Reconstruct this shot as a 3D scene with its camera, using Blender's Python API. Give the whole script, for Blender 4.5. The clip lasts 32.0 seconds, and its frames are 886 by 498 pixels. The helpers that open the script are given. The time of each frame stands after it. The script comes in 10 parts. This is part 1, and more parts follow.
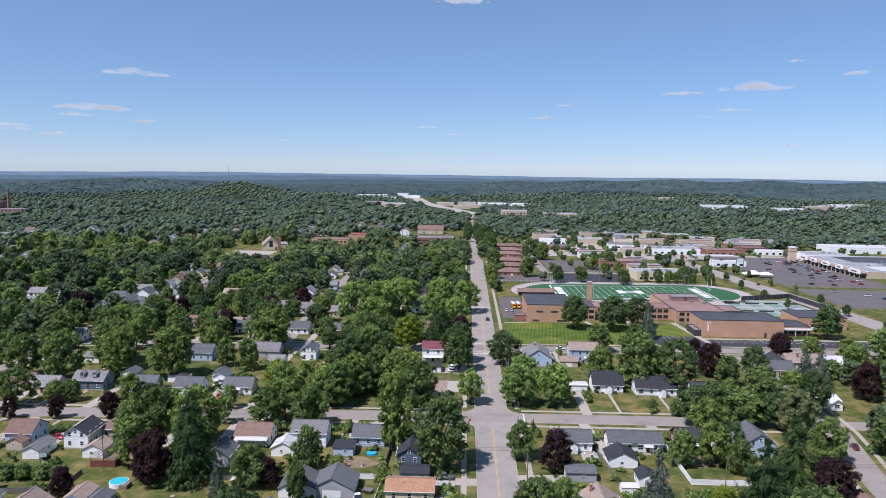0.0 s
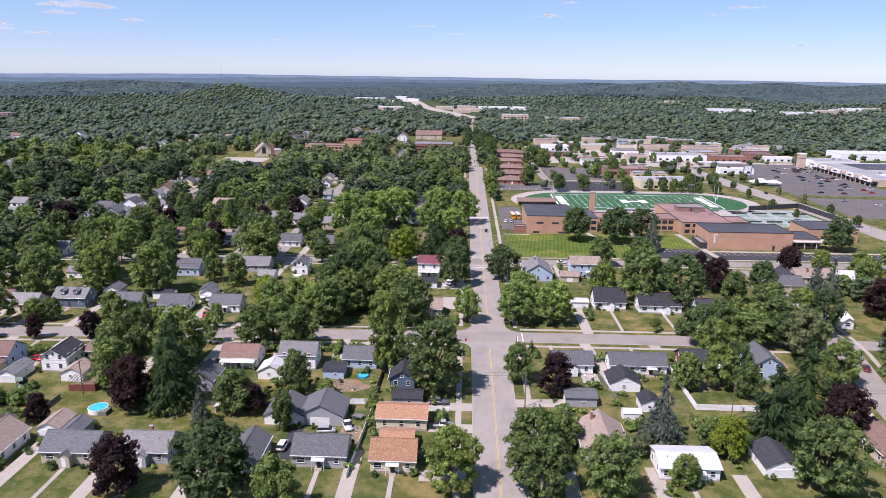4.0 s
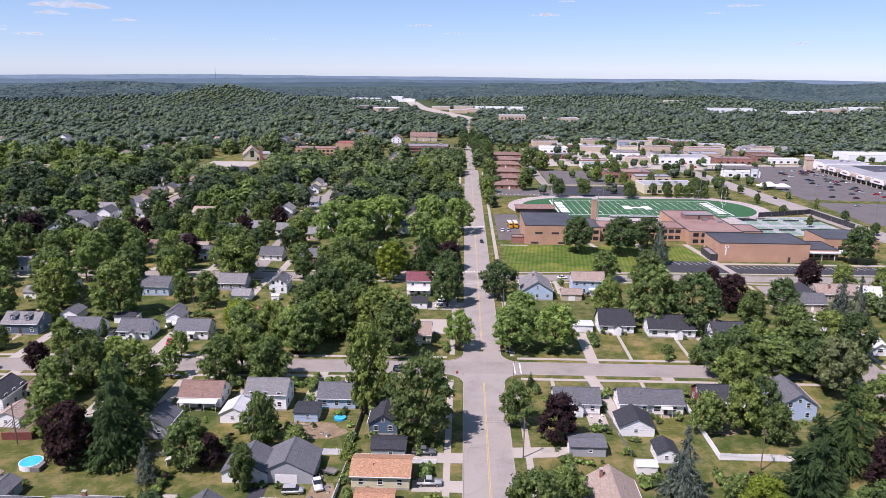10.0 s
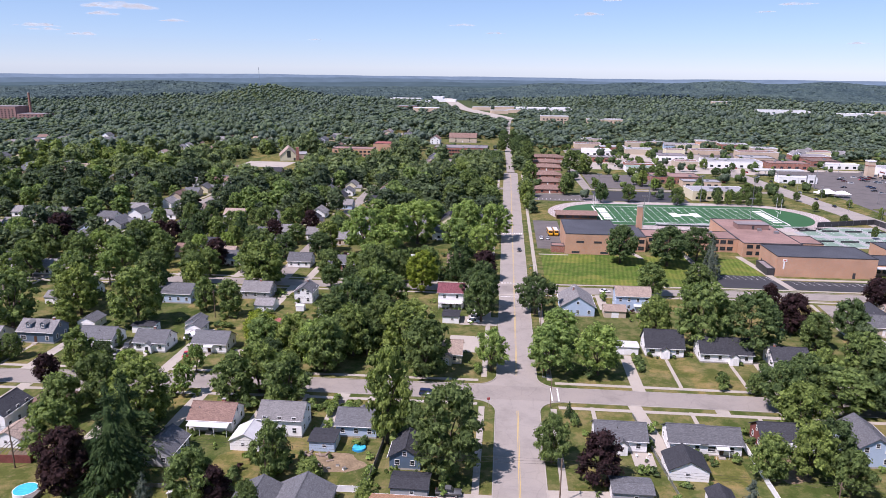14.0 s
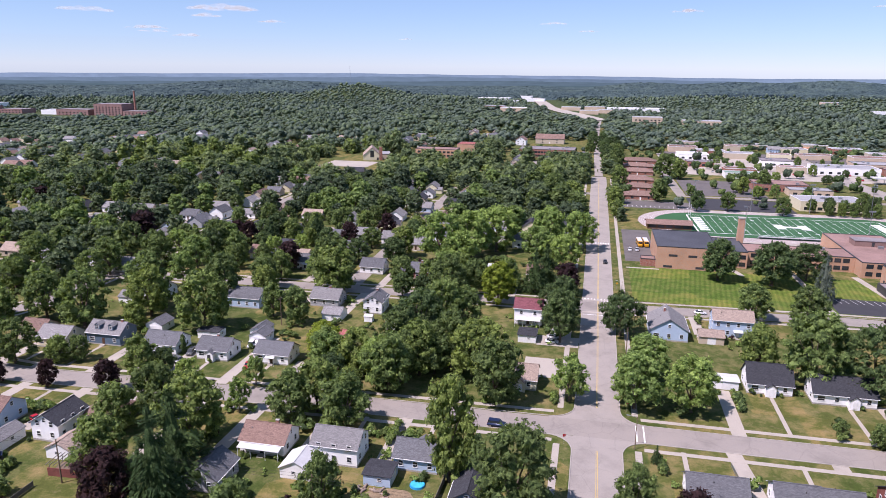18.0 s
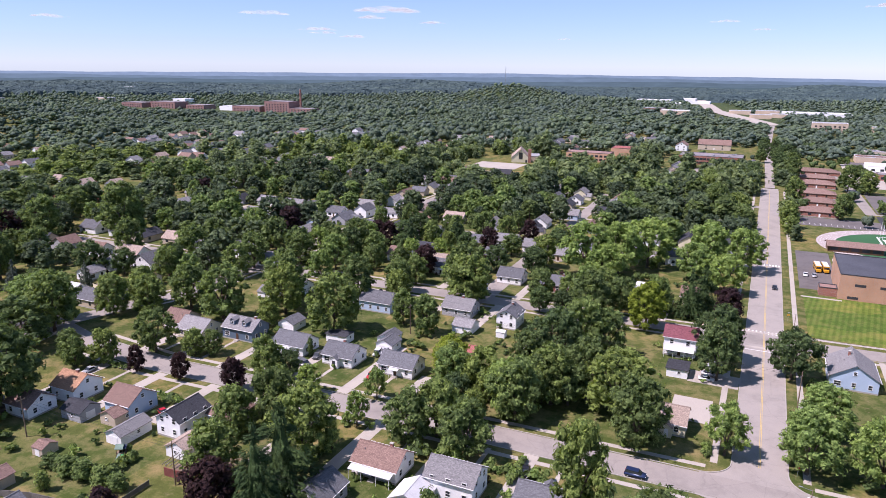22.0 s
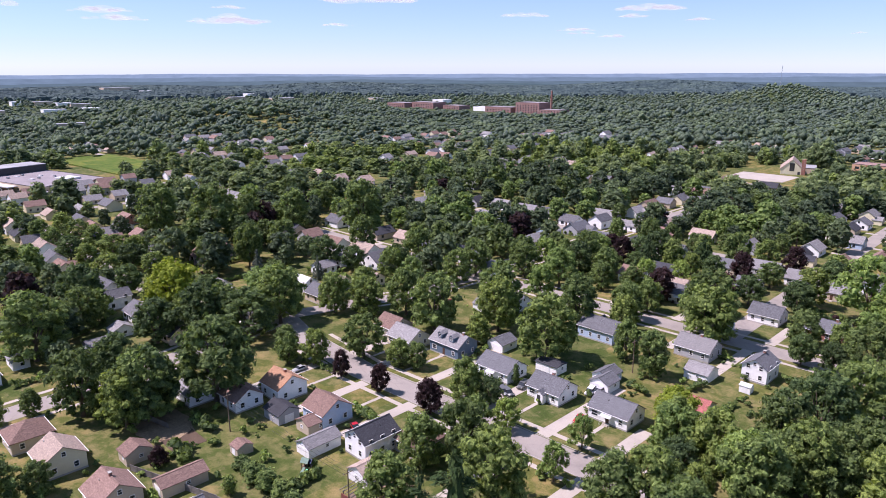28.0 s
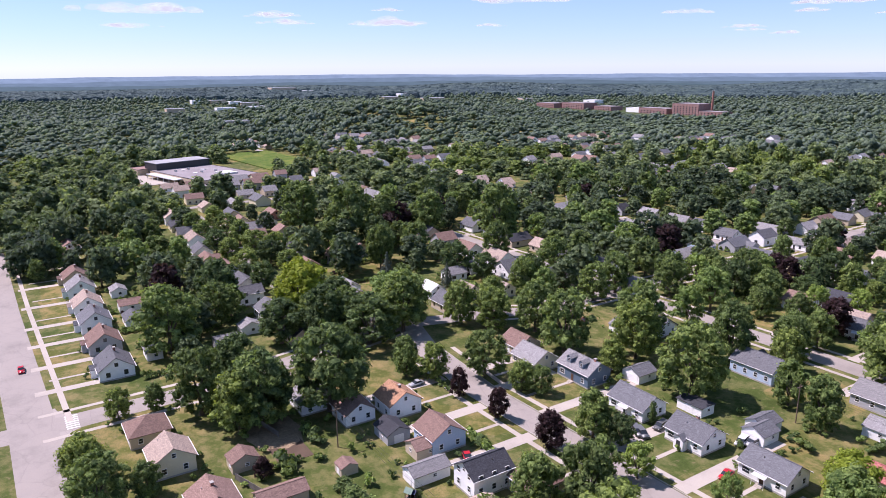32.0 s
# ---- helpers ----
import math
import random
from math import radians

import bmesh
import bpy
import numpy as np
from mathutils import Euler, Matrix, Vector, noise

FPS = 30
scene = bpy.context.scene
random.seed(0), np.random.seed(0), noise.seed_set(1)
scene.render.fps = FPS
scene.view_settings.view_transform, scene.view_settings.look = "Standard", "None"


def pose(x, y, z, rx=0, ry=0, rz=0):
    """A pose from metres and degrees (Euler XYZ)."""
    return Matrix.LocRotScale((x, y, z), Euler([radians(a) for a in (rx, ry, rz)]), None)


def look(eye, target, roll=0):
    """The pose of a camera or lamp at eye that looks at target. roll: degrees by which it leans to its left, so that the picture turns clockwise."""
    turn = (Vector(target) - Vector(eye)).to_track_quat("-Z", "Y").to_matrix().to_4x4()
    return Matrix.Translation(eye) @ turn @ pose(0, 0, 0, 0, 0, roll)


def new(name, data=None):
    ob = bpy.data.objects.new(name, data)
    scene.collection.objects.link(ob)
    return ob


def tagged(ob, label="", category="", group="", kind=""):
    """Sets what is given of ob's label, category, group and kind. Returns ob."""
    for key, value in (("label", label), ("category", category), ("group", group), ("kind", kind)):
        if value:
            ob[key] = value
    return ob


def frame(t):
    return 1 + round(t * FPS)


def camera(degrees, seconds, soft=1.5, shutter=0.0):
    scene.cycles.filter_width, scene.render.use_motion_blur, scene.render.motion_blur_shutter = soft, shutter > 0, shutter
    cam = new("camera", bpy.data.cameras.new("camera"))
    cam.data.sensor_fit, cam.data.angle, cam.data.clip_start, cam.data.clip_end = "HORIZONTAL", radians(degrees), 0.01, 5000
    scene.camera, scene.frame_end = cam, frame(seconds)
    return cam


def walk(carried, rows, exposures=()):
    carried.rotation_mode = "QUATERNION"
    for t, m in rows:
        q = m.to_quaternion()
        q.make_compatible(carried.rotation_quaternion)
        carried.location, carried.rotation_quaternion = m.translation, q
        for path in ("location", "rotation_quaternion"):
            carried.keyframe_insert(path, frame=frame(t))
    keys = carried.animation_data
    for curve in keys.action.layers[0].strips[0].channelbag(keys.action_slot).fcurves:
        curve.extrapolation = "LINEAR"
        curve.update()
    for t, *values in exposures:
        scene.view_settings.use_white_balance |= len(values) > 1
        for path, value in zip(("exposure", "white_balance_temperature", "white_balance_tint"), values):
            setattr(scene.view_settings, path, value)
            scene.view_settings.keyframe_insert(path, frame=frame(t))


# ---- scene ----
cam = camera(65.1, 32.0, soft=0.58)
PATH = [
    (0, (-9.977, -238.807, 87.288), (-10.061, -236.305, 86.997), 0.7),
    (0.5, (-10.094, -237.402, 87.384), (-10.175, -234.913, 86.994), 0.7),
    (1, (-9.850, -235.614, 87.508), (-9.928, -233.159, 86.945), 0.7),
    (1.5, (-9.742, -233.738, 87.700), (-9.817, -231.296, 87.081), 0.7),
    (2, (-9.655, -231.670, 87.683), (-9.732, -229.231, 87.056), 0.7),
    (2.5, (-9.544, -229.612, 87.846), (-9.621, -227.173, 87.217), 0.7),
    (3, (-9.312, -227.511, 87.787), (-9.389, -225.072, 87.158), 0.7),
    (3.5, (-9.082, -225.248, 87.740), (-9.160, -222.810, 87.111), 0.7),
    (5.5, (-8.392, -216.845, 87.632), (-8.468, -214.407, 87.002), 0.7),
    (6, (-8.242, -214.709, 87.627), (-8.317, -212.270, 86.998), 0.8),
    (6.5, (-8.081, -212.603, 87.594), (-8.154, -210.163, 86.963), 0.7),
    (7, (-7.924, -210.457, 87.630), (-7.998, -208.018, 87.000), 0.7),
    (7.5, (-7.746, -208.564, 87.779), (-7.819, -206.126, 87.149), 0.7),
    (8, (-7.523, -206.395, 87.996), (-7.597, -203.955, 87.363), 0.7),
    (8.5, (-7.383, -204.288, 88.077), (-7.455, -201.848, 87.444), 0.6),
    (9, (-7.081, -202.056, 88.015), (-7.153, -199.617, 87.384), 0.6),
    (9.5, (-6.851, -200.070, 88.116), (-6.923, -197.632, 87.484), 0.5),
    (10, (-6.804, -198.081, 88.100), (-6.875, -195.642, 87.469), 0.5),
    (10.5, (-6.627, -195.969, 88.044), (-6.698, -193.531, 87.412), 0.5),
    (11, (-6.366, -193.686, 88.014), (-6.435, -191.248, 87.382), 0.5),
    (11.5, (-6.156, -191.543, 87.899), (-6.226, -189.104, 87.268), 0.5),
    (12, (-5.916, -189.355, 87.830), (-5.986, -186.916, 87.200), 0.5),
    (12.5, (-5.799, -187.247, 87.831), (-5.867, -184.808, 87.200), 0.5),
    (13, (-5.784, -184.999, 87.823), (-5.854, -182.561, 87.193), 0.5),
    (13.5, (-5.701, -183.122, 87.809), (-5.863, -180.688, 87.178), 0.5),
    (15.5, (-5.037, -174.371, 87.793), (-5.299, -171.945, 87.157), 0.6),
    (16, (-5.080, -172.128, 87.903), (-5.393, -169.710, 87.265), 0.5),
    (16.5, (-4.847, -170.091, 87.862), (-5.217, -167.681, 87.226), 0.6),
    (17, (-4.945, -167.795, 87.851), (-5.336, -165.389, 87.213), 0.6),
    (17.5, (-5.023, -165.717, 87.668), (-5.481, -163.321, 87.032), 0.5),
    (18, (-4.948, -163.441, 87.580), (-5.463, -161.059, 86.943), 0.5),
    (18.5, (-5.083, -161.336, 87.598), (-5.630, -158.961, 86.959), 0.6),
    (19, (-5.307, -159.049, 87.479), (-5.904, -156.686, 86.839), 0.6),
    (19.5, (-5.423, -157.016, 87.370), (-6.067, -154.665, 86.731), 0.6),
    (20, (-5.737, -154.764, 87.271), (-6.434, -152.429, 86.631), 0.6),
    (20.5, (-6.091, -152.792, 87.138), (-6.844, -150.473, 86.499), 0.7),
    (21, (-6.232, -150.550, 87.104), (-7.061, -148.258, 86.464), 0.6),
    (21.5, (-6.884, -148.492, 86.955), (-7.792, -146.231, 86.314), 0.6),
    (22, (-7.353, -146.273, 86.922), (-8.370, -144.057, 86.281), 0.6),
    (22.5, (-7.707, -144.166, 86.969), (-8.804, -141.991, 86.325), 0.5),
    (23, (-8.034, -141.950, 86.882), (-9.207, -139.814, 86.238), 0.5),
    (23.5, (-8.347, -139.982, 86.886), (-9.560, -137.869, 86.242), 0.4),
    (24, (-9.005, -137.983, 86.867), (-10.268, -135.899, 86.222), 0.4),
    (24.5, (-9.657, -136.141, 86.829), (-10.975, -134.092, 86.185), 0.3),
    (25, (-10.235, -134.111, 86.840), (-11.620, -132.106, 86.195), 0.2),
    (25.5, (-10.873, -132.191, 86.813), (-12.319, -130.230, 86.169), 0.2),
    (27.5, (-13.819, -124.917, 86.462), (-15.495, -123.149, 85.821), -0.0),
    (28, (-14.790, -122.834, 86.339), (-16.519, -121.115, 85.698), -0.1),
    (28.5, (-15.725, -121.018, 86.350), (-17.498, -119.345, 85.709), -0.1),
    (29, (-16.879, -119.184, 86.291), (-18.695, -117.559, 85.650), -0.1),
    (29.5, (-18.076, -117.596, 86.181), (-19.931, -116.016, 85.539), -0.1),
    (30, (-19.215, -115.904, 86.171), (-21.114, -114.376, 85.530), -0.2),
    (30.5, (-20.360, -114.182, 86.068), (-22.298, -112.707, 85.425), -0.3),
    (31, (-21.655, -112.474, 85.850), (-23.637, -111.056, 85.210), -0.3),
    (31.5, (-22.943, -110.922, 85.699), (-24.960, -109.554, 85.061), -0.3),
    (32, (-24.191, -109.390, 85.762), (-26.244, -108.076, 85.124), -0.4),
]
EXPOSURES = [(0.0, 0.33, 5800, 23), (0.6, 0.40, 5850, 25), (1.6, 0.54, 6000, 30), (3.0, 0.57, 6050, 32), (16.0, 0.59, 6050, 33), (23.0, 0.75, 6050, 36), (32.0, 0.83, 6050, 37)]
walk(cam, [(t, look(eye, target, roll)) for t, eye, target, roll in PATH], EXPOSURES)
SUN_UP, SUN_DEG, SUN_STRENGTH = 57, -130, 4.6
SKY_STRENGTH, SKY_ALT, SKY_DUST, SKY_SATURATION = 0.073, 2500, 0.28, 0.97

# ---- sky and sun ----
SUN_EL, SUN_AZ = radians(SUN_UP), radians(SUN_DEG)      # azimuth from +y, clockwise
world = bpy.data.worlds.new("sky")
scene.world = world
world.use_nodes = True
wt = world.node_tree
sky = wt.nodes.new("ShaderNodeTexSky")
sky.sky_type, sky.sun_disc = "NISHITA", False
sky.sun_elevation, sky.sun_rotation = SUN_EL, SUN_AZ
sky.altitude, sky.air_density, sky.dust_density, sky.ozone_density = SKY_ALT, 1.0, SKY_DUST, 1.6
bg = wt.nodes["Background"]
hazy = wt.nodes.new("ShaderNodeHueSaturation")
hazy.inputs["Hue"].default_value = 0.488
hazy.inputs["Saturation"].default_value, hazy.inputs["Value"].default_value = SKY_SATURATION, 1.0
wt.links.new(sky.outputs[0], hazy.inputs["Color"])
clear_air = wt.nodes.new("ShaderNodeMix")
clear_air.data_type, clear_air.blend_type = "RGBA", "MULTIPLY"
clear_air.inputs[0].default_value, clear_air.inputs[7].default_value = 1.0, (0.90, 0.99, 1.06, 1)
wt.links.new(hazy.outputs[0], clear_air.inputs[6])
veil = wt.nodes.new("ShaderNodeMix")                    # thin even haze across the whole sky
veil.data_type = "RGBA"
veil.inputs[0].default_value, veil.inputs[7].default_value = 0.26, (3.7, 5.9, 8.2, 1)
wt.links.new(clear_air.outputs[2], veil.inputs[6])
wt.links.new(veil.outputs[2], bg.inputs[0])
bg.inputs[1].default_value = SKY_STRENGTH

sun_data = bpy.data.lights.new("sun", "SUN")
sun_data.energy, sun_data.angle, sun_data.color = SUN_STRENGTH, radians(0.53), (1.0, 0.945, 0.85)
sun = new("sun", sun_data)
SUN_DIR = Vector((math.sin(SUN_AZ) * math.cos(SUN_EL), math.cos(SUN_AZ) * math.cos(SUN_EL), math.sin(SUN_EL)))
sun.matrix_world = look(SUN_DIR * 400, (0, 0, 0))

# ---- materials ----


def material(name, rough=0.85, metal=0.0, spec=0.3):
    m = bpy.data.materials.new(name)
    m.use_nodes = True
    b = m.node_tree.nodes["Principled BSDF"]
    b.inputs["Roughness"].default_value, b.inputs["Metallic"].default_value = rough, metal
    b.inputs["Specular IOR Level"].default_value = spec
    return m, m.node_tree, b


def noise_at(nt, scale, detail=4.0, coord="Object", rough=0.6, stretch=None):
    tc = nt.nodes.new("ShaderNodeTexCoord")
    n = nt.nodes.new("ShaderNodeTexNoise")
    n.inputs["Scale"].default_value, n.inputs["Detail"].default_value = scale, detail
    n.inputs["Roughness"].default_value = rough
    if coord == "World":
        g = nt.nodes.new("ShaderNodeNewGeometry")
        out = g.outputs["Position"]
    else:
        out = tc.outputs[coord]
    if stretch:
        mp = nt.nodes.new("ShaderNodeMapping")
        mp.inputs["Scale"].default_value = stretch
        nt.links.new(out, mp.inputs[0])
        out = mp.outputs[0]
    nt.links.new(out, n.inputs["Vector"])
    return n


def ramp(nt, fac, stops):
    r = nt.nodes.new("ShaderNodeValToRGB")
    while len(r.color_ramp.elements) < len(stops):
        r.color_ramp.elements.new(0.5)
    for e, (p, c) in zip(r.color_ramp.elements, stops):
        e.position, e.color = p, (*c, 1)
    nt.links.new(fac, r.inputs[0])
    return r


def mix(nt, kind, fac, a, b):
    m = nt.nodes.new("ShaderNodeMix")
    m.data_type, m.blend_type = "RGBA", kind
    if isinstance(fac, float):
        m.inputs[0].default_value = fac
    else:
        nt.links.new(fac, m.inputs[0])
    for k, v in ((6, a), (7, b)):
        if isinstance(v, tuple):
            m.inputs[k].default_value = (*v, 1)
        else:
            nt.links.new(v, m.inputs[k])
    return m.outputs[2]


def bump(nt, b, height, strength, distance=0.05):
    k = nt.nodes.new("ShaderNodeBump")
    k.inputs["Strength"].default_value, k.inputs["Distance"].default_value = strength, distance
    nt.links.new(height, k.inputs["Height"])
    nt.links.new(k.outputs[0], b.inputs["Normal"])


def two_scale(name, colour, fine=6.0, coarse=0.25, amount=0.22, rough=0.85, spec=0.3, metal=0.0, vary=0.0, relief=0.3, world_coord=True):
    """A colour with grain, larger stains, fine relief and, with vary, a shift from object to object."""
    m, nt, b = material(name, rough, metal, spec)
    where = "World" if world_coord else "Object"
    f = noise_at(nt, fine, 5, where)
    c = noise_at(nt, coarse, 3, where)
    dark = tuple(v * (1 - amount) for v in colour)
    light = tuple(min(1, v * (1 + amount)) for v in colour)
    a = ramp(nt, f.outputs[0], [(0.3, dark), (0.7, light)])
    s = ramp(nt, c.outputs[0], [(0.35, (1 - amount,) * 3), (0.65, (1.0,) * 3)])
    out = mix(nt, "MULTIPLY", 1.0, a.outputs[0], s.outputs[0])
    if vary:
        oi = nt.nodes.new("ShaderNodeObjectInfo")
        r = ramp(nt, oi.outputs["Random"], [(0.0, (1 - vary,) * 3), (1.0, (1 + vary * 0.4, 1 + vary * 0.4, 1 + vary * 0.3))])
        out = mix(nt, "MULTIPLY", 1.0, out, r.outputs[0])
    nt.links.new(out, b.inputs["Base Color"])
    if relief:
        bump(nt, b, f.outputs[0], relief, 0.03)
    return m


def leaf(name, dark, light, vary=0.25, through_leaf=0.34, gaps=0.0):
    """Foliage: colour by clump and from tree to tree, a little light passing through; gaps open sprays between leaves."""
    m, nt, b = material(name, 0.65, 0.0, 0.14)
    g = nt.nodes.new("ShaderNodeNewGeometry")
    oi = nt.nodes.new("ShaderNodeObjectInfo")
    r = ramp(nt, g.outputs["Random Per Island"], [(0.0, dark), (1.0, light)])
    o = ramp(nt, oi.outputs["Random"], [(0.0, (1 - vary, 1 - vary, 1 - vary)), (0.5, (1.0, 1.0, 0.95)), (1.0, (1 + vary, 1 + vary * 0.6, 0.9))])
    n = noise_at(nt, 0.35, 2, "World")
    w = ramp(nt, n.outputs[0], [(0.3, (0.8, 0.82, 0.85)), (0.7, (1.12, 1.1, 1.0))])
    c = mix(nt, "MULTIPLY", 1.0, mix(nt, "MULTIPLY", 1.0, r.outputs[0], o.outputs[0]), w.outputs[0])
    f = noise_at(nt, 2.6, 3, "World", 0.7)
    u = ramp(nt, f.outputs[0], [(0.32, (0.54, 0.57, 0.54)), (0.66, (1.36, 1.34, 1.2))])
    c = mix(nt, "MULTIPLY", 1.0, c, u.outputs[0])
    nt.links.new(c, b.inputs["Base Color"])
    bump(nt, b, f.outputs[0], 0.9, 0.4)
    t = nt.nodes.new("ShaderNodeBsdfTranslucent")
    nt.links.new(mix(nt, "MULTIPLY", 1.0, c, (1.35, 1.35, 0.62)), t.inputs[0])
    s = nt.nodes.new("ShaderNodeMixShader")
    s.inputs[0].default_value = through_leaf
    nt.links.new(b.outputs[0], s.inputs[1])
    nt.links.new(t.outputs[0], s.inputs[2])
    if gaps:
        q = noise_at(nt, 3.9, 2, "World", 0.6)
        k = nt.nodes.new("ShaderNodeMath")
        k.operation, k.inputs[1].default_value = "LESS_THAN", gaps
        nt.links.new(q.outputs[0], k.inputs[0])
        clear = nt.nodes.new("ShaderNodeBsdfTransparent")
        e = nt.nodes.new("ShaderNodeMixShader")
        nt.links.new(k.outputs[0], e.inputs[0])
        nt.links.new(s.outputs[0], e.inputs[1])
        nt.links.new(clear.outputs[0], e.inputs[2])
        s = e
    nt.links.new(s.outputs[0], nt.nodes["Material Output"].inputs[0])
    return m


def siding(name, colour, pitch=0.13):
    """Lapped boards: thin lines by height, with dirt."""
    m, nt, b = material(name, 0.6, 0, 0.35)
    w = nt.nodes.new("ShaderNodeTexWave")
    w.wave_type, w.bands_direction, w.wave_profile = "BANDS", "Z", "SAW"
    w.inputs["Scale"].default_value = 0.314 / pitch
    g = nt.nodes.new("ShaderNodeNewGeometry")
    nt.links.new(g.outputs["Position"], w.inputs["Vector"])
    n = noise_at(nt, 0.9, 4, "World")
    d = ramp(nt, n.outputs[0], [(0.25, tuple(v * 0.93 for v in colour)), (0.65, colour)])
    l = ramp(nt, w.outputs[0], [(0.0, (0.84, 0.84, 0.85)), (0.16, (1, 1, 1))])
    nt.links.new(mix(nt, "MULTIPLY", 1.0, d.outputs[0], l.outputs[0]), b.inputs["Base Color"])
    bump(nt, b, w.outputs[0], 0.5, 0.02)
    return m


def shingles(name, colour):
    """Asphalt shingles: courses up the slope, tabs of differing tone, streaks."""
    m, nt, b = material(name, 0.92, 0, 0.2)
    tc = nt.nodes.new("ShaderNodeTexCoord")
    k = nt.nodes.new("ShaderNodeTexBrick")
    k.inputs["Scale"].default_value = 1.0
    k.inputs["Brick Width"].default_value, k.inputs["Row Height"].default_value = 0.34, 0.16
    k.inputs["Mortar Size"].default_value = 0.012
    k.inputs["Color1"].default_value = (*(v * 0.72 for v in colour), 1)
    k.inputs["Color2"].default_value = (*(v * 1.22 for v in colour), 1)
    k.inputs["Mortar"].default_value = (*(v * 0.55 for v in colour), 1)
    nt.links.new(tc.outputs["UV"], k.inputs["Vector"])
    n = noise_at(nt, 1.4, 5, "World", 0.7)
    s = ramp(nt, n.outputs[0], [(0.3, (0.88, 0.88, 0.88)), (0.68, (1.07, 1.07, 1.07))])
    oi = nt.nodes.new("ShaderNodeObjectInfo")
    r = ramp(nt, oi.outputs["Random"], [(0.0, (0.85, 0.85, 0.85)), (1.0, (1.12, 1.12, 1.12))])
    c = mix(nt, "MULTIPLY", 1.0, mix(nt, "MULTIPLY", 1.0, k.outputs[0], s.outputs[0]), r.outputs[0])
    nt.links.new(c, b.inputs["Base Color"])
    bump(nt, b, k.outputs["Fac"], 0.3, 0.02)
    return m


def brickwork(name, c1, c2, mortar, width=0.3, height=0.1):
    m, nt, b = material(name, 0.88, 0, 0.2)
    tc = nt.nodes.new("ShaderNodeTexCoord")
    k = nt.nodes.new("ShaderNodeTexBrick")
    k.inputs["Scale"].default_value = 1.0
    k.inputs["Brick Width"].default_value, k.inputs["Row Height"].default_value = width, height
    k.inputs["Mortar Size"].default_value = 0.012
    k.inputs["Color1"].default_value, k.inputs["Color2"].default_value, k.inputs["Mortar"].default_value = (*c1, 1), (*c2, 1), (*mortar, 1)
    nt.links.new(tc.outputs["UV"], k.inputs["Vector"])
    n = noise_at(nt, 0.12, 4, "World")
    s = ramp(nt, n.outputs[0], [(0.3, (0.85, 0.84, 0.82)), (0.68, (1.08, 1.06, 1.05))])
    nt.links.new(mix(nt, "MULTIPLY", 1.0, k.outputs[0], s.outputs[0]), b.inputs["Base Color"])
    bump(nt, b, k.outputs["Fac"], 0.4, 0.01)
    return m


def lawn_material(name, green, dry, stripes=0.0):
    m, nt, b = material(name, 0.95, 0, 0.1)
    f = noise_at(nt, 3.5, 6, "World", 0.7)
    c = noise_at(nt, 0.16, 6, "World", 0.72)
    p = noise_at(nt, 0.03, 4, "World", 0.65)
    a = ramp(nt, c.outputs[0], [(0.36, tuple(u * 0.8 for u in green)), (0.46, green), (0.54, tuple((u + v) / 2 for u, v in zip(green, dry))), (0.66, dry)])
    g = ramp(nt, f.outputs[0], [(0.25, (0.62, 0.64, 0.6)), (0.7, (1.2, 1.2, 1.1))])
    q = ramp(nt, p.outputs[0], [(0.3, (0.8, 0.86, 0.8)), (0.7, (1.12, 1.06, 1.0))])
    out = mix(nt, "MULTIPLY", 1.0, mix(nt, "MULTIPLY", 1.0, a.outputs[0], g.outputs[0]), q.outputs[0])
    lots = nt.nodes.new("ShaderNodeTexVoronoi")        # each yard kept a little differently
    lots.distance = "CHEBYCHEV"
    lots.inputs["Scale"].default_value, lots.inputs["Randomness"].default_value = 0.05, 0.55
    spot = nt.nodes.new("ShaderNodeNewGeometry")
    nt.links.new(spot.outputs["Position"], lots.inputs["Vector"])
    tone = ramp(nt, lots.outputs["Color"], [(0.2, (0.72, 0.84, 0.74)), (0.5, (1.0, 1.0, 1.0)), (0.8, (1.26, 1.12, 1.08))])
    out = mix(nt, "MULTIPLY", 1.0, out, tone.outputs[0])
    bare = noise_at(nt, 0.45, 5, "World", 0.75)
    worn = ramp(nt, bare.outputs[0], [(0.56, (0, 0, 0)), (0.70, (0.75, 0.75, 0.75))])
    out = mix(nt, "MIX", worn.outputs[0], out, tuple(0.55 * u + 0.45 * v for u, v in zip(dry, (0.17, 0.13, 0.08))))
    if stripes:
        w = nt.nodes.new("ShaderNodeTexWave")
        w.wave_type, w.bands_direction = "BANDS", "X"
        w.inputs["Scale"].default_value, w.inputs["Distortion"].default_value = stripes, 0.6
        geo = nt.nodes.new("ShaderNodeNewGeometry")
        mp = nt.nodes.new("ShaderNodeMapping")
        mp.inputs["Rotation"].default_value = (0, 0, radians(7))
        nt.links.new(geo.outputs["Position"], mp.inputs[0])
        nt.links.new(mp.outputs[0], w.inputs["Vector"])
        s = ramp(nt, w.outputs[0], [(0.2, (0.84, 0.86, 0.8)), (0.8, (1.12, 1.1, 1.05))])
        out = mix(nt, "MULTIPLY", 1.0, out, s.outputs[0])
    nt.links.new(out, b.inputs["Base Color"])
    bump(nt, b, f.outputs[0], 0.6, 0.15)
    return m


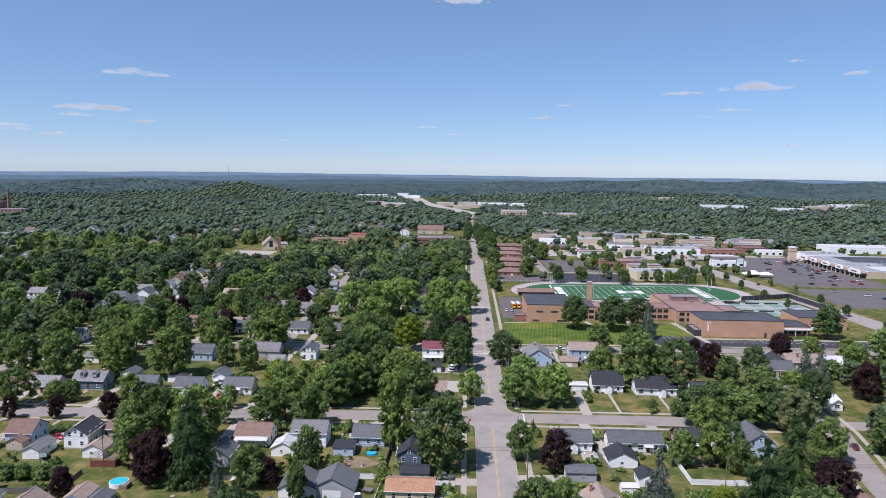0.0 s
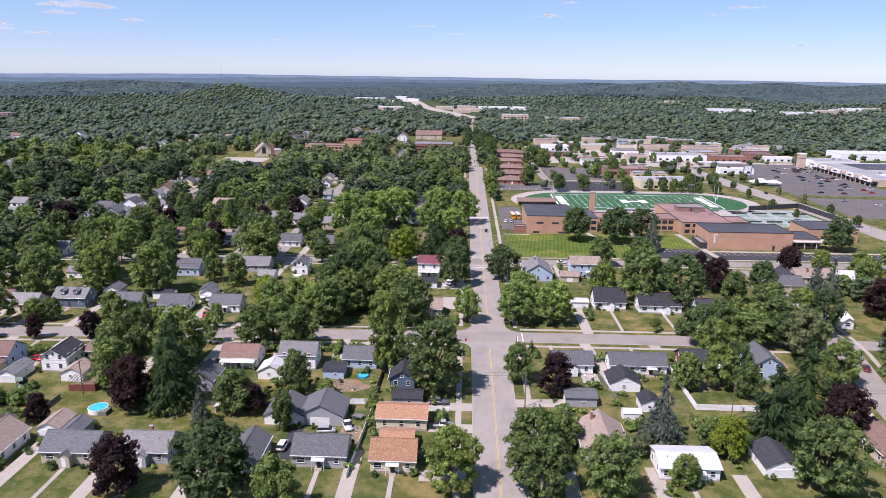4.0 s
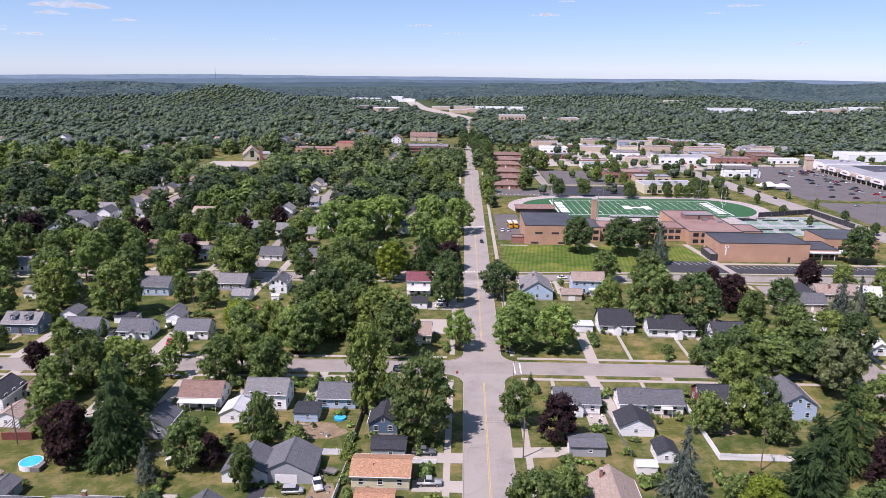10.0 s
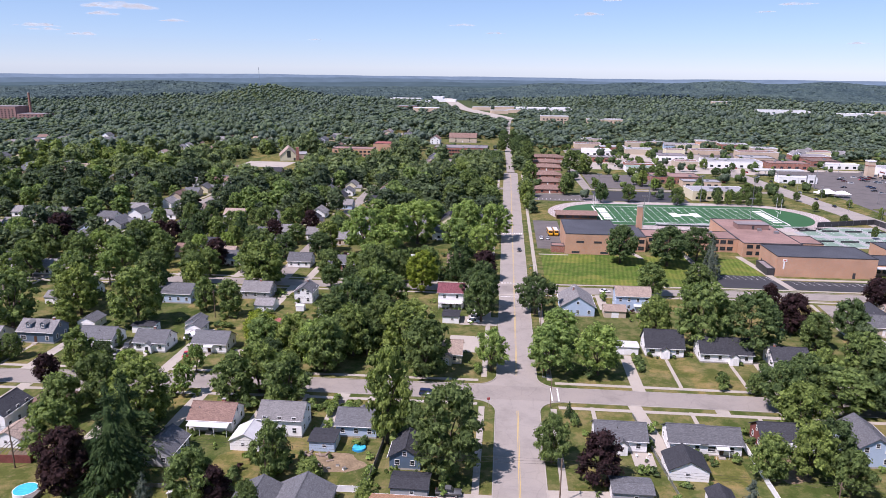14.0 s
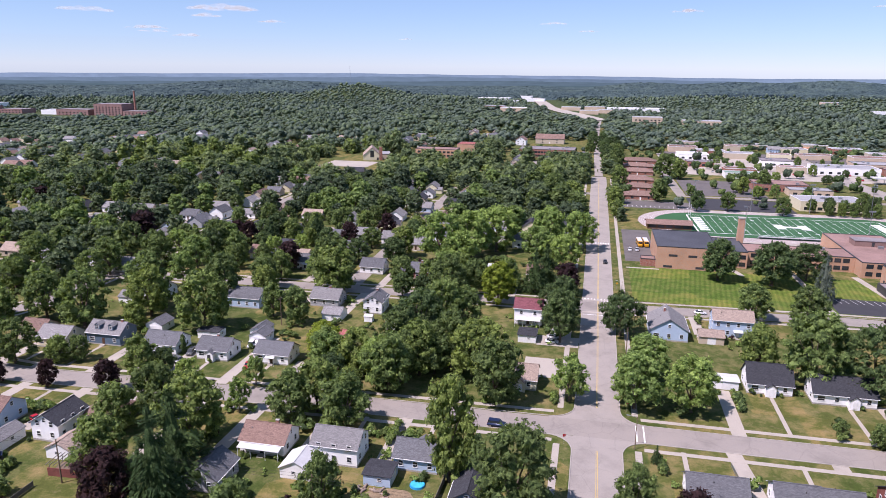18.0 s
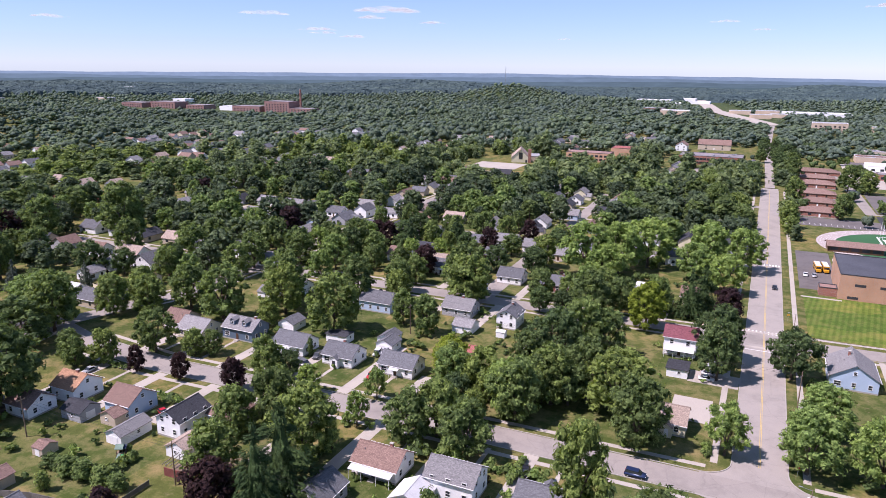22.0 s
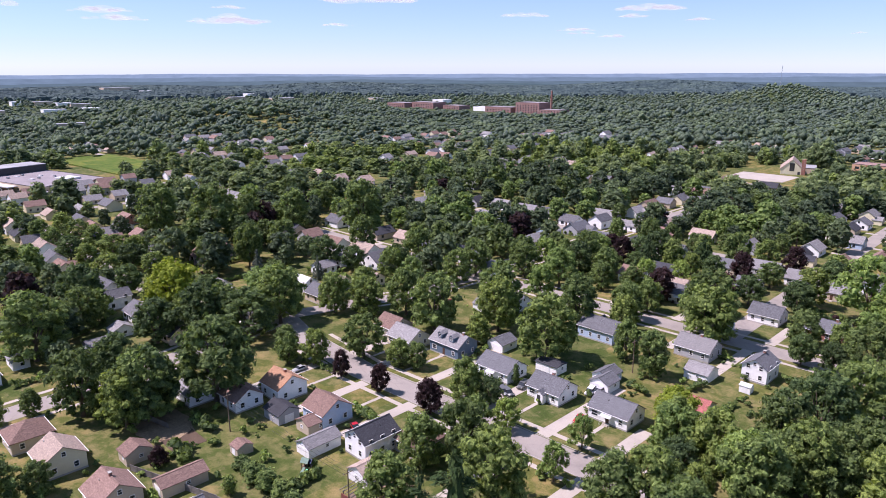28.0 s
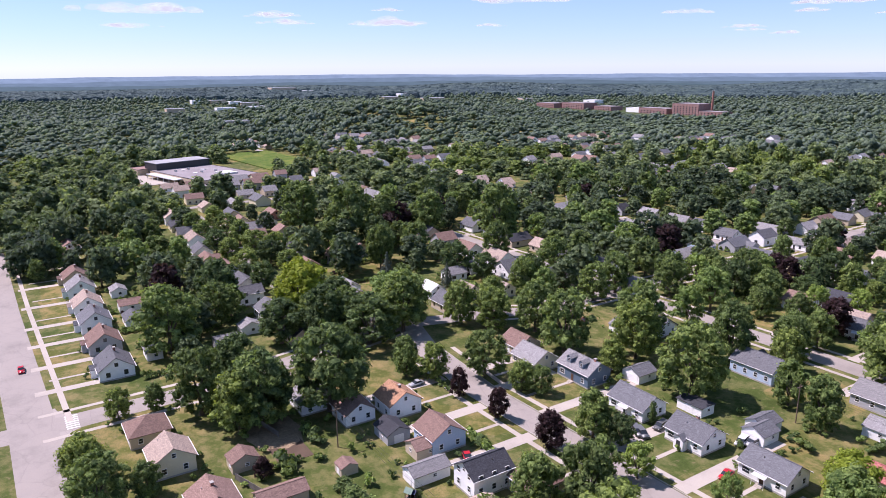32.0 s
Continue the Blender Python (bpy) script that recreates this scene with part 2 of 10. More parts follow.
def pavement_material(name, colour, amount=0.2, patches=True):
    m, nt, b = material(name, 0.9, 0, 0.25)
    f = noise_at(nt, 9.0, 5, "World", 0.7)
    c = noise_at(nt, 0.09, 5, "World", 0.7)
    a = ramp(nt, f.outputs[0], [(0.3, tuple(v * 0.86 for v in colour)), (0.7, tuple(v * 1.1 for v in colour))])
    s = ramp(nt, c.outputs[0], [(0.32, (1 - amount,) * 3), (0.5, (1, 1, 1)), (0.72, (1.08, 1.07, 1.05))])
    out = mix(nt, "MULTIPLY", 1.0, a.outputs[0], s.outputs[0])
    if patches:                                     # tar lines of mended cracks
        v = nt.nodes.new("ShaderNodeTexVoronoi")
        v.feature = "DISTANCE_TO_EDGE"
        v.inputs["Scale"].default_value = 0.13
        g = nt.nodes.new("ShaderNodeNewGeometry")
        d = noise_at(nt, 0.5, 3, "World")
        off = mix(nt, "ADD", 0.9, g.outputs["Position"], d.outputs[1])
        nt.links.new(off, v.inputs["Vector"])
        k = ramp(nt, v.outputs["Distance"], [(0.0, (0.62, 0.62, 0.62)), (0.018, (1, 1, 1))])
        out = mix(nt, "MULTIPLY", 0.32, out, k.outputs[0])
    nt.links.new(out, b.inputs["Base Color"])
    bump(nt, b, f.outputs[0], 0.25, 0.02)
    return m


GRASS = lawn_material("grass", (0.082, 0.100, 0.030), (0.205, 0.170, 0.085))
MOWN = lawn_material("mown_lawn", (0.085, 0.135, 0.028), (0.15, 0.165, 0.05), 0.16)
WOOD_FLOOR = lawn_material("woodland_floor", (0.045, 0.065, 0.030), (0.09, 0.115, 0.05))
MULCH = two_scale("mulch", (0.09, 0.06, 0.04))
ASPHALT = pavement_material("worn_asphalt", (0.290, 0.262, 0.235))
SIDE_ASPHALT = pavement_material("side_street_asphalt", (0.262, 0.235, 0.210))
BLACKTOP = pavement_material("fresh_blacktop", (0.045, 0.046, 0.052), 0.15, False)
LOT = pavement_material("parking_asphalt", (0.128, 0.116, 0.112), 0.25)
CONCRETE = pavement_material("concrete", (0.36, 0.325, 0.28), 0.16, False)
KERB = pavement_material("kerb_concrete", (0.34, 0.315, 0.28), 0.16, False)
WHITE_LINE = two_scale("white_road_paint", (0.75, 0.75, 0.73), amount=0.15)
YELLOW_LINE = two_scale("yellow_road_paint", (0.52, 0.38, 0.13), amount=0.15)
WHITE_SIDING = siding("white_siding", (0.84, 0.84, 0.83))
CREAM_SIDING = siding("cream_siding", (0.66, 0.60, 0.42))
GREY_SIDING = siding("grey_siding", (0.36, 0.37, 0.39))
BLUE_SIDING = siding("pale_blue_siding", (0.42, 0.53, 0.66))
SLATE_SIDING = siding("slate_blue_siding", (0.10, 0.15, 0.21))
TAN_SIDING = siding("tan_siding", (0.50, 0.42, 0.32))
MINT_SIDING = siding("pale_mint_siding", (0.60, 0.68, 0.64))
BRICK = brickwork("orange_brick", (0.46, 0.25, 0.15), (0.52, 0.31, 0.20), (0.42, 0.32, 0.25))
RED_BRICK = brickwork("red_brick", (0.26, 0.09, 0.065), (0.33, 0.13, 0.09), (0.34, 0.27, 0.23), 0.3, 0.1)
DUSKY_BRICK = brickwork("dusky_factory_brick", (0.24, 0.125, 0.115), (0.29, 0.16, 0.145), (0.3, 0.24, 0.22))
TAN_BRICK = brickwork("tan_brick", (0.52, 0.40, 0.29), (0.6, 0.48, 0.36), (0.5, 0.42, 0.34))
GREY_ROOF = shingles("grey_shingles", (0.125, 0.128, 0.137))
LIGHT_ROOF = shingles("light_grey_shingles", (0.225, 0.220, 0.220))
DARK_ROOF = shingles("charcoal_shingles", (0.05, 0.052, 0.06))
BROWN_ROOF = shingles("brown_shingles", (0.22, 0.145, 0.12))
TAN_ROOF = shingles("tan_shingles", (0.33, 0.26, 0.215))
ORANGE_ROOF = shingles("orange_tan_shingles", (0.36, 0.205, 0.125))
RED_ROOF = shingles("red_shingles", (0.33, 0.12, 0.105))
MAROON_ROOF = shingles("maroon_shingles", (0.185, 0.068, 0.08))
WHITE_ROOF = two_scale("white_metal_roof", (0.55, 0.55, 0.55), 4, 0.3, 0.1, 0.5)
BLACK_MEMBRANE = two_scale("black_roof_membrane", (0.075, 0.078, 0.09), 2, 0.06, 0.3, 0.7)
GRAVEL_ROOF = two_scale("brown_gravel_roof", (0.28, 0.18, 0.155), 5, 0.08, 0.25)
GREY_MEMBRANE = two_scale("grey_roof_membrane", (0.30, 0.30, 0.31), 3, 0.06, 0.2)
PURPLE_MEMBRANE = two_scale("dusky_grey_roof", (0.24, 0.215, 0.22), 3, 0.06, 0.25)
TRIM = two_scale("white_trim_paint", (0.78, 0.78, 0.77), 5, 0.5, 0.08, 0.5)
DARK_TRIM = two_scale("dark_trim", (0.05, 0.05, 0.055), 5, 0.5, 0.15, 0.5)
BROWN_TRIM = two_scale("brown_trim", (0.10, 0.055, 0.035), 5, 0.5, 0.15, 0.6)
CONCRETE_WALL = two_scale("foundation_concrete", (0.38, 0.36, 0.33))
WOOD = two_scale("weathered_wood", (0.20, 0.145, 0.10), 8, 0.5, 0.3)
GREY_WOOD = two_scale("grey_weathered_wood", (0.19, 0.175, 0.16), 8, 0.5, 0.3)
RED_WOOD = two_scale("faded_red_wood", (0.22, 0.075, 0.06), 8, 0.5, 0.3)
VINYL = two_scale("white_vinyl", (0.80, 0.80, 0.80), 4, 0.4, 0.06, 0.45)
STEEL = two_scale("galvanised_steel", (0.42, 0.43, 0.44), 6, 0.6, 0.12, 0.4, 0.5, 0.8)
DARK_METAL = two_scale("dark_bronze_metal", (0.06, 0.055, 0.05), 6, 0.6, 0.15, 0.45)
BARK = two_scale("bark", (0.13, 0.10, 0.075), 6, 0.7, 0.3, 0.95)
TURF = two_scale("artificial_turf", (0.03, 0.105, 0.04), 3, 0.05, 0.12, 0.9)
TRACK = two_scale("grey_track_surface", (0.37, 0.315, 0.295), 2, 0.06, 0.1, 0.9)
COURT_GREEN = two_scale("court_green", (0.17, 0.245, 0.195), 2, 0.1, 0.12, 0.85)
COURT_GREY = two_scale("court_grey", (0.33, 0.33, 0.33), 2, 0.1, 0.12, 0.85)
RUBBER = two_scale("tyre_rubber", (0.02, 0.02, 0.02), 6, 0.5, 0.2, 0.8)
POOL_BLUE = two_scale("pool_liner_blue", (0.05, 0.45, 0.55), 1.5, 0.4, 0.15, 0.12, 0.5)
TARP = two_scale("blue_plastic", (0.02, 0.28, 0.55), 3, 0.5, 0.15, 0.4)

GLASS, _nt, _b = material("window_glass", 0.08, 0.0, 0.6)
_b.inputs["Base Color"].default_value = (0.025, 0.03, 0.036, 1)


def paint(name, colour):
    m, nt, b = material(name, 0.28, 0.2, 0.5)
    n = noise_at(nt, 1.5, 3, "Object")
    r = ramp(nt, n.outputs[0], [(0.3, tuple(v * 0.88 for v in colour)), (0.7, colour)])
    nt.links.new(r.outputs[0], b.inputs["Base Color"])
    return m


CAR_PAINTS = {"white": paint("white_car_paint", (0.75, 0.75, 0.75)), "silver": paint("silver_car_paint", (0.4, 0.41, 0.42)),
              "black": paint("black_car_paint", (0.02, 0.02, 0.025)), "red": paint("red_car_paint", (0.5, 0.02, 0.03)),
              "maroon": paint("maroon_car_paint", (0.14, 0.015, 0.02)), "blue": paint("dark_blue_car_paint", (0.02, 0.035, 0.09)),
              "grey": paint("grey_car_paint", (0.13, 0.135, 0.14)), "yellow": paint("school_bus_yellow", (0.72, 0.36, 0.02))}

PLAY_GREEN = paint("green_plastic", (0.03, 0.32, 0.12))

# The two tones after purple are bluer: mid-distance haze put into their colour.
LEAF_TONES = {"MID": ("green_leaves", (0.066, 0.106, 0.039), (0.243, 0.333, 0.125), 0.27), "DARK": ("dark_green_leaves", (0.041, 0.074, 0.034), (0.158, 0.232, 0.103), 0.27),
              "LIGHT": ("light_green_leaves", (0.106, 0.174, 0.054), (0.304, 0.423, 0.151), 0.2), "LIME": ("lime_leaves", (0.130, 0.185, 0.020), (0.300, 0.370, 0.060), 0.12),
              "PURPLE": ("purple_leaves", (0.024, 0.014, 0.018), (0.066, 0.036, 0.046), 0.15), "BLOCK": ("hazed_green_leaves", (0.066, 0.103, 0.058), (0.233, 0.314, 0.177), 0.25), "SHADE": ("hazed_dark_green_leaves", (0.043, 0.072, 0.046), (0.155, 0.220, 0.139), 0.25),
              "SILVER": ("grey_green_leaves", (0.109, 0.146, 0.081), (0.234, 0.274, 0.171), 0.15)}
SPRAY = {}
for _k, (_n, _d, _l, _v) in LEAF_TONES.items():
    SPRAY[_n] = leaf(_n + "_spray", _d, _l, _v, 0.34, 0.42)
LEAF_MID, LEAF_DARK, LEAF_LIGHT, LEAF_LIME, LEAF_PURPLE, LEAF_HAZED, LEAF_HAZED_DARK, LEAF_SILVER = [leaf(_n, _d, _l, _v) for _n, _d, _l, _v in LEAF_TONES.values()]
# Leaves of the far woods are bluer: distance haze put into the colour.
LEAF_FAR = leaf("hazed_far_green_leaves", (0.097, 0.141, 0.101), (0.195, 0.258, 0.184), 0.15)
LEAF_FAR_DARK = leaf("hazed_far_dark_leaves", (0.068, 0.103, 0.080), (0.136, 0.183, 0.143), 0.15)
NEEDLE = leaf("green_needles", (0.022, 0.047, 0.019), (0.062, 0.104, 0.040), 0.15, 0.15)
NEEDLE_BLUE = leaf("blue_green_needles", (0.06, 0.082, 0.076), (0.135, 0.165, 0.15), 0.12, 0.15)
SPRAY["green_needles"] = leaf("green_needle_sprays", (0.022, 0.047, 0.019), (0.062, 0.104, 0.040), 0.15, 0.15, 0.46)
SPRAY["blue_green_needles"] = leaf("blue_green_needle_sprays", (0.06, 0.082, 0.076), (0.135, 0.165, 0.15), 0.12, 0.15, 0.46)
# Bluest leaves, for the hills: more distance haze in the base colour.
LEAF_HILL = leaf("hazed_woodland_leaves", (0.096, 0.138, 0.127), (0.169, 0.224, 0.202), 0.12)
# Canopy tone is blue-green because the air's haze is painted into it.
CANOPY, _nt, _b = material("hazed_distant_canopy", 0.8, 0.0, 0.15)
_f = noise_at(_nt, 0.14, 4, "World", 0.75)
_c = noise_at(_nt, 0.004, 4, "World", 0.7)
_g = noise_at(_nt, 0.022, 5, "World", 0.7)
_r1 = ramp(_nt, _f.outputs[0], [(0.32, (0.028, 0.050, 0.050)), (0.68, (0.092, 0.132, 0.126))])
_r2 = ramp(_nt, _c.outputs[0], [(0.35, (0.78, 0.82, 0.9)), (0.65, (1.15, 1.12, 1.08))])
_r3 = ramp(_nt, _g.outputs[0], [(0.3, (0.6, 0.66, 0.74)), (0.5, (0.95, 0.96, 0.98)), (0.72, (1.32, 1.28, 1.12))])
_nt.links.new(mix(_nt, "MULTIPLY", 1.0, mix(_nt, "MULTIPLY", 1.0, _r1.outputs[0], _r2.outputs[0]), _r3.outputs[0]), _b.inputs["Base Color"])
bump(_nt, _b, _f.outputs[0], 1.0, 5.0)

# ---- building helpers ----


def auto_uv(bm):
    """UV in metres on every face: along the level line and up the slope."""
    uv = bm.loops.layers.uv.verify()
    for f in bm.faces:
        f.normal_update()
        n = f.normal
        u = Vector((0, 0, 1)).cross(n)
        u = u.normalized() if u.length > 0.05 else Vector((1, 0, 0))
        v = n.cross(u)
        for l in f.loops:
            l[uv].uv = (l.vert.co.dot(u), l.vert.co.dot(v))


def mesh_of(bm, name, mat, smooth=False):
    auto_uv(bm)
    me = bpy.data.meshes.new(name)
    bm.to_mesh(me)
    bm.free()
    for m in (mat if isinstance(mat, (list, tuple)) else [mat]):
        me.materials.append(m)
    if smooth:
        me.polygons.foreach_set("use_smooth", [True] * len(me.polygons))
    return me


def part(name, bm, mat, parent, label="", smooth=False):
    ob = new(name, mesh_of(bm, name, mat, smooth))
    ob.parent = parent
    if label:
        ob["label"] = label
    return ob


def share(name, me, parent, m, label=""):
    """One more object on a mesh that is there already."""
    ob = new(name, me)
    ob.parent = parent
    ob.matrix_basis = m
    if label:
        ob["label"] = label
    return ob


def thing(name, m, label, category, group="", kind=""):
    ob = new(name)
    ob.empty_display_size = 0.5
    ob.matrix_basis = m
    return tagged(ob, label, category, group, kind)


def flat_at(x, y, z=0.0, turn=0.0, sx=1.0, sy=1.0, sz=1.0):
    return Matrix.Translation((x, y, z)) @ Matrix.Rotation(radians(turn), 4, "Z") @ Matrix.Diagonal((sx, sy, sz, 1))


def add_box(bm, x0, x1, y0, y1, z0, z1, bevel=0.0):
    vs = [bm.verts.new((x, y, z)) for z in (z0, z1) for x, y in ((x0, y0), (x1, y0), (x1, y1), (x0, y1))]
    fs = [bm.faces.new([vs[i] for i in q]) for q in ((3, 2, 1, 0), (4, 5, 6, 7), (0, 1, 5, 4), (1, 2, 6, 5), (2, 3, 7, 6), (3, 0, 4, 7))]
    if bevel:
        bmesh.ops.bevel(bm, geom=list({e for f in fs for e in f.edges}), offset=bevel, segments=1, affect="EDGES")
    return bm


def box(x0, x1, y0, y1, z0, z1, bevel=0.0):
    return add_box(bmesh.new(), x0, x1, y0, y1, z0, z1, bevel)


def prism(profile, axis, a, b, bm=None):
    """A closed profile of (u, z) points pushed from a to b along x or y."""
    bm = bm or bmesh.new()
    at = (lambda u, z, s: (s, u, z)) if axis == "x" else (lambda u, z, s: (u, s, z))
    lo = [bm.verts.new(at(u, z, a)) for u, z in profile]
    hi = [bm.verts.new(at(u, z, b)) for u, z in profile]
    n = len(profile)
    bm.faces.new(lo if axis == "x" else lo[::-1])
    bm.faces.new(hi[::-1] if axis == "x" else hi)
    for i in range(n):
        q = (lo[i], hi[i], hi[(i + 1) % n], lo[(i + 1) % n])
        bm.faces.new(q if axis == "x" else q[::-1])
    bmesh.ops.recalc_face_normals(bm, faces=bm.faces[:])
    return bm


def add_tube(bm, p, q, r0, r1, sides=8):
    p, q = Vector(p), Vector(q)
    d = (q - p).normalized()
    a = d.orthogonal().normalized()
    b = d.cross(a)
    rings = []
    for c, r in ((p, r0), (q, r1)):
        rings.append([bm.verts.new(c + (a * math.cos(k * math.tau / sides) + b * math.sin(k * math.tau / sides)) * r) for k in range(sides)])
    for k in range(sides):
        bm.faces.new((rings[0][k], rings[0][(k + 1) % sides], rings[1][(k + 1) % sides], rings[1][k]))
    bm.faces.new(rings[0][::-1])
    bm.faces.new(rings[1])
    return bm


def tube(p, q, r0, r1, sides=8):
    return add_tube(bmesh.new(), p, q, r0, r1, sides)


def raw(name, verts, faces, mats, mat_index=None, smooth=False):
    me = bpy.data.meshes.new(name)
    me.from_pydata([tuple(v) for v in verts] if isinstance(verts, list) else verts.tolist(), [], faces if isinstance(faces, list) else faces.tolist())
    for m in (mats if isinstance(mats, (list, tuple)) else [mats]):
        me.materials.append(m)
    if mat_index is not None:
        me.polygons.foreach_set("material_index", mat_index)
    if smooth:
        me.polygons.foreach_set("use_smooth", [True] * len(me.polygons))
    me.update()
    return me


# ---- trees: unit crowns, one wide and one high, set out by scale ----
def ico(sub):
    bm = bmesh.new()
    bmesh.ops.create_icosphere(bm, subdivisions=sub, radius=1)
    v = np.array([x.co[:] for x in bm.verts])
    f = np.array([[x.index for x in q.verts] for q in bm.faces])
    bm.free()
    return v, f


ICO1, ICO2 = ico(1), ico(2)
OCTA = (np.array([(1, 0, 0), (-1, 0, 0), (0, 1, 0), (0, -1, 0), (0, 0, 1), (0, 0, -0.7)]) * 1.1, np.array([(0, 2, 4), (2, 1, 4), (1, 3, 4), (3, 0, 4), (2, 0, 5), (1, 2, 5), (3, 1, 5), (0, 3, 5)]))


def lobes_of(rng, kind):
    """Centres and radii of the masses of leaves that make up a crown."""
    out = []
    if kind in ("cone", "ragged"):                   # whorls of boughs, shorter towards the tip
        tiers = 13 if kind == "cone" else 9
        for i in range(tiers):
            k = i / (tiers - 1)
            m = max(2, round((9 if kind == "cone" else 6) * (1 - k)))
            for j in range(m):
                a = (j + 0.5 * (i % 2)) / m * math.tau + rng.uniform(-0.3, 0.3)
                d = (0.40 * (1 - k) ** 0.9 + 0.01) * (rng.uniform(0.8, 1.05) if kind == "cone" else rng.uniform(0.45, 1.15))
                out.append((d * math.cos(a), d * math.sin(a), 0.1 + 0.84 * k - 0.05 * d + rng.uniform(-0.02, 0.02), (0.115 if kind == "cone" else 0.14) * (1 - 0.72 * k) * rng.uniform(0.8, 1.15)))
        return np.array(out)
    fine, kind = kind.startswith("great_"), kind.replace("great_", "")
    n, low, high, spread = {"round": (62, 0.15, 0.91, 0.40), "broad": (68, 0.21, 0.89, 0.45), "tall": (64, 0.12, 0.94, 0.35), "airy": (54, 0.22, 0.91, 0.42)}.get(kind, (14, 0.14, 0.88, 0.24))
    n = round(n * 1.7) if fine else n
    swell = [(rng.uniform(0, math.tau), rng.uniform(low, high), rng.uniform(-0.28, 0.3)) for _ in range(7)]
    for i in range(n):
        k = (i + 0.5) / n
        z = low + (high - low) * k
        mid = (k - 0.4) / 0.62
        reach = spread * math.sqrt(max(0.05, 1 - mid * mid))
        a = i * 2.399 + rng.uniform(-0.6, 0.6)
        for sa, sz, g in swell:                      # uneven sides and gaps in the outline
            reach *= 1 + g * math.exp(-((math.sin((a - sa) / 2) / 0.35) ** 2) - ((z - sz) / 0.2) ** 2)
        d = reach * rng.uniform(0.3, 1.0) ** 0.6
        r = rng.uniform(0.055, 0.118) * (1.1 if kind != "airy" else 0.85) * (1.8 if kind not in ("round", "broad", "tall", "airy") else 1)
        out.append((d * math.cos(a), d * math.sin(a), z + rng.uniform(-0.03, 0.03), r * (0.74 if fine else 1)))
    return np.array(out)


def crown_mesh(name, kind, mat, seed, cards, card=0.05, core=None, inner=0.8):
    rng = np.random.default_rng(seed)
    core = core or ICO1
    L = lobes_of(rng, kind)
    verts, faces, slot = [], [], []
    n0 = 0
    for x, y, z, r in L:                             # lumpy masses behind the leaves
        v = core[0] * (1 + rng.uniform(-0.22, 0.22, (len(core[0]), 1))) * r * (0.6 if kind in ("cone", "ragged") else inner)
        v = v * (1, 1, 0.75) + (x, y, z)
        verts.append(v)
        faces += (core[1] + n0).tolist()
        slot += [0] * len(core[1])
        n0 += len(v)
    made = 0
    while made < cards:                              # sprays of leaves standing off the masses
        x, y, z, r = L[rng.integers(len(L))]
        d = rng.normal(size=3)
        d /= np.linalg.norm(d)
        if d[2] < -0.55:
            continue
        p = np.array((x, y, z)) + d * r * rng.uniform(0.8, 1.35) * (1, 1, 0.8)
        if (np.linalg.norm((L[:, :3] - p) / L[:, 3:4], axis=1) < 0.68).any():
            continue
        d = d + rng.normal(size=3) * 0.5 + np.array((0, 0, 1.6 if kind in ("cone", "ragged") else 0.45))
        d /= np.linalg.norm(d)
        t = np.cross(d, rng.normal(size=3))
        t /= np.linalg.norm(t)
        b = np.cross(d, t)
        tilt = d * rng.uniform(-0.5, 0.6)
        s = card * rng.uniform(0.55, 1.4)
        if kind in ("cone", "ragged"):               # long boughs that reach out and droop
            t = np.array((x, y, 0)) / max(0.02, math.hypot(x, y)) + rng.normal(size=3) * 0.25 + np.array((0, 0, -0.35))
            t /= np.linalg.norm(t)
            b = np.cross(d, t) * 0.6
            t = t * 1.5
            q = np.array((p - t * s, p + (b * 0.75 + tilt * 0.5) * s, p + t * s + tilt * 0.3 * s, p - (b * 0.75 - tilt * 0.4) * s))
        else:                                        # a pointed spray
            q = np.array((p - t * s, p + t * s * rng.uniform(0.5, 1.0) + tilt * 0.4 * s, p + b * s * rng.uniform(1.0, 1.5) - tilt * 0.3 * s))
        verts.append(q)
        faces.append(list(range(n0, n0 + len(q))))
        slot.append(1)
        n0 += len(q)
        made += 1
    if kind in ("cone", "ragged"):                   # the dense dark middle
        ring = [(0.2 * math.cos(k * 0.785), 0.2 * math.sin(k * 0.785), 0.1) for k in range(8)] + [(0, 0, 0.98)]
        verts.append(np.array(ring))
        faces += [[n0 + k, n0 + (k + 1) % 8, n0 + 8] for k in range(8)]
        slot += [0] * 8
    return raw(name, np.concatenate(verts), faces, [mat, SPRAY[mat.name]], slot)


def trunk_mesh(name, kind, seed, top=0.62, thick=0.028):
    """A tapered stem that leans and parts into limbs."""
    rng = np.random.default_rng(seed)
    bm = bmesh.new()
    fork = 0.2 if kind in ("broad", "airy", "round") else 0.3
    lean = Vector((rng.uniform(-0.02, 0.02), rng.uniform(-0.02, 0.02), fork))
    add_tube(bm, (0, 0, -0.01), (0, 0, 0.03), thick * 1.5, thick * 1.1, 8)
    add_tube(bm, (0, 0, 0.03), lean, thick * 1.1, thick * 0.8, 8)
    if kind == "conifer":
        add_tube(bm, lean, (0, 0, 0.93), thick * 0.8, thick * 0.2, 6)
    else:
        for i in range(5):
            a = i * 1.257 + rng.uniform(-0.3, 0.3)
            d = rng.uniform(0.12, 0.24)
            mid = lean + Vector((math.cos(a) * d * 0.5, math.sin(a) * d * 0.5, (top - fork) * 0.5))
            tip = lean + Vector((math.cos(a) * d * 1.2, math.sin(a) * d * 1.2, top - fork + rng.uniform(-0.05, 0.15)))
            add_tube(bm, lean, mid, thick * 0.55, thick * 0.4, 6)
            add_tube(bm, mid, tip, thick * 0.4, thick * 0.12, 5)
    return mesh_of(bm, name, BARK, True)


KINDS = {}


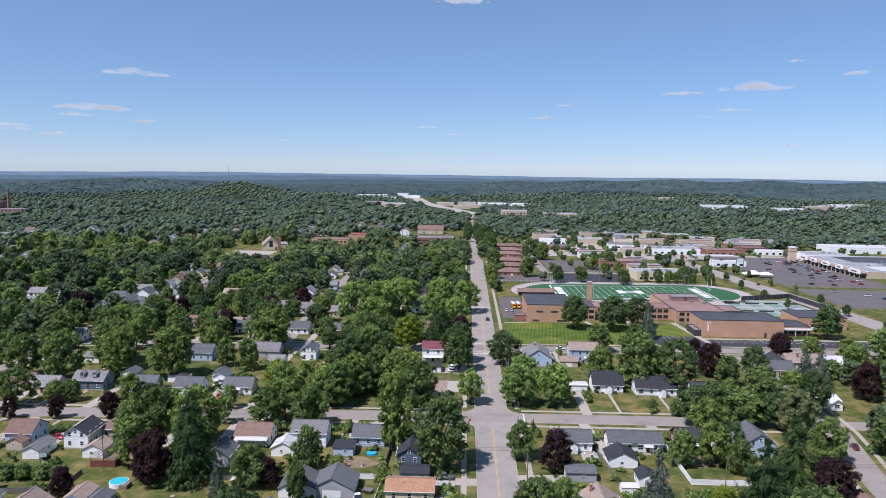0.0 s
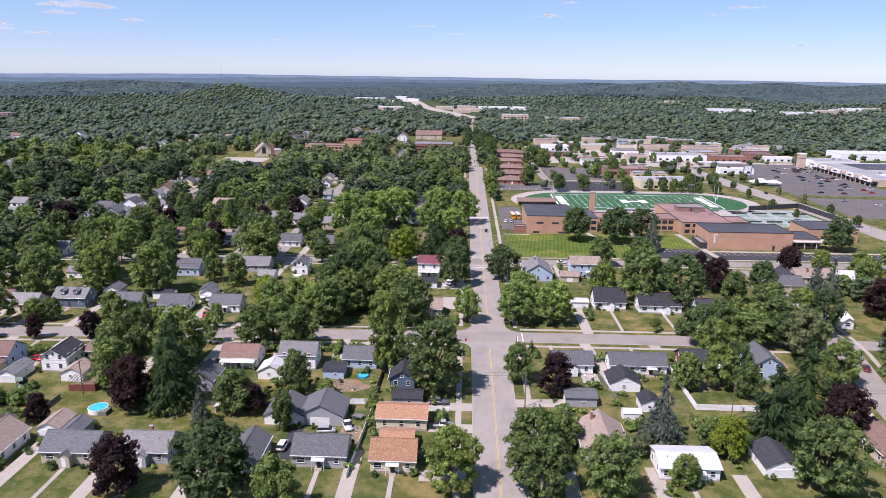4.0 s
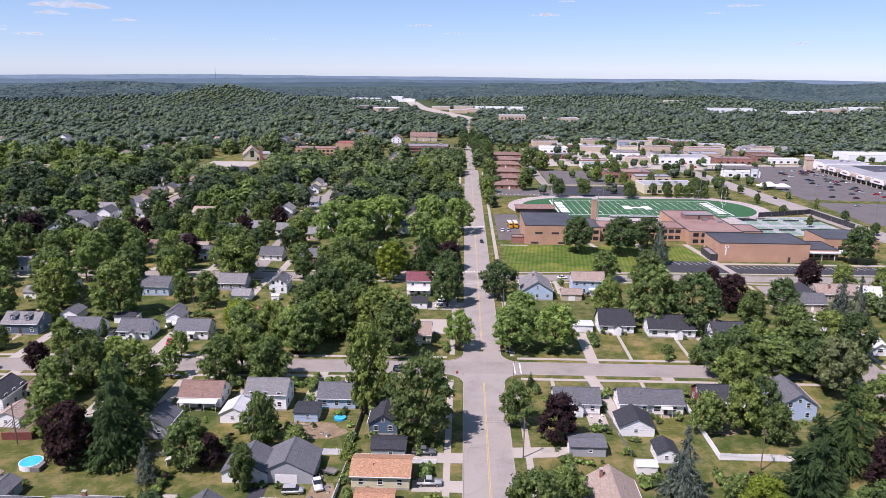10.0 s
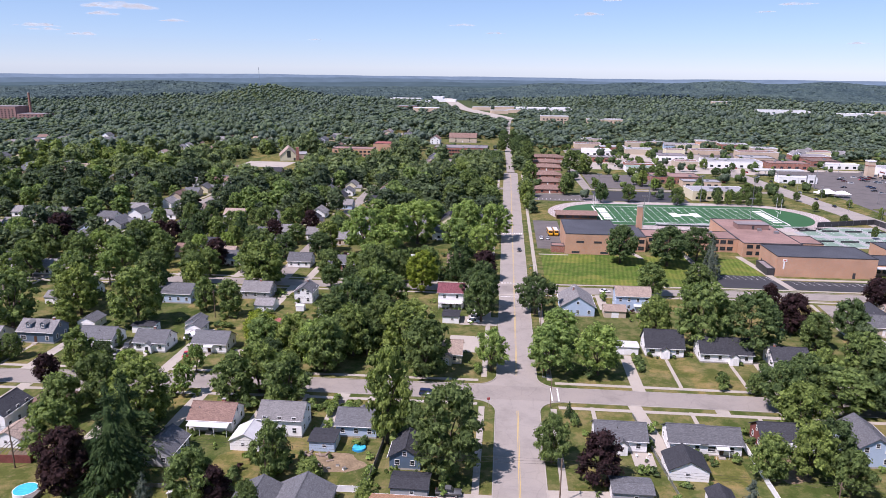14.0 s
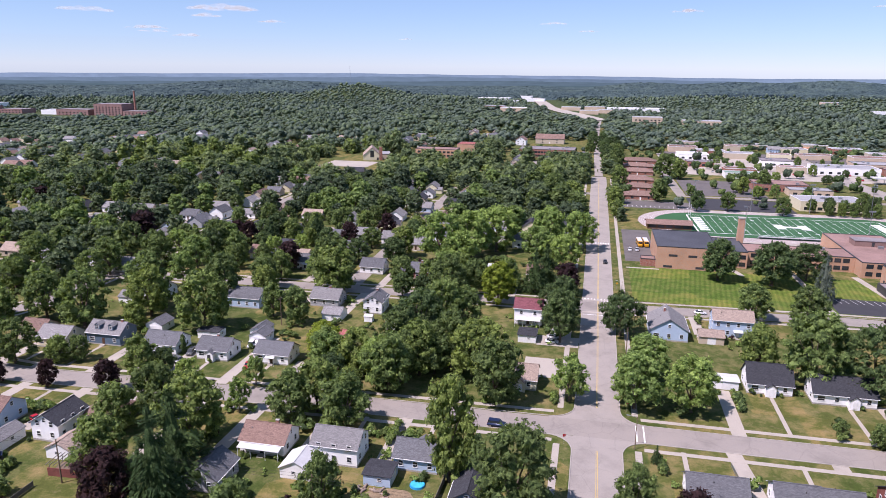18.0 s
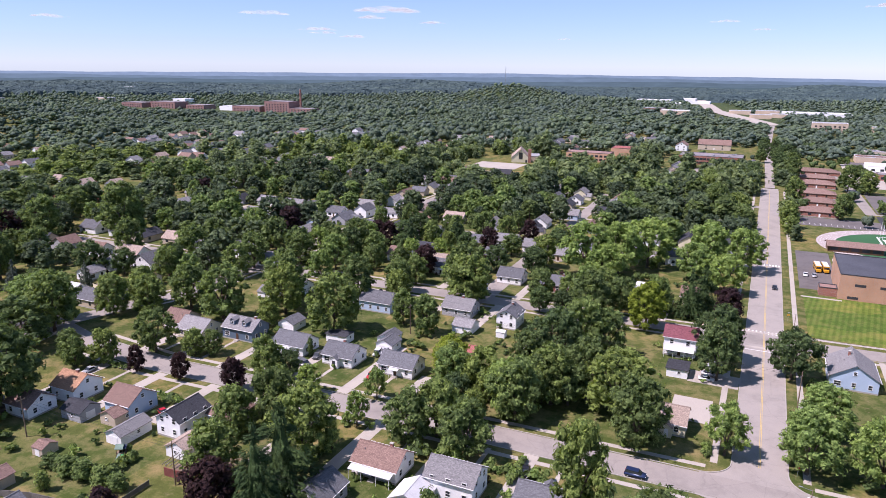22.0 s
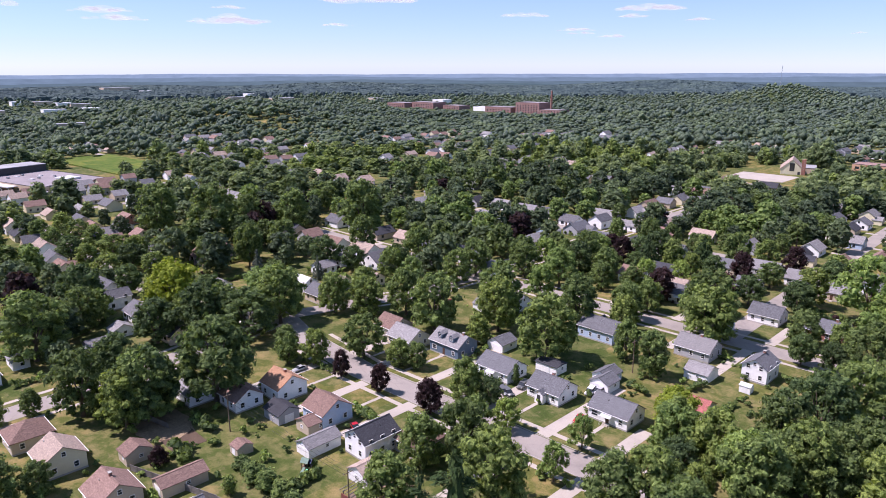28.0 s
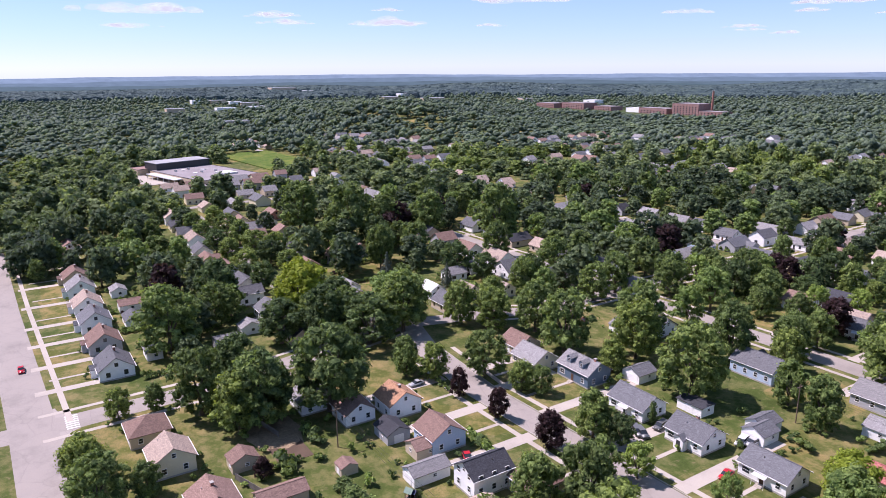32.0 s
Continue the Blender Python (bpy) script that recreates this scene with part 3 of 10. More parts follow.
def species(key, label, category, crowns, trunks, trunk_name="trunk"):
    KINDS[key] = (label, category, crowns, trunks, [0])


def crowns(kind, mat, seeds, cards, card=0.038):
    return [crown_mesh("crown", kind, mat, s, cards, card) for s in seeds]


def trunks(kind, seeds, top=0.62, thick=0.028):
    return [trunk_mesh("trunk", kind, s, top, thick) for s in seeds]


def great(key, kind, mat, seeds):
    """The crowns of a kind's largest trees: more and smaller masses and leaves."""
    GREAT[key] = [crown_mesh("crown", "great_" + kind, mat, s, 2900, 0.030) for s in seeds]


GREAT = {}
for _k, _kind, _m, _s in (("maple", "round", LEAF_MID, (31, 32)), ("oak", "broad", LEAF_DARK, (33, 34)), ("ash", "tall", LEAF_MID, (35,)), ("locust", "broad", LEAF_LIGHT, (36, 37)), ("lime", "round", LEAF_LIME, (38,))):
    great(_k, _kind, _m, _s)
species("maple", "full round green maple tree with dense leaves", "tree", crowns("round", LEAF_MID, (1, 2, 3), 2350, 0.037), trunks("round", (1, 2, 3)))
species("oak", "broad spreading dark green shade tree", "tree", crowns("broad", LEAF_DARK, (4, 5, 6), 2700, 0.035), trunks("broad", (4, 5, 6)))
species("ash", "tall upright green shade tree", "tree", crowns("tall", LEAF_MID, (7, 8, 9), 2300), trunks("tall", (7, 8, 9)))
species("locust", "light green feathery street tree", "tree", crowns("airy", LEAF_LIGHT, (10, 11, 12), 2300), trunks("airy", (10, 11, 12)))
species("lime", "bright yellow-green leafy shade tree", "tree", crowns("round", LEAF_LIME, (13, 14), 2200), trunks("round", (13, 14)))
species("purple", "dark purple-leaved maple tree", "tree", crowns("round", LEAF_PURPLE, (15, 16), 2200), trunks("round", (15, 16)))
species("silver", "pale grey-green leafy tree", "tree", crowns("airy", LEAF_SILVER, (17, 18), 2200), trunks("airy", (17, 18)))
species("spruce", "tall green spruce with drooping boughs", "tree", crowns("cone", NEEDLE, (19, 20), 1500, 0.034), trunks("conifer", (19, 20)))
species("blue_spruce", "conical blue-grey spruce with stiff boughs", "tree", crowns("cone", NEEDLE_BLUE, (21, 22), 1500, 0.032), trunks("conifer", (21, 22)))
species("pine", "large dark ragged pine tree", "tree", crowns("ragged", NEEDLE, (23, 24), 1600, 0.038), trunks("conifer", (23, 24)))
species("bush", "rounded green garden shrub", "shrub", crowns("bush", LEAF_MID, (25, 26), 380, 0.075), trunks("round", (25, 26)))
species("dark_bush", "clipped dark green evergreen shrub", "shrub", crowns("bush", LEAF_DARK, (27, 28), 380, 0.075), trunks("round", (27, 28)))


GROWTH = 1.08


def tree(key, x, y, width, height, group=""):
    label, category, cr, tr, count = KINDS[key]
    k = count[0]
    count[0] += 1
    turn = (k * 137.5 + x * 7 + y * 3) % 360
    ob = thing("shrub" if category == "shrub" else "tree", flat_at(x, y, 0, turn, width * GROWTH, width * GROWTH, height * GROWTH), label, category, group)
    share("trunk", tr[k % len(tr)], ob, Matrix.Identity(4), "grey-brown bark")
    if width > 12.5 and key in GREAT:
        cr = GREAT[key]
    share("crown", cr[k % len(cr)], ob, Matrix.Identity(4))
    return ob


# ---- houses ----
def window_parts(parent, x, y, z, w, h, face, frame_mat=None, sill=True):
    """A framed sash on a wall that faces +x, -x, +y or -y."""
    turn = {"-y": 0, "+x": 90, "+y": 180, "-x": 270}[face]
    m = flat_at(x, y, z, turn)
    key = ("window", round(w, 1), round(h, 1), (frame_mat or TRIM).name)
    if key not in MESHES:
        bm = bmesh.new()
        for a, b, c, d in ((-w / 2 - 0.09, -w / 2, -h / 2, h / 2), (w / 2, w / 2 + 0.09, -h / 2, h / 2), (-w / 2 - 0.09, w / 2 + 0.09, h / 2, h / 2 + 0.1), (-w / 2, w / 2, -0.03, 0.03)):
            add_box(bm, a, b, -0.07, 0.02, c, d)
        add_box(bm, -w / 2 - 0.12, w / 2 + 0.12, -0.11, 0.02, -h / 2 - 0.09, -h / 2)
        MESHES[key] = (mesh_of(bm, "window", frame_mat or TRIM), mesh_of(box(-w / 2, w / 2, -0.035, 0.0, -h / 2, h / 2), "pane", GLASS))
    fr, pane = MESHES[key]
    if parent.matrix_basis.translation.y > 180 or parent.matrix_basis.translation.x < -190:      # far off: sash and glass in one
        if key not in WHOLE:
            bm = box(-w / 2 - 0.1, w / 2 + 0.1, -0.07, 0.02, -h / 2 - 0.1, h / 2 + 0.1)
            bm.faces.ensure_lookup_table()
            front = min(bm.faces, key=lambda f: f.calc_center_median().y)
            bmesh.ops.inset_region(bm, faces=[front], thickness=0.1, depth=-0.04)
            front.material_index = 1
            WHOLE[key] = mesh_of(bm, "window", [frame_mat or TRIM, GLASS])
        return share("window", WHOLE[key], parent, m)
    ob = share("window", fr, parent, m)
    share("pane", pane, ob, Matrix.Identity(4), "dark reflecting glass")
    return ob


MESHES, WHOLE = {}, {}


def gable_roof(L, D, wall_h, rise, over=0.4, thick=0.16):
    """Two slabs with ridge along x, overhanging walls L by D."""
    s = rise / (D / 2)
    e = D / 2 + over
    z_e = wall_h - over * s
    prof = [(-e, z_e), (0, wall_h + rise), (e, z_e), (e, z_e + thick), (0, wall_h + rise + thick * 1.2), (-e, z_e + thick)]
    return prism(prof, "x", -L / 2 - over, L / 2 + over)


def hip_roof(L, D, wall_h, rise, over=0.45, thick=0.14):
    bm = bmesh.new()
    a, b, r = L / 2 + over, D / 2 + over, max(0.3, L / 2 - D / 2)
    rings = []
    for z0 in (wall_h - 0.12, wall_h - 0.12 + thick):
        rings.append([bm.verts.new((x, y, z0)) for x, y in ((-a, -b), (a, -b), (a, b), (-a, b))])
    p, q = bm.verts.new((-r, 0, wall_h + rise)), bm.verts.new((r, 0, wall_h + rise))
    lo, hi = rings
    for i in range(4):
        bm.faces.new((lo[i], lo[(i + 1) % 4], hi[(i + 1) % 4], hi[i]))
    bm.faces.new(lo[::-1])
    bm.faces.new((hi[0], hi[1], q, p))
    bm.faces.new((hi[2], hi[3], p, q))
    bm.faces.new((hi[1], hi[2], q))
    bm.faces.new((hi[3], hi[0], p))
    return bm


def gable_walls(L, D, wall_h, rise, axis="x"):
    return prism([(-D / 2, 0), (D / 2, 0), (D / 2, wall_h), (0, wall_h + rise), (-D / 2, wall_h)], axis, -L / 2, L / 2)


def door_part(parent, x, y, face, mat, w=0.95, h=2.05, z=0.35):
    turn = {"-y": 0, "+x": 90, "+y": 180, "-x": 270}[face]
    bm = box(-w / 2, w / 2, -0.06, 0.02, 0, h)
    for u in (-0.2, 0.2):
        for v in (0.35, 1.2):
            add_box(bm, u - 0.13, u + 0.13, -0.075, -0.06, v, v + 0.6)
    ob = part("door", bm, mat, parent)
    ob.matrix_basis = flat_at(x, y, z, turn)
    st = bmesh.new()
    add_box(st, -0.8, 0.8, -1.1, 0.02, -z, -0.03)
    add_box(st, -0.8, 0.8, -1.45, -1.1, -z, -z * 0.5)
    step = part("steps", st, CONCRETE, parent, "concrete front steps")
    step.matrix_basis = flat_at(x, y, z, turn)
    return ob


def blind_faces(x, y, turn):
    """The walls that stand close against a neighbour or have no windows."""
    out = []
    for face, a in (("-y", -90), ("+x", 0), ("+y", 90), ("-x", 180)):
        c, s = math.cos(radians(a + turn)), math.sin(radians(a + turn))
        if s > 0.6 or (c < -0.6 and x < -8) or (c > 0.6 and x > 8):
            out.append(face)
    return out


def house(x, y, turn, L, D, wall, roof, label, storeys=1.0, rise=0.0, hip=False, front="-y", chimney=None, porch="", dormers=0, group="", detail=2):
    """A house with its ridge along its own x. front: the wall with the door."""
    wall_h = 2.9 * storeys if storeys >= 1 else 2.9
    wall_h += 0.35
    rise = rise or D / 2 * 0.62
    h = thing("house", flat_at(x, y, 0, turn), label, "house", group)
    body = box(-L / 2, L / 2, -D / 2, D / 2, 0.3, wall_h) if hip else gable_walls(L, D, wall_h, rise)
    if not hip:
        for v in body.verts:
            if v.co.z < 0.1:
                v.co.z = 0.3
    part("wall", body, wall, h)
    part("foundation", box(-L / 2 - 0.03, L / 2 + 0.03, -D / 2 - 0.03, D / 2 + 0.03, -0.1, 0.42), CONCRETE_WALL, h, "concrete foundation")
    part("roof", hip_roof(L, D, wall_h, rise) if hip else gable_roof(L, D, wall_h, rise), roof, h)
    # gutters and fascia along the eaves
    e = D / 2 + 0.4
    z_e = wall_h - 0.4 * rise / (D / 2)
    if not hip and detail > 1:
        part("ridge_cap", box(-L / 2 - 0.4, L / 2 + 0.4, -0.16, 0.16, wall_h + rise + 0.15, wall_h + rise + 0.215), roof, h)
    if hip:
        e, z_e = D / 2 + 0.45, wall_h - 0.1
    for s in (-1, 1) if detail > 1 else ():
        part("gutter", box(-L / 2 - 0.4, L / 2 + 0.4, min(s * e, s * (e + 0.12)), max(s * e, s * (e + 0.12)), z_e + 0.0, z_e + 0.13), TRIM, h, "white gutter")
    rng = random.Random(int(x * 13 + y * 7))
    unseen = blind_faces(x, y, turn)
    sides = {"-y": (L, D / 2), "+y": (L, D / 2), "-x": (D, L / 2), "+x": (D, L / 2)}
    seen_from = ("-y", "-x") if turn == 90 else ("-y", "+x")
    for face, (span, off) in sides.items():
        n = max(2, int(span / 3.2))
        if detail < 2:
            n = 2
            if face not in seen_from:
                continue
        if face == front:
            door_slot = n // 2 if n > 2 else -1
        else:
            door_slot = -1
        for s in range(max(1, round(storeys))):
            zc = 1.85 + 2.8 * s
            for k in range(n):
                u = (k + 0.5) / n * span - span / 2
                if face in unseen or (s == 0 and k == door_slot and porch != "none"):
                    continue
                w = 1.7 if (face == front and k == 0 and s == 0) else 0.95
                px, py = {"-y": (u, -off), "+y": (-u, off), "-x": (-off, -u), "+x": (off, u)}[face]
                window_parts(h, px, py, zc, w, 1.25, face)
        if not hip and face in ("-x", "+x") and rise > 1.9 and face not in unseen:
            window_parts(h, (-1 if face == "-x" else 1) * L / 2, 0, wall_h + rise * 0.38, 0.8, 1.0, face)
        if face == front and porch != "none":
            u = ((door_slot if door_slot >= 0 else 0) + 0.5) / n * span - span / 2 + (0 if door_slot >= 0 else span / n * 0.5)
            px, py = {"-y": (u, -off), "+y": (-u, off), "-x": (-off, -u), "+x": (off, u)}[face]
            door_part(h, px, py, face, rng.choice((TRIM, BROWN_TRIM, DARK_TRIM)))
            if porch == "gable":
                g = part("porch_roof", gable_roof(1.7, 2.7, 2.75, 1.0, 0.2, 0.12), roof, h)
                ex = {"-y": 90, "+y": 90, "-x": 0, "+x": 0}[face]
                ox = {"-y": (0, -0.85), "+y": (0, 0.85), "-x": (-0.85, 0), "+x": (0.85, 0)}[face]
                g.matrix_basis = flat_at(px + ox[0], py + ox[1], 0, ex)
                v = part("porch_wall", gable_walls(1.66, 2.6, 2.7, 0.98), wall, h)
                v.matrix_basis = flat_at(px + ox[0], py + ox[1], 0.02, ex)
                d = part("porch_door", box(-0.5, 0.5, -0.04, 0.04, 0.35, 2.4), rng.choice((TRIM, DARK_TRIM)), h)
                d.matrix_basis = flat_at(px + ox[0] * 2, py + ox[1] * 2, 0, {"-y": 0, "+y": 0, "-x": 90, "+x": 90}[face])
            elif porch == "awning":
                turn2 = {"-y": 0, "+x": 90, "+y": 180, "-x": 270}[face]
                bm = prism([(0.02, 2.95), (-1.5, 2.5), (-1.5, 2.42), (0.02, 2.86)], "x", -1.5, 1.5)
                a = part("awning", bm, WHITE_ROOF, h, "white metal awning")
                a.matrix_basis = flat_at(px, py, 0, turn2)
                for q in (-1.4, 1.4):
                    b = part("post", tube((q, -1.4, 0), (q, -1.4, 2.45), 0.05, 0.05, 6), TRIM, h)
                    b.matrix_basis = flat_at(px, py, 0, turn2)
            elif porch == "long":
                turn2 = {"-y": 0, "+x": 90, "+y": 180, "-x": 270}[face]
                bm = prism([(0.02, 3.0), (-2.3, 2.55), (-2.3, 2.45), (0.02, 2.88)], "x", -span / 2 + 0.3, span / 2 - 0.3)
                a = part("porch_roof", bm, WHITE_ROOF, h, "white porch roof")
                a.matrix_basis = flat_at(px - 0 if face in ("-x", "+x") else 0, py if face in ("-y", "+y") else 0, 0, turn2)
                for q in (-span / 2 + 0.5, -span / 6, span / 6, span / 2 - 0.5):
                    b = part("post", tube((q, -2.15, 0), (q, -2.15, 2.5), 0.06, 0.06, 6), TRIM, h)
                    b.matrix_basis = flat_at(px if face in ("-x", "+x") else 0, py if face in ("-y", "+y") else 0, 0, turn2)
    if chimney:
        cx, cy = chimney
        zc = wall_h + rise + 0.75
        c = part("chimney", box(cx - 0.38, cx + 0.38, cy - 0.3, cy + 0.3, wall_h - 0.4, zc, 0.02), RED_BRICK, h, "red brick chimney")
        part("cap", box(cx - 0.45, cx + 0.45, cy - 0.37, cy + 0.37, zc + 0.003, zc + 0.12), CONCRETE_WALL, c)
    for k in range(dormers):
        dx = ((k + 0.5) / dormers - 0.5) * L * 0.8
        sgn = -1 if front in ("-y", "-x", "+x") else 1
        yd = sgn * D * 0.27
        zb = wall_h + rise * (1 - 0.54) - 0.35
        dw = part("dormer", gable_walls(2.6, 1.7, 1.45, 0.7), wall, h)
        dw.matrix_basis = flat_at(dx, yd + sgn * -0.2, zb, 90)
        dr = part("dormer_roof", gable_roof(2.7, 1.8, 1.45, 0.74, 0.18, 0.1), roof, h)
        dr.matrix_basis = flat_at(dx, yd + sgn * -0.2, zb, 90)
        window_parts(h, dx, yd + sgn * 1.1, zb + 0.85, 0.8, 0.9, "-y" if sgn < 0 else "+y")
    if detail > 1 and not hip and not dormers and porch in ("", "none") and rng.random() < 0.5 and L > 9.5:      # a gabled bay beside the door
        s = {"-y": -1, "+y": 1}.get(front, 0)
        if s:
            bx, by = -s * -0.28 * L * (-1), s * (D / 2 + 0.3)
            wing = part("bay", gable_walls(3.0, 4.2, wall_h - 0.45, 1.5), wall, h)
            wing.matrix_basis = flat_at(bx, by, 0.02, 90)
            part("bay_roof", gable_roof(3.4, 4.2, wall_h - 0.45, 1.5, 0.3, 0.12), roof, h).matrix_basis = flat_at(bx, by, 0.02, 90)
            window_parts(h, bx, by + s * 1.5, 1.85, 1.7, 1.25, front)
    # vents on the roof
    for k in range(1 if detail > 1 else 0):
        vx = rng.uniform(-L * 0.35, L * 0.35)
        vy = rng.choice((-1, 1)) * D * 0.2
        zz = wall_h + rise * 0.6 if not hip else wall_h + rise * 0.45
        part("roof_vent", tube((vx, vy, zz - 0.2), (vx, vy, zz + 0.55), 0.09, 0.09, 8), rng.choice((DARK_METAL, STEEL)), h, "metal roof vent")
    return h


def garage(x, y, turn, L, D, wall, roof, label, front="-y", double=False, rise=0.0, group=""):
    """A free-standing garage, ridge along its own x, with a sectional door in its front."""
    h = thing("garage", flat_at(x, y, 0, turn), label, "garage", group)
    wall_h = 2.6
    rise = rise or D / 2 * 0.5
    part("wall", gable_walls(L, D, wall_h, rise), wall, h)
    part("roof", gable_roof(L, D, wall_h, rise, 0.3, 0.13), roof, h)
    part("ridge_cap", box(-L / 2 - 0.3, L / 2 + 0.3, -0.13, 0.13, wall_h + rise + 0.125, wall_h + rise + 0.185), roof, h)
    span, off = (L, D / 2) if front in ("-y", "+y") else (D, L / 2)
    turn2 = {"-y": 0, "+x": 90, "+y": 180, "-x": 270}[front]
    w = min(span - 1.0, 4.9 if double else 2.6)
    bm = bmesh.new()
    for k in range(4):
        add_box(bm, -w / 2, w / 2, -0.05, 0.02, 0.02 + k * 0.54, 0.54 + k * 0.54)
    fx, fy = {"-y": (0, -off), "+y": (0, off), "-x": (-off, 0), "+x": (off, 0)}[front]
    d = part("garage_door", bm, TRIM, h, "white sectional garage door")
    d.matrix_basis = flat_at(fx, fy, 0, turn2)
    for k, fc in enumerate(("-y", "+x", "+y", "-x")):
        if fc != front and fc not in blind_faces(x, y, turn):
            off2 = D / 2 if fc in ("-y", "+y") else L / 2
            qx, qy = {"-y": (0.6, -off2), "+y": (0.6, off2), "-x": (-off2, 0.3), "+x": (off2, 0.3)}[fc]
            window_parts(h, qx, qy, 1.6, 0.8, 0.7, fc)
    return h


def shed(x, y, turn, L, D, wall, roof, label, h=2.0):
    s = thing("shed", flat_at(x, y, 0, turn), label, "shed")
    part("wall", gable_walls(L, D, h, D * 0.22), wall, s)
    part("roof", gable_roof(L, D, h, D * 0.22, 0.15, 0.08), roof, s)
    part("door", box(-0.7, 0.7, -D / 2 - 0.05, -D / 2 + 0.02, 0.05, 1.8), TRIM, s)
    return s


def vehicle_profile(low, w, inset=0.0):
    """A side profile of (y, z) points drawn out across x."""
    bm = bmesh.new()
    a = [bm.verts.new((-w, y, z)) for y, z in low]
    b = [bm.verts.new((w, y, z)) for y, z in low]
    if inset:
        for vs, s in ((a, 1), (b, -1)):
            zmax = max(v.co.z for v in vs)
            for v in vs:
                if v.co.z > zmax - 0.25:
                    v.co.x += s * inset
    bm.faces.new(a)
    bm.faces.new(b[::-1])
    n = len(low)
    for i in range(n):
        bm.faces.new((a[i], b[i], b[(i + 1) % n], a[(i + 1) % n]))
    bmesh.ops.recalc_face_normals(bm, faces=bm.faces[:])
    return bm


CAR_SHAPES = {
    "car": ([(-2.25, 0.3), (-2.22, 0.62), (-2.0, 0.76), (-1.0, 0.92), (1.5, 0.96), (2.2, 0.9), (2.25, 0.35)], [(-1.0, 0.9), (-0.3, 1.4), (0.9, 1.43), (1.62, 0.93)], 0.88, (-1.4, 1.4), 0.32),
    "van": ([(-2.35, 0.35), (-2.3, 0.85), (-2.15, 1.0), (-1.4, 1.08), (2.3, 1.1), (2.35, 0.4)], [(-1.4, 1.06), (-0.75, 1.72), (2.1, 1.75), (2.28, 1.08)], 0.92, (-1.5, 1.5), 0.34),
    "pickup": ([(-2.8, 0.45), (-2.78, 0.95), (-2.6, 1.1), (-1.2, 1.15), (2.75, 1.12), (2.8, 0.5)], [(-1.2, 1.13), (-0.6, 1.8), (0.75, 1.82), (0.98, 1.12)], 0.96, (-1.75, 1.75), 0.39),
}
CAR_MESH = {}


def car(kind, colour, x, y, turn, label, group=""):
    """A parked vehicle, nose towards its own -y."""
    low, top, w, axles, wr = CAR_SHAPES[kind]
    if (kind, colour) not in CAR_MESH:
        body = vehicle_profile(low, w)
        bmesh.ops.bevel(body, geom=body.edges[:], offset=0.06, segments=2, affect="EDGES")
        roof_prof = [(p[0] * 0.93, p[1] + 0.005) for p in top[1:3]] + [(p[0] * 0.93, p[1] + 0.06) for p in top[2:0:-1]]
        wheel = bmesh.new()
        add_tube(wheel, (-0.11, 0, 0), (0.11, 0, 0), wr, wr, 14)
        rim = tube((-0.125, 0, 0), (0.125, 0, 0), wr * 0.58, wr * 0.58, 10)
        cabin = vehicle_profile(top, w - 0.06, 0.13)
        CAR_MESH[kind, colour] = [mesh_of(body, "body", CAR_PAINTS[colour], True), mesh_of(cabin, "cabin_glass", GLASS),
                                  mesh_of(vehicle_profile(roof_prof, w - 0.16), "car_roof", CAR_PAINTS[colour]),
                                  mesh_of(wheel, "wheel", RUBBER), mesh_of(rim, "rim", STEEL),
                                  mesh_of(box(-0.16, 0.16, -0.03, 0.03, -0.07, 0.07, 0.015), "headlight", TRIM),
                                  mesh_of(box(-0.13, 0.13, -0.03, 0.03, -0.08, 0.08, 0.015), "tail_light", CAR_PAINTS["red"]),
                                  mesh_of(box(-w + 0.13, w - 0.13, 1.1, 2.68, 1.125, 1.145), "load_bed", RUBBER)]
    me = CAR_MESH[kind, colour]
    c = thing("car" if kind != "pickup" else "pickup_truck", flat_at(x, y, 0.02, turn), label, "car" if kind != "pickup" else "pickup truck", group)
    share("body", me[0], c, Matrix.Identity(4))
    share("cabin_glass", me[1], c, Matrix.Identity(4), "dark tinted windows")
    share("roof", me[2], c, Matrix.Identity(4))
    if kind == "pickup":
        share("load_bed", me[7], c, Matrix.Identity(4), "black open load bed")
    for ay in axles:
        for s in (-1, 1):
            k = share("wheel", me[3], c, flat_at(s * (w - 0.1), ay, wr))
            share("rim", me[4], k, Matrix.Identity(4))
    for s in (-1, 1):
        share("headlight", me[5], c, flat_at(s * (w - 0.25), low[1][0] + 0.02, low[1][1] - 0.02))
        share("tail_light", me[6], c, flat_at(s * (w - 0.2), low[-1][0] - 0.02, low[-2][1] - 0.15))
    return c

# ---- ground ----
HILLS = ((-649, 1693, 31, 98, 190), (-560, 1560, 3, 300, 240), (-930, 420, 32, 150, 100), (-1120, 330, 14, 240, 130), (150, 2560, 27, 170, 200), (470, 2480, 36, 190, 180), (760, 2420, 41, 170, 220),
         (1060, 2260, 43, 190, 200), (1330, 2080, 40, 130, 220), (1850, 1900, 45, 200, 240), (700, 1880, 17, 190, 110), (1120, 1620, 14, 210, 100), (380, 2020, 13, 160, 110), (-1300, 2300, 18, 420, 160), (-2200, 1500, 16, 300, 300))


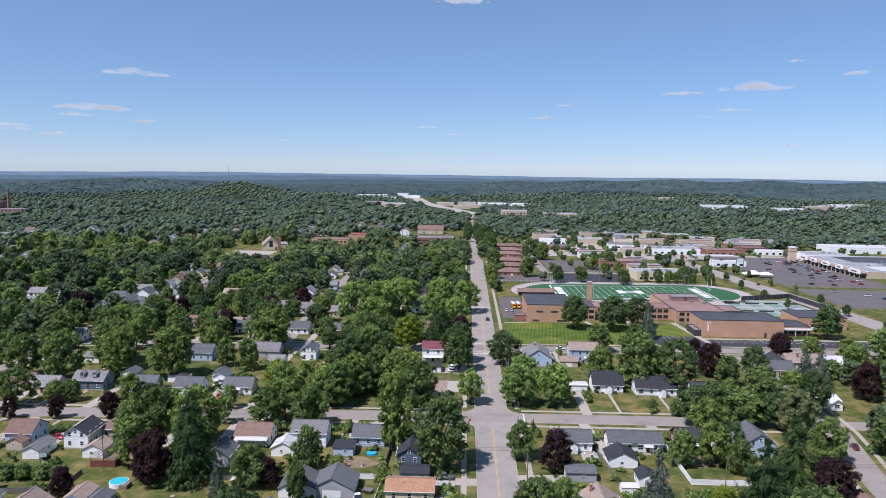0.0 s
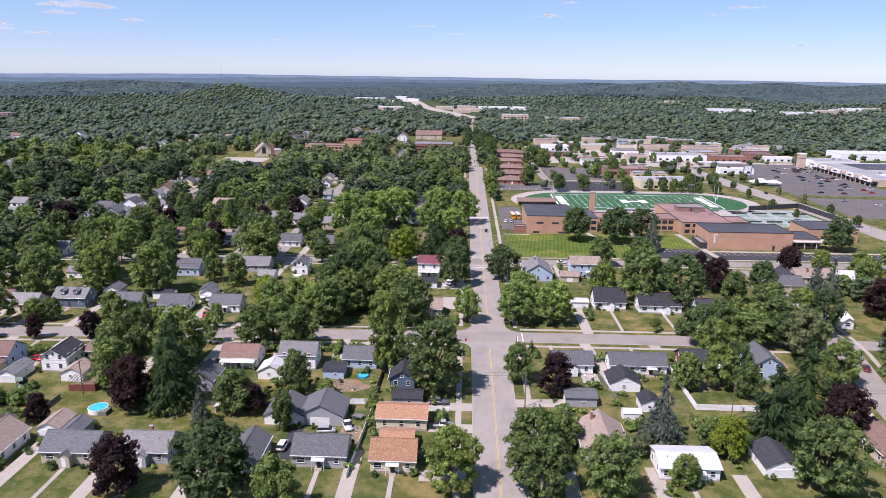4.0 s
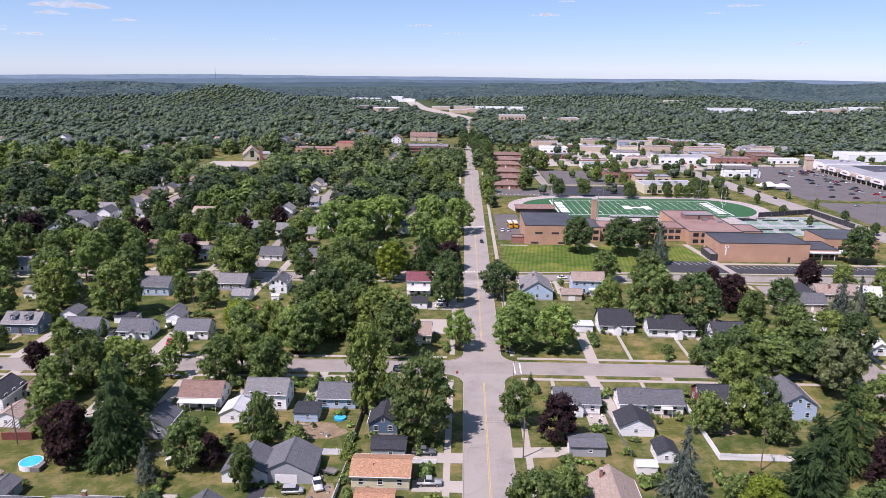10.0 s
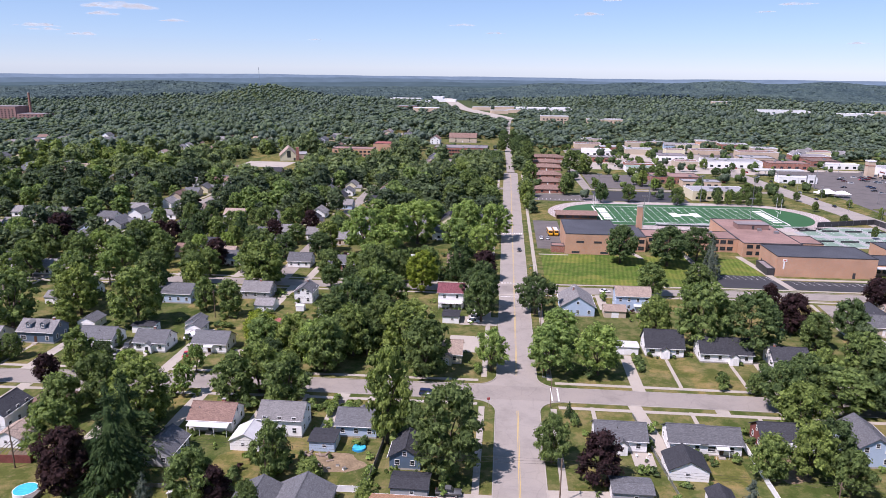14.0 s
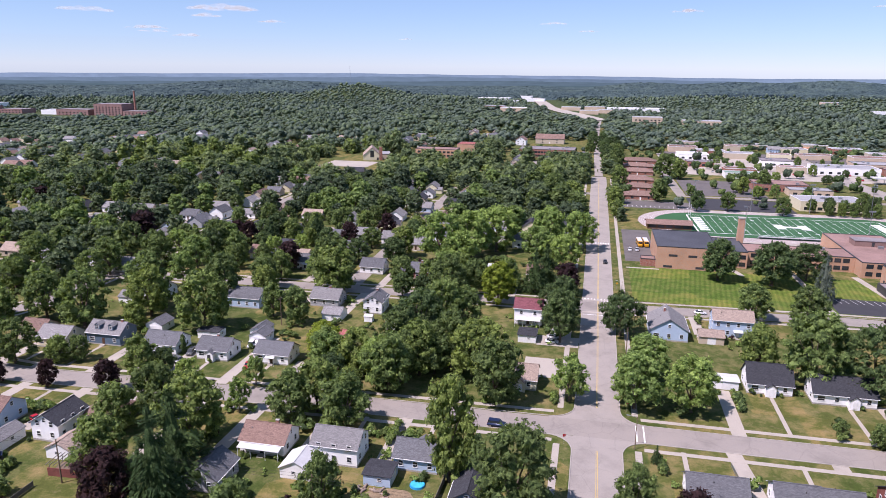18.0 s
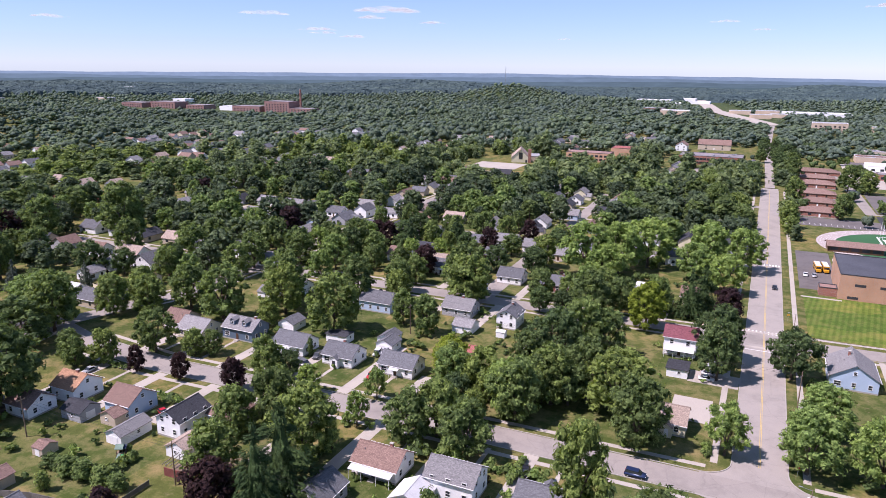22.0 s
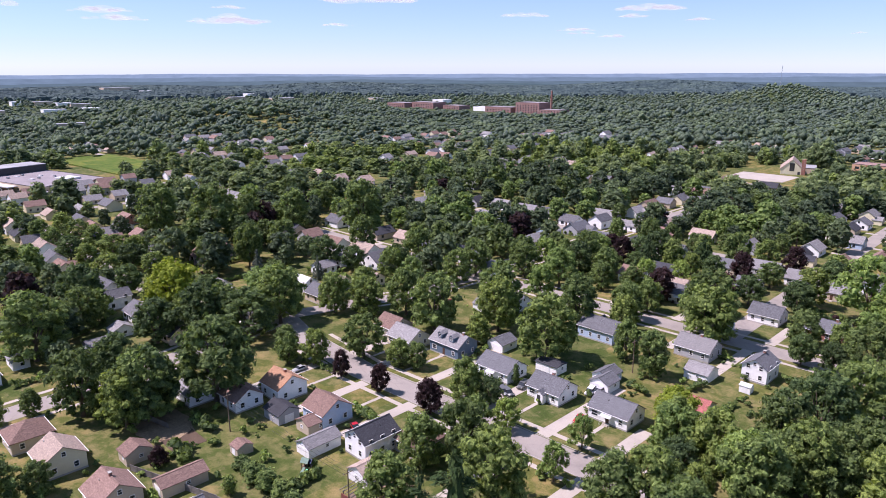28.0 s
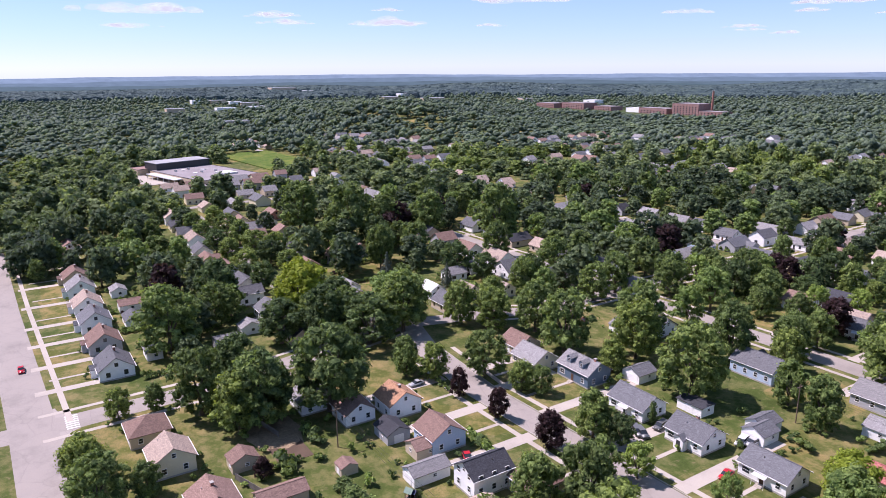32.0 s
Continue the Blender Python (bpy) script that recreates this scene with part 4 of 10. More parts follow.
def terrain(x, y):
    z = 0.0 * x
    for hx, hy, h, sx, sy in HILLS:
        z = z + h * np.exp(-(((x - hx) / sx) ** 2 + ((y - hy) / sy) ** 2))
    r = np.hypot(x, y)
    fade = np.clip((r - 650) / 500, 0, 1)
    roll = 5 * np.sin(x * 0.0021 + 1.3) * np.sin(y * 0.0017) + 3 * np.sin(x * 0.0047 + y * 0.0031)
    rim = -14 * np.clip((r - 2700) / 900, 0, 1)
    return (z * np.clip((3500 - r) / 700, 0, 1) + roll) * fade * fade * (3 - 2 * fade) + rim


def ground_sheet():
    radii = np.concatenate((np.linspace(0, 600, 9), np.geomspace(640, 4850, 90)))
    n = 288
    a = np.arange(n) / n * math.tau
    X = radii[:, None] * np.sin(a)
    Y = radii[:, None] * np.cos(a)
    Z = terrain(X, Y)
    v = np.stack((X, Y, Z), -1).reshape(-1, 3)
    f, far = [], []
    for i in range(len(radii) - 1):
        for j in range(n):
            k = (j + 1) % n
            f.append([i * n + j, i * n + k, (i + 1) * n + k, (i + 1) * n + j][::-1])
            far.append(1 if radii[i] > 1000 else 0)
    me = raw("ground", v, f, [GRASS, WOOD_FLOOR], far, True)
    return tagged(new("ground", me), "level lawns and grass rising to wooded hills", "ground", kind="structure")


ground_sheet()


def strip(name, pts, width, z, mat, label, category, kind="structure", parent=None):
    """A flat band along a line of points, butt-mitred."""
    P = [Vector((*p, 0)) for p in pts]
    v = []
    for i, p in enumerate(P):
        d = (P[min(i + 1, len(P) - 1)] - P[max(i - 1, 0)]).normalized()
        s = Vector((-d.y, d.x, 0)) * width / 2
        v += [(p.x + s.x, p.y + s.y, z), (p.x - s.x, p.y - s.y, z)]
    bm = bmesh.new()
    vs = [bm.verts.new(q) for q in v]
    for i in range(len(P) - 1):
        bm.faces.new((vs[2 * i], vs[2 * i + 1], vs[2 * i + 3], vs[2 * i + 2]))
    bmesh.ops.recalc_face_normals(bm, faces=bm.faces[:])
    if bm.faces[:] and bm.faces[0].normal.z < 0:
        bmesh.ops.reverse_faces(bm, faces=bm.faces[:])
    ob = new(name, mesh_of(bm, name, mat))
    if parent:
        ob.parent = parent
    else:
        tagged(ob, label, category, kind=kind)
    return ob


def slab(name, x0, x1, y0, y1, z0, z1, mat, label, category, turn=0.0, kind="structure"):
    cx, cy = (x0 + x1) / 2, (y0 + y1) / 2
    ob = new(name, mesh_of(box(x0 - cx, x1 - cx, y0 - cy, y1 - cy, z0, z1), name, mat))
    ob.matrix_basis = flat_at(cx, cy, 0, turn)
    return tagged(ob, label, category, kind=kind)


def kerb(pts, label="worn concrete kerb along the street"):
    bm = bmesh.new()
    for p, q in zip(pts, pts[1:]):
        d = (Vector(q) - Vector(p))
        n = Vector((-d.y, d.x)).normalized() * 0.11
        vs = []
        for z in (-0.02, 0.14):
            for a, s in ((p, 1), (p, -1), (q, -1), (q, 1)):
                vs.append(bm.verts.new((a[0] + n.x * s, a[1] + n.y * s, z)))
        for f in ((4, 5, 6, 7), (0, 1, 5, 4), (1, 2, 6, 5), (2, 3, 7, 6), (3, 0, 4, 7)):
            bm.faces.new([vs[i] for i in f])
    bmesh.ops.recalc_face_normals(bm, faces=bm.faces[:])
    return tagged(new("kerb", mesh_of(bm, "kerb", KERB)), label, "kerb", kind="structure")


def arc(cx, cy, r, a0, a1, n=8):
    return [(cx + r * math.cos(radians(a0 + (a1 - a0) * k / n)), cy + r * math.sin(radians(a0 + (a1 - a0) * k / n))) for k in range(n + 1)]



def far_strip(name, pts, width, lift, mat, label, category, step=25.0):
    """A band laid on rolling ground."""
    dense = []
    for p, q in zip(pts, pts[1:]):
        n = max(1, int(math.dist(p, q) / step))
        dense += [(p[0] + (q[0] - p[0]) * k / n, p[1] + (q[1] - p[1]) * k / n) for k in range(n)]
    ob = strip(name, dense + [pts[-1]], width, 0, mat, label, category)
    for v in ob.data.vertices:
        v.co.z = float(terrain(v.co.x, v.co.y)) + lift
    return ob


# ---- streets ----
strip("road", [(0, -330), (0, 430)], 11.6, 0.012, ASPHALT, "long straight worn asphalt street", "road")
far_strip("road", [(0, 430), (-4, 768), (0, 1041)], 7.0, 0.4, ASPHALT, "far end of the straight street between trees", "road")
far_strip("highway", [(0, 1035), (-32, 1157), (-70, 1290), (-115, 1480), (-150, 1750), (-200, 2100)], 34, 1.2, CONCRETE, "pale concrete highway in the distance", "road")
CROSS = [(-236, 6), (-200, -4), (-165, -7), (-120, -5), (-60, -2.6), (0, -1.5), (60, -1.3), (112, -1.2)]
strip("road", CROSS, 8.6, 0.016, SIDE_ASPHALT, "residential side street of patched asphalt", "road")
EAST = [(122, 88), (119.5, 30), (118, 5), (116.5, -8), (113.5, -21), (108.5, -42), (104, -70), (101, -110)]
strip("road", EAST, 8.4, 0.020, SIDE_ASPHALT, "curving residential side street", "road")
EAST_ARM = [(118, -1.2), (165, -2.5), (225, -5)]
strip("road", EAST_ARM, 8.4, 0.012, SIDE_ASPHALT, "residential side street beyond the bend", "road")
SECOND = [(-330, 88), (-210, 90), (0, 94), (90, 98), (225, 99)]
strip("road", SECOND, 8.6, 0.016, SIDE_ASPHALT, "side street below the school", "road")
SOUTH = [(-420, -119), (-309, -115.8), (-208, -111.5), (-150, -110), (0, -110), (200, -110)]
strip("road", SOUTH, 10.6, 0.016, SIDE_ASPHALT, "side street with pale asphalt", "road")
WEST = [(-207, -330), (-208, -110), (-209, -60), (-222, 0), (-214, 30), (-206, 50), (-206, 300), (-220, 460)]
strip("road", WEST, 8.6, 0.020, SIDE_ASPHALT, "curving residential street", "road")
NORTH = [(-420, 186), (-206, 190), (-6, 196)]
strip("road", NORTH, 8.0, 0.016, SIDE_ASPHALT, "shaded residential side street", "road")
FAR_CROSS = [(-215, -20), (-330, -20), (-450, -14)]
strip("road", FAR_CROSS, 6.8, 0.024, SIDE_ASPHALT, "residential side street between rows of houses", "road")
FAR_NORTH = [(-420, 338), (-206, 342), (-6, 346)]
strip("road", FAR_NORTH, 8.0, 0.016, SIDE_ASPHALT, "shaded residential side street", "road")
MID = [(-100, 94), (-102, 196), (-104, 330)]
strip("road", MID, 7.6, 0.020, SIDE_ASPHALT, "short residential street", "road")
ARTERIAL = [(196, 617), (195, 470), (203, 390), (211, 316), (220, 248), (227, 179), (233, 95), (240, -60)]
strip("road", ARTERIAL, 17, 0.024, ASPHALT, "wide shopping street of grey asphalt", "road")
strip("road", [(206, 356), (120, 352), (58, 352), (56, 436), (52, 560)], 8, 0.026, SIDE_ASPHALT, "access road past the car parks", "road")

# painted lines
for s in (-0.16, 0.16):
    strip("lane_marking", [(s, -330), (s, -12)], 0.13, 0.02, YELLOW_LINE, "double yellow centre line", "road marking")
    strip("lane_marking", [(s, 10), (s, 420)], 0.13, 0.02, YELLOW_LINE, "double yellow centre line", "road marking")
for k in range(9):
    strip("crosswalk_stripe", [(-5 + k * 1.25, 100.5), (-5 + k * 1.25, 103)], 0.5, 0.02, WHITE_LINE, "white painted crosswalk stripe", "road marking")
    strip("crosswalk_stripe", [(-5 + k * 1.25, 194), (-5 + k * 1.25, 197)], 0.5, 0.02, WHITE_LINE, "white painted crosswalk stripe", "road marking")
for k in range(7):
    strip("crosswalk_stripe", [(-204.5 - k * 1.2, -104.5), (-204.5 - k * 1.2, -101.5)], 0.55, 0.03, WHITE_LINE, "white painted crosswalk stripe", "road marking")
for y in (86.5, 84.0):
    strip("stop_line", [(-5.6, y), (5.6, y)], 0.3, 0.022, WHITE_LINE, "white painted crossing line", "road marking")
for x in (9.6, 11.4):
    strip("stop_line", [(x, -5.4), (x, 2.6)], 0.35, 0.026, WHITE_LINE, "white painted crossing line", "road marking")

def corner(x, y, sx, sy, r=6.5):
    """Asphalt in the rounded corner of a crossing, out to its kerb."""
    bm = bmesh.new()
    pts = [(x - sx * 0.6, y - sy * 0.6), (x + sx * r, y - sy * 0.6)] + [(x + sx * (r - r * math.sin(radians(a))), y + sy * (r - r * math.cos(radians(a)))) for a in range(0, 91, 10)] + [(x - sx * 0.6, y + sy * r)]
    f = bm.faces.new([bm.verts.new((p[0], p[1], 0.010)) for p in pts])
    bmesh.ops.recalc_face_normals(bm, faces=[f])
    if f.normal.z < 0:
        f.normal_flip()
    tagged(new("road_corner", mesh_of(bm, "road_corner", ASPHALT)), "rounded asphalt corner of a crossing", "road", kind="structure")


for _x, _y, _sx, _sy in ((5.8, -5.7, 1, -1), (5.8, 2.9, 1, 1), (-5.8, -6.6, -1, -1), (-5.8, 2.9, -1, 1), (5.8, 89.6, 1, -1), (5.8, 98.4, 1, 1), (-5.8, 89.2, -1, -1), (-5.8, 98.0, -1, 1), (-204, -105.7, 1, 1), (-212, -106, -1, 1)):
    corner(_x, _y, _sx, _sy)

# kerbs round the corners of the near crossing and along the streets
for pts in ([(-5.9, -330), (-5.9, -114)], [(-5.9, -105.5), (-5.9, -13)] + arc(-12.4, -13, 6.5, 0, 90)[1:] + [(-60, -7)],
            [(5.9, -105.5), (5.9, -12.4)] + arc(12.4, -12.4, 6.5, 180, 90)[1:] + [(60, -5.7), (104, -5.6)],
            [(-60, 1.9), (-12.4, 3.0)] + arc(-12.4, 9.5, 6.5, 270, 360)[1:] + [(-5.9, 88)],
            [(104, 3.2), (60, 3.1), (12.4, 2.9)] + arc(12.4, 9.4, 6.5, 270, 180)[1:] + [(5.9, 88.5)],
            [(-5.9, 99.5), (-5.9, 420)], [(5.9, 99.5), (5.9, 420)], [(12, 103), (225, 103.6)], [(12, 89.8), (225, 94.6)],
            [(-60, 1.9), (-120, -0.4), (-165, -2.5), (-200, 0.3)], [(-60, -7), (-120, -9.4), (-165, -11.4), (-200, -8.4)]):
    kerb(pts)


def walk_slabs(name, pts, width, label, piece=1.6, slabs=True):
    """A sidewalk of poured squares, each its own piece on a bed."""
    bed = strip(name, pts, width, 0.03, KERB, label, "sidewalk")
    if not slabs:
        bed.data.materials[0] = CONCRETE
        return
    n = 0
    for p, q in zip(pts, pts[1:]):
        d = math.dist(p, q)
        m = max(1, round(d / piece))
        a = math.degrees(math.atan2(q[1] - p[1], q[0] - p[0]))
        w = d / m
        me = MESHES.setdefault(("slab", round(w, 2), width), None) or mesh_of(box(-w / 2 + 0.025, w / 2 - 0.025, -width / 2, width / 2, 0.0, 0.05), "slab", CONCRETE)
        MESHES["slab", round(w, 2), width] = me
        for k in range(m):
            u = (k + 0.5) / m
            share("slab", me, bed, flat_at(p[0] + (q[0] - p[0]) * u, p[1] + (q[1] - p[1]) * u, 0.002 * ((k * 7) % 5), a))


SIDEWALKS = ([(-9.6, -100), (-9.6, -10.6)], [(-9.6, 8), (-9.6, 86)], [(9.6, -100), (9.6, -10)], [(9.6, 7.6), (9.6, 86)])

# ---- sidewalks, drives and paths ----
for _p in SIDEWALKS:
    walk_slabs("sidewalk", _p, 1.6, "concrete sidewalk of square slabs beside the main street")


def beside(line, gap):
    """A line run parallel to another at a gap, positive to its left."""
    out = []
    for i, p in enumerate(line):
        a, b = line[max(i - 1, 0)], line[min(i + 1, len(line) - 1)]
        d = Vector((b[0] - a[0], b[1] - a[1])).normalized()
        out.append((p[0] - d.y * gap, p[1] + d.x * gap))
    return out


NEAR_CROSS = [(11, -1.5), (60, -1.3), (102, -1.2)]
walk_slabs("sidewalk", beside(NEAR_CROSS, 7.4), 1.5, "concrete sidewalk of square slabs beside the side street")
walk_slabs("sidewalk", beside(NEAR_CROSS, -7.6), 1.5, "concrete sidewalk of square slabs beside the side street")
WEST_CROSS = [(-196, -4), (-165, -7), (-120, -5), (-60, -2.6), (-11, -1.6)]
walk_slabs("sidewalk", beside(WEST_CROSS, 7.4), 1.5, "concrete sidewalk along the western side street", 1.6, False)
walk_slabs("sidewalk", beside(WEST_CROSS, -7.4), 1.5, "concrete sidewalk along the western side street", 1.6, False)
for _l, _a, _b in ((SECOND[:3], 7.2, -7.2), (SECOND[2:], 7.6, -7.4), (SOUTH[:3], 8.2, -8.2), (SOUTH[3:], 8.2, -8.2), (WEST[1:4], 7.2, -7.2), (WEST[4:7], 7.0, -7.0), (EAST, 6.6, -6.6)):
    for _g in (_a, _b):
        strip("sidewalk", beside([(p[0] + (12 if p[0] == 0 and _l is SECOND[2:] else 0), p[1]) for p in _l], _g), 1.5, 0.034, CONCRETE, "plain concrete sidewalk beside a street", "sidewalk")
for _x in (-9.9, 9.9):
    strip("sidewalk", [(_x, 101), (_x, 420)], 1.7, 0.034, CONCRETE, "concrete sidewalk beside the long street", "sidewalk")
strip("verge", [(7.4, 104), (7.4, 400)], 2.4, 0.03, GRASS, "strip of grass between kerb and sidewalk", "verge")


def drive(x0, y0, x1, y1, w=3.4, mat=None):
    strip("driveway", [(x0, y0), (x1, y1)], w, 0.042, mat or CONCRETE, "concrete driveway from the street" if mat is None else "dark blacktop driveway from the street", "driveway")


def path(x0, y0, x1, y1):
    strip("front_path", [(x0, y0), (x1, y1)], 1.1, 0.046, CONCRETE, "narrow concrete path to a front door", "path")


# side street, south side: drives run back beside the houses
for _x, _s, _e in ((31.5, -5.6, -34), (54.5, -5.6, -9), (-48, -7, -32), (-67, -7.4, -36), (-87, -8.2, -34), (-104, -8.6, -38), (-139, -10.6, -34), (-158, -11.4, -36), (-178, -11, -40), (71, -5.6, -26)):
    drive(_x, _s, _x + (3.5 if _x == 31.5 else 0), _e, 3.6)
for _x, _s, _e in ((20, -8, -21), (46, -8, -21.5), (63, -8, -18), (-40, -8, -22), (-58, -8.5, -23), (-76, -9, -22), (-122, -11.5, -20), (-148, -13, -26), (-168, -13, -26)):
    path(_x, _s, _x, _e)
# side street, north side
for _x, _s, _e in ((34.5, 3, 29), (75, 3.2, 28), (94, 3.2, 26), (-105, 0.6, 36), (-124.5, -0.5, 22), (-146, -1.5, 33), (-164, -2.4, 18), (-177, -2, 22), (-88, 1, 20)):
    drive(_x, _s, _x, _e, 3.6)
for _x, _s, _e in ((47, 6, 28), (66, 6, 25), (84, 6, 22), (-97, 5, 15), (-116, 4, 14), (-134, 3, 15), (-156, 2, 17), (-171, 2, 11)):
    path(_x, _s, _x, _e)
# street to the south, north side
for _x, _e, _m in ((-109, -76, None), (-89, -82, None), (-68, -70, None), (-50, -66, BLACKTOP), (-33.5, -76, None), (35, -80, None), (54, -82, None), (15.5, -78, None)):
    drive(_x, -106, _x, _e, 3.4, _m)
for _x in (-98, -81, -41, -24, 25, 42):
    path(_x, -102, _x, -85)
for _x in (-238, -257, -277, -296, -321, -348, -376):
    drive(_x + 8, -110, _x + 8, -86, 3.0)
    path(_x, -106, _x, -93)
# second street
for _x, _s, _e in ((34, 90, 72), (56, 91, 78), (-14, 90, 76), (-91, 88, 62), (-110, 87, 72), (-70, 97, 118), (-88, 97, 118), (-34, 98, 124), (-120, 97, 126), (-145, 96, 128), (100, 94, 78), (135, 95, 80)):
    drive(_x, _s, _x, _e, 3.4)
# drives off the main street
for _y, _x1 in ((-53, -18), (-64.5, -17), (-86, -18), (57, -17), (32, -15)):
    strip("driveway", [(-5.8, _y), (_x1, _y)], 4.4, 0.044, CONCRETE, "wide concrete drive off the main street", "driveway")
strip("driveway", [(5.8, -50), (20, -49)], 4.6, 0.044, CONCRETE, "wide concrete drive off the main street", "driveway")
slab("patio", -22, -12, 26, 40, -0.05, 0.05, CONCRETE, "broad pale concrete yard beside a house", "patio")
slab("patio", -17, -9, 58, 66, -0.05, 0.05, CONCRETE, "pale concrete parking pad", "patio")
slab("patio", 26.5, 31.5, -36, -30, -0.05, 0.05, CONCRETE, "small concrete patio behind a house", "patio")
def patch(name, x, y, rx, ry, seed, mat, label, category, z=0.03):
    """A thin heap of ground with an uneven outline, feathered down to the lawn."""
    r = random.Random(seed)
    n = 26
    k = [r.uniform(0.72, 1.15) for _ in range(n)]
    k = [(k[i - 1] + k[i] * 2 + k[(i + 1) % n]) / 4 for i in range(n)]
    v = [(x, y, z + 0.12)]
    for m, h in ((0.45, 0.1), (0.8, 0.04), (1.0, -0.06)):
        v += [(x + rx * k[i] * m * math.cos(i / n * math.tau), y + ry * k[i] * m * math.sin(i / n * math.tau), z + h * r.uniform(0.6, 1.2)) for i in range(n)]
    f = [[0, 1 + i, 1 + (i + 1) % n] for i in range(n)]
    for q in (1, 1 + n):
        f += [[q + i, q + n + i, q + n + (i + 1) % n, q + (i + 1) % n] for i in range(n)]
    return tagged(new(name, raw(name, v, f, mat, None, True)), label, category, kind="structure")


DIRT = two_scale("dry_bare_earth", (0.25, 0.185, 0.115), 3, 0.4, 0.3, 0.95)
patch("bare_earth", -42.5, -42.0, 7.5, 5.0, 2, DIRT, "bare earth and rubble behind a house", "bare ground")
patch("bare_earth", -36.5, -70.0, 3.4, 6.5, 5, DIRT, "worn bare earth beside a cluttered garage", "bare ground")
patch("bare_earth", -112.0, -39.5, 7.0, 5.0, 7, DIRT, "bare trodden earth under trees", "bare ground")
patch("bare_earth", -176.0, -62.0, 14.0, 7.0, 9, DIRT, "bare shaded earth below large trees", "bare ground")
patch("bare_earth", 62.0, -34.0, 5.0, 6.0, 11, DIRT, "bare trodden earth in a fenced yard", "bare ground")
slab("garden_bed", -171, -160, -66, -58, -0.05, 0.05, MULCH, "planted vegetable bed", "garden bed")

# ---- woods ----
OPEN = ((-10, 10, -350, 430), (-7, 5, 430, 1060), (14, 330, 100, 640), (330, 430, 100, 560), (430, 480, 300, 560), (70, 250, 640, 672), (-672, -546, -28, 78), (-748, -596, 72, 146), (-98, 0, 532, 720), (-262, -186, 372, 520), (-1310, -800, 905, 1060),
        (-195, -120, 470, 600), (-250, 160, -350, 100), (-440, 0, -130, 330), (160, 260, -100, 120))


TOWN = ((-2000, -1480, 190, 450), (-2460, -2290, 730, 950), (-1960, -1600, 800, 1000), (-1860, -1450, 1040, 1100))


def open_land(x, y):
    hit = np.zeros_like(x, bool)
    for x0, x1, y0, y1 in OPEN:
        hit |= (x > x0) & (x < x1) & (y > y0) & (y < y1)
    for x0, x1, y0, y1 in TOWN:                          # the far town, half built over
        hit |= (x > x0) & (x < x1) & (y > y0) & (y < y1) & (np.sin(x * 0.05) * np.sin(y * 0.07 + 1) > -0.2)
    t = (y - 1035) / 1065                                # the highway's swath
    hit |= (t > 0) & (t < 1) & (np.abs(x - (-200 * np.clip(t, 0, 1) ** 0.85)) < 30 + 45 * np.clip(t, 0, 0.5))
    hit |= (np.abs(x + 40) < 60) & (y > 1150) & (y < 1420)
    return hit


def tree_template(seed, lobes, core, cards, card=0.12):
    rng = np.random.default_rng(seed)
    v, f, n0 = [], [], 0
    C = []
    for i in range(lobes):
        a = i * 2.4 + rng.uniform(-0.4, 0.4)
        d = 0.0 if lobes == 1 else rng.uniform(0.16, 0.3)
        r = 0.48 if lobes == 1 else rng.uniform(0.2, 0.33)
        C.append((d * math.cos(a), d * math.sin(a), 0.42 + 0.34 * i / max(1, lobes - 1) * (lobes > 1) + (0.1 if lobes == 1 else 0), r))
    for x, y, z, r in C:
        p = core[0] * (1 + rng.uniform(-0.2, 0.2, (len(core[0]), 1))) * r * (1, 1, 1.0) + (x, y, z)
        v.append(p)
        f += (core[1] + n0).tolist()
        n0 += len(p)
    for k in range(cards):
        x, y, z, r = C[rng.integers(len(C))]
        d = rng.normal(size=3)
        d[2] = abs(d[2]) * 0.8
        d /= np.linalg.norm(d)
        p = np.array((x, y, z)) + d * r * rng.uniform(0.95, 1.15)
        t = np.cross(d, rng.normal(size=3))
        t /= np.linalg.norm(t)
        b = np.cross(d, t) + d * rng.uniform(-0.5, 0.5)
        s = card * rng.uniform(0.6, 1.3)
        v.append(np.array((p - t * s, p + b * s, p + t * s)))
        f.append([n0, n0 + 1, n0 + 2])
        n0 += 3
    return np.concatenate(v), np.array(f)


def crown_pattern(kind, seed, cards, card):
    """A crown's vertices, its triangles, and how many of them are the solid masses behind the leaves."""
    me = crown_mesh("pattern", kind, LEAF_MID, seed, cards, card, OCTA, 0.95)
    tv = np.array([v.co[:] for v in me.vertices])
    tf = np.array([tuple(p.vertices) for p in me.polygons])
    solid = sum(p.material_index == 0 for p in me.polygons)
    bpy.data.meshes.remove(me)
    return tv, tf, solid


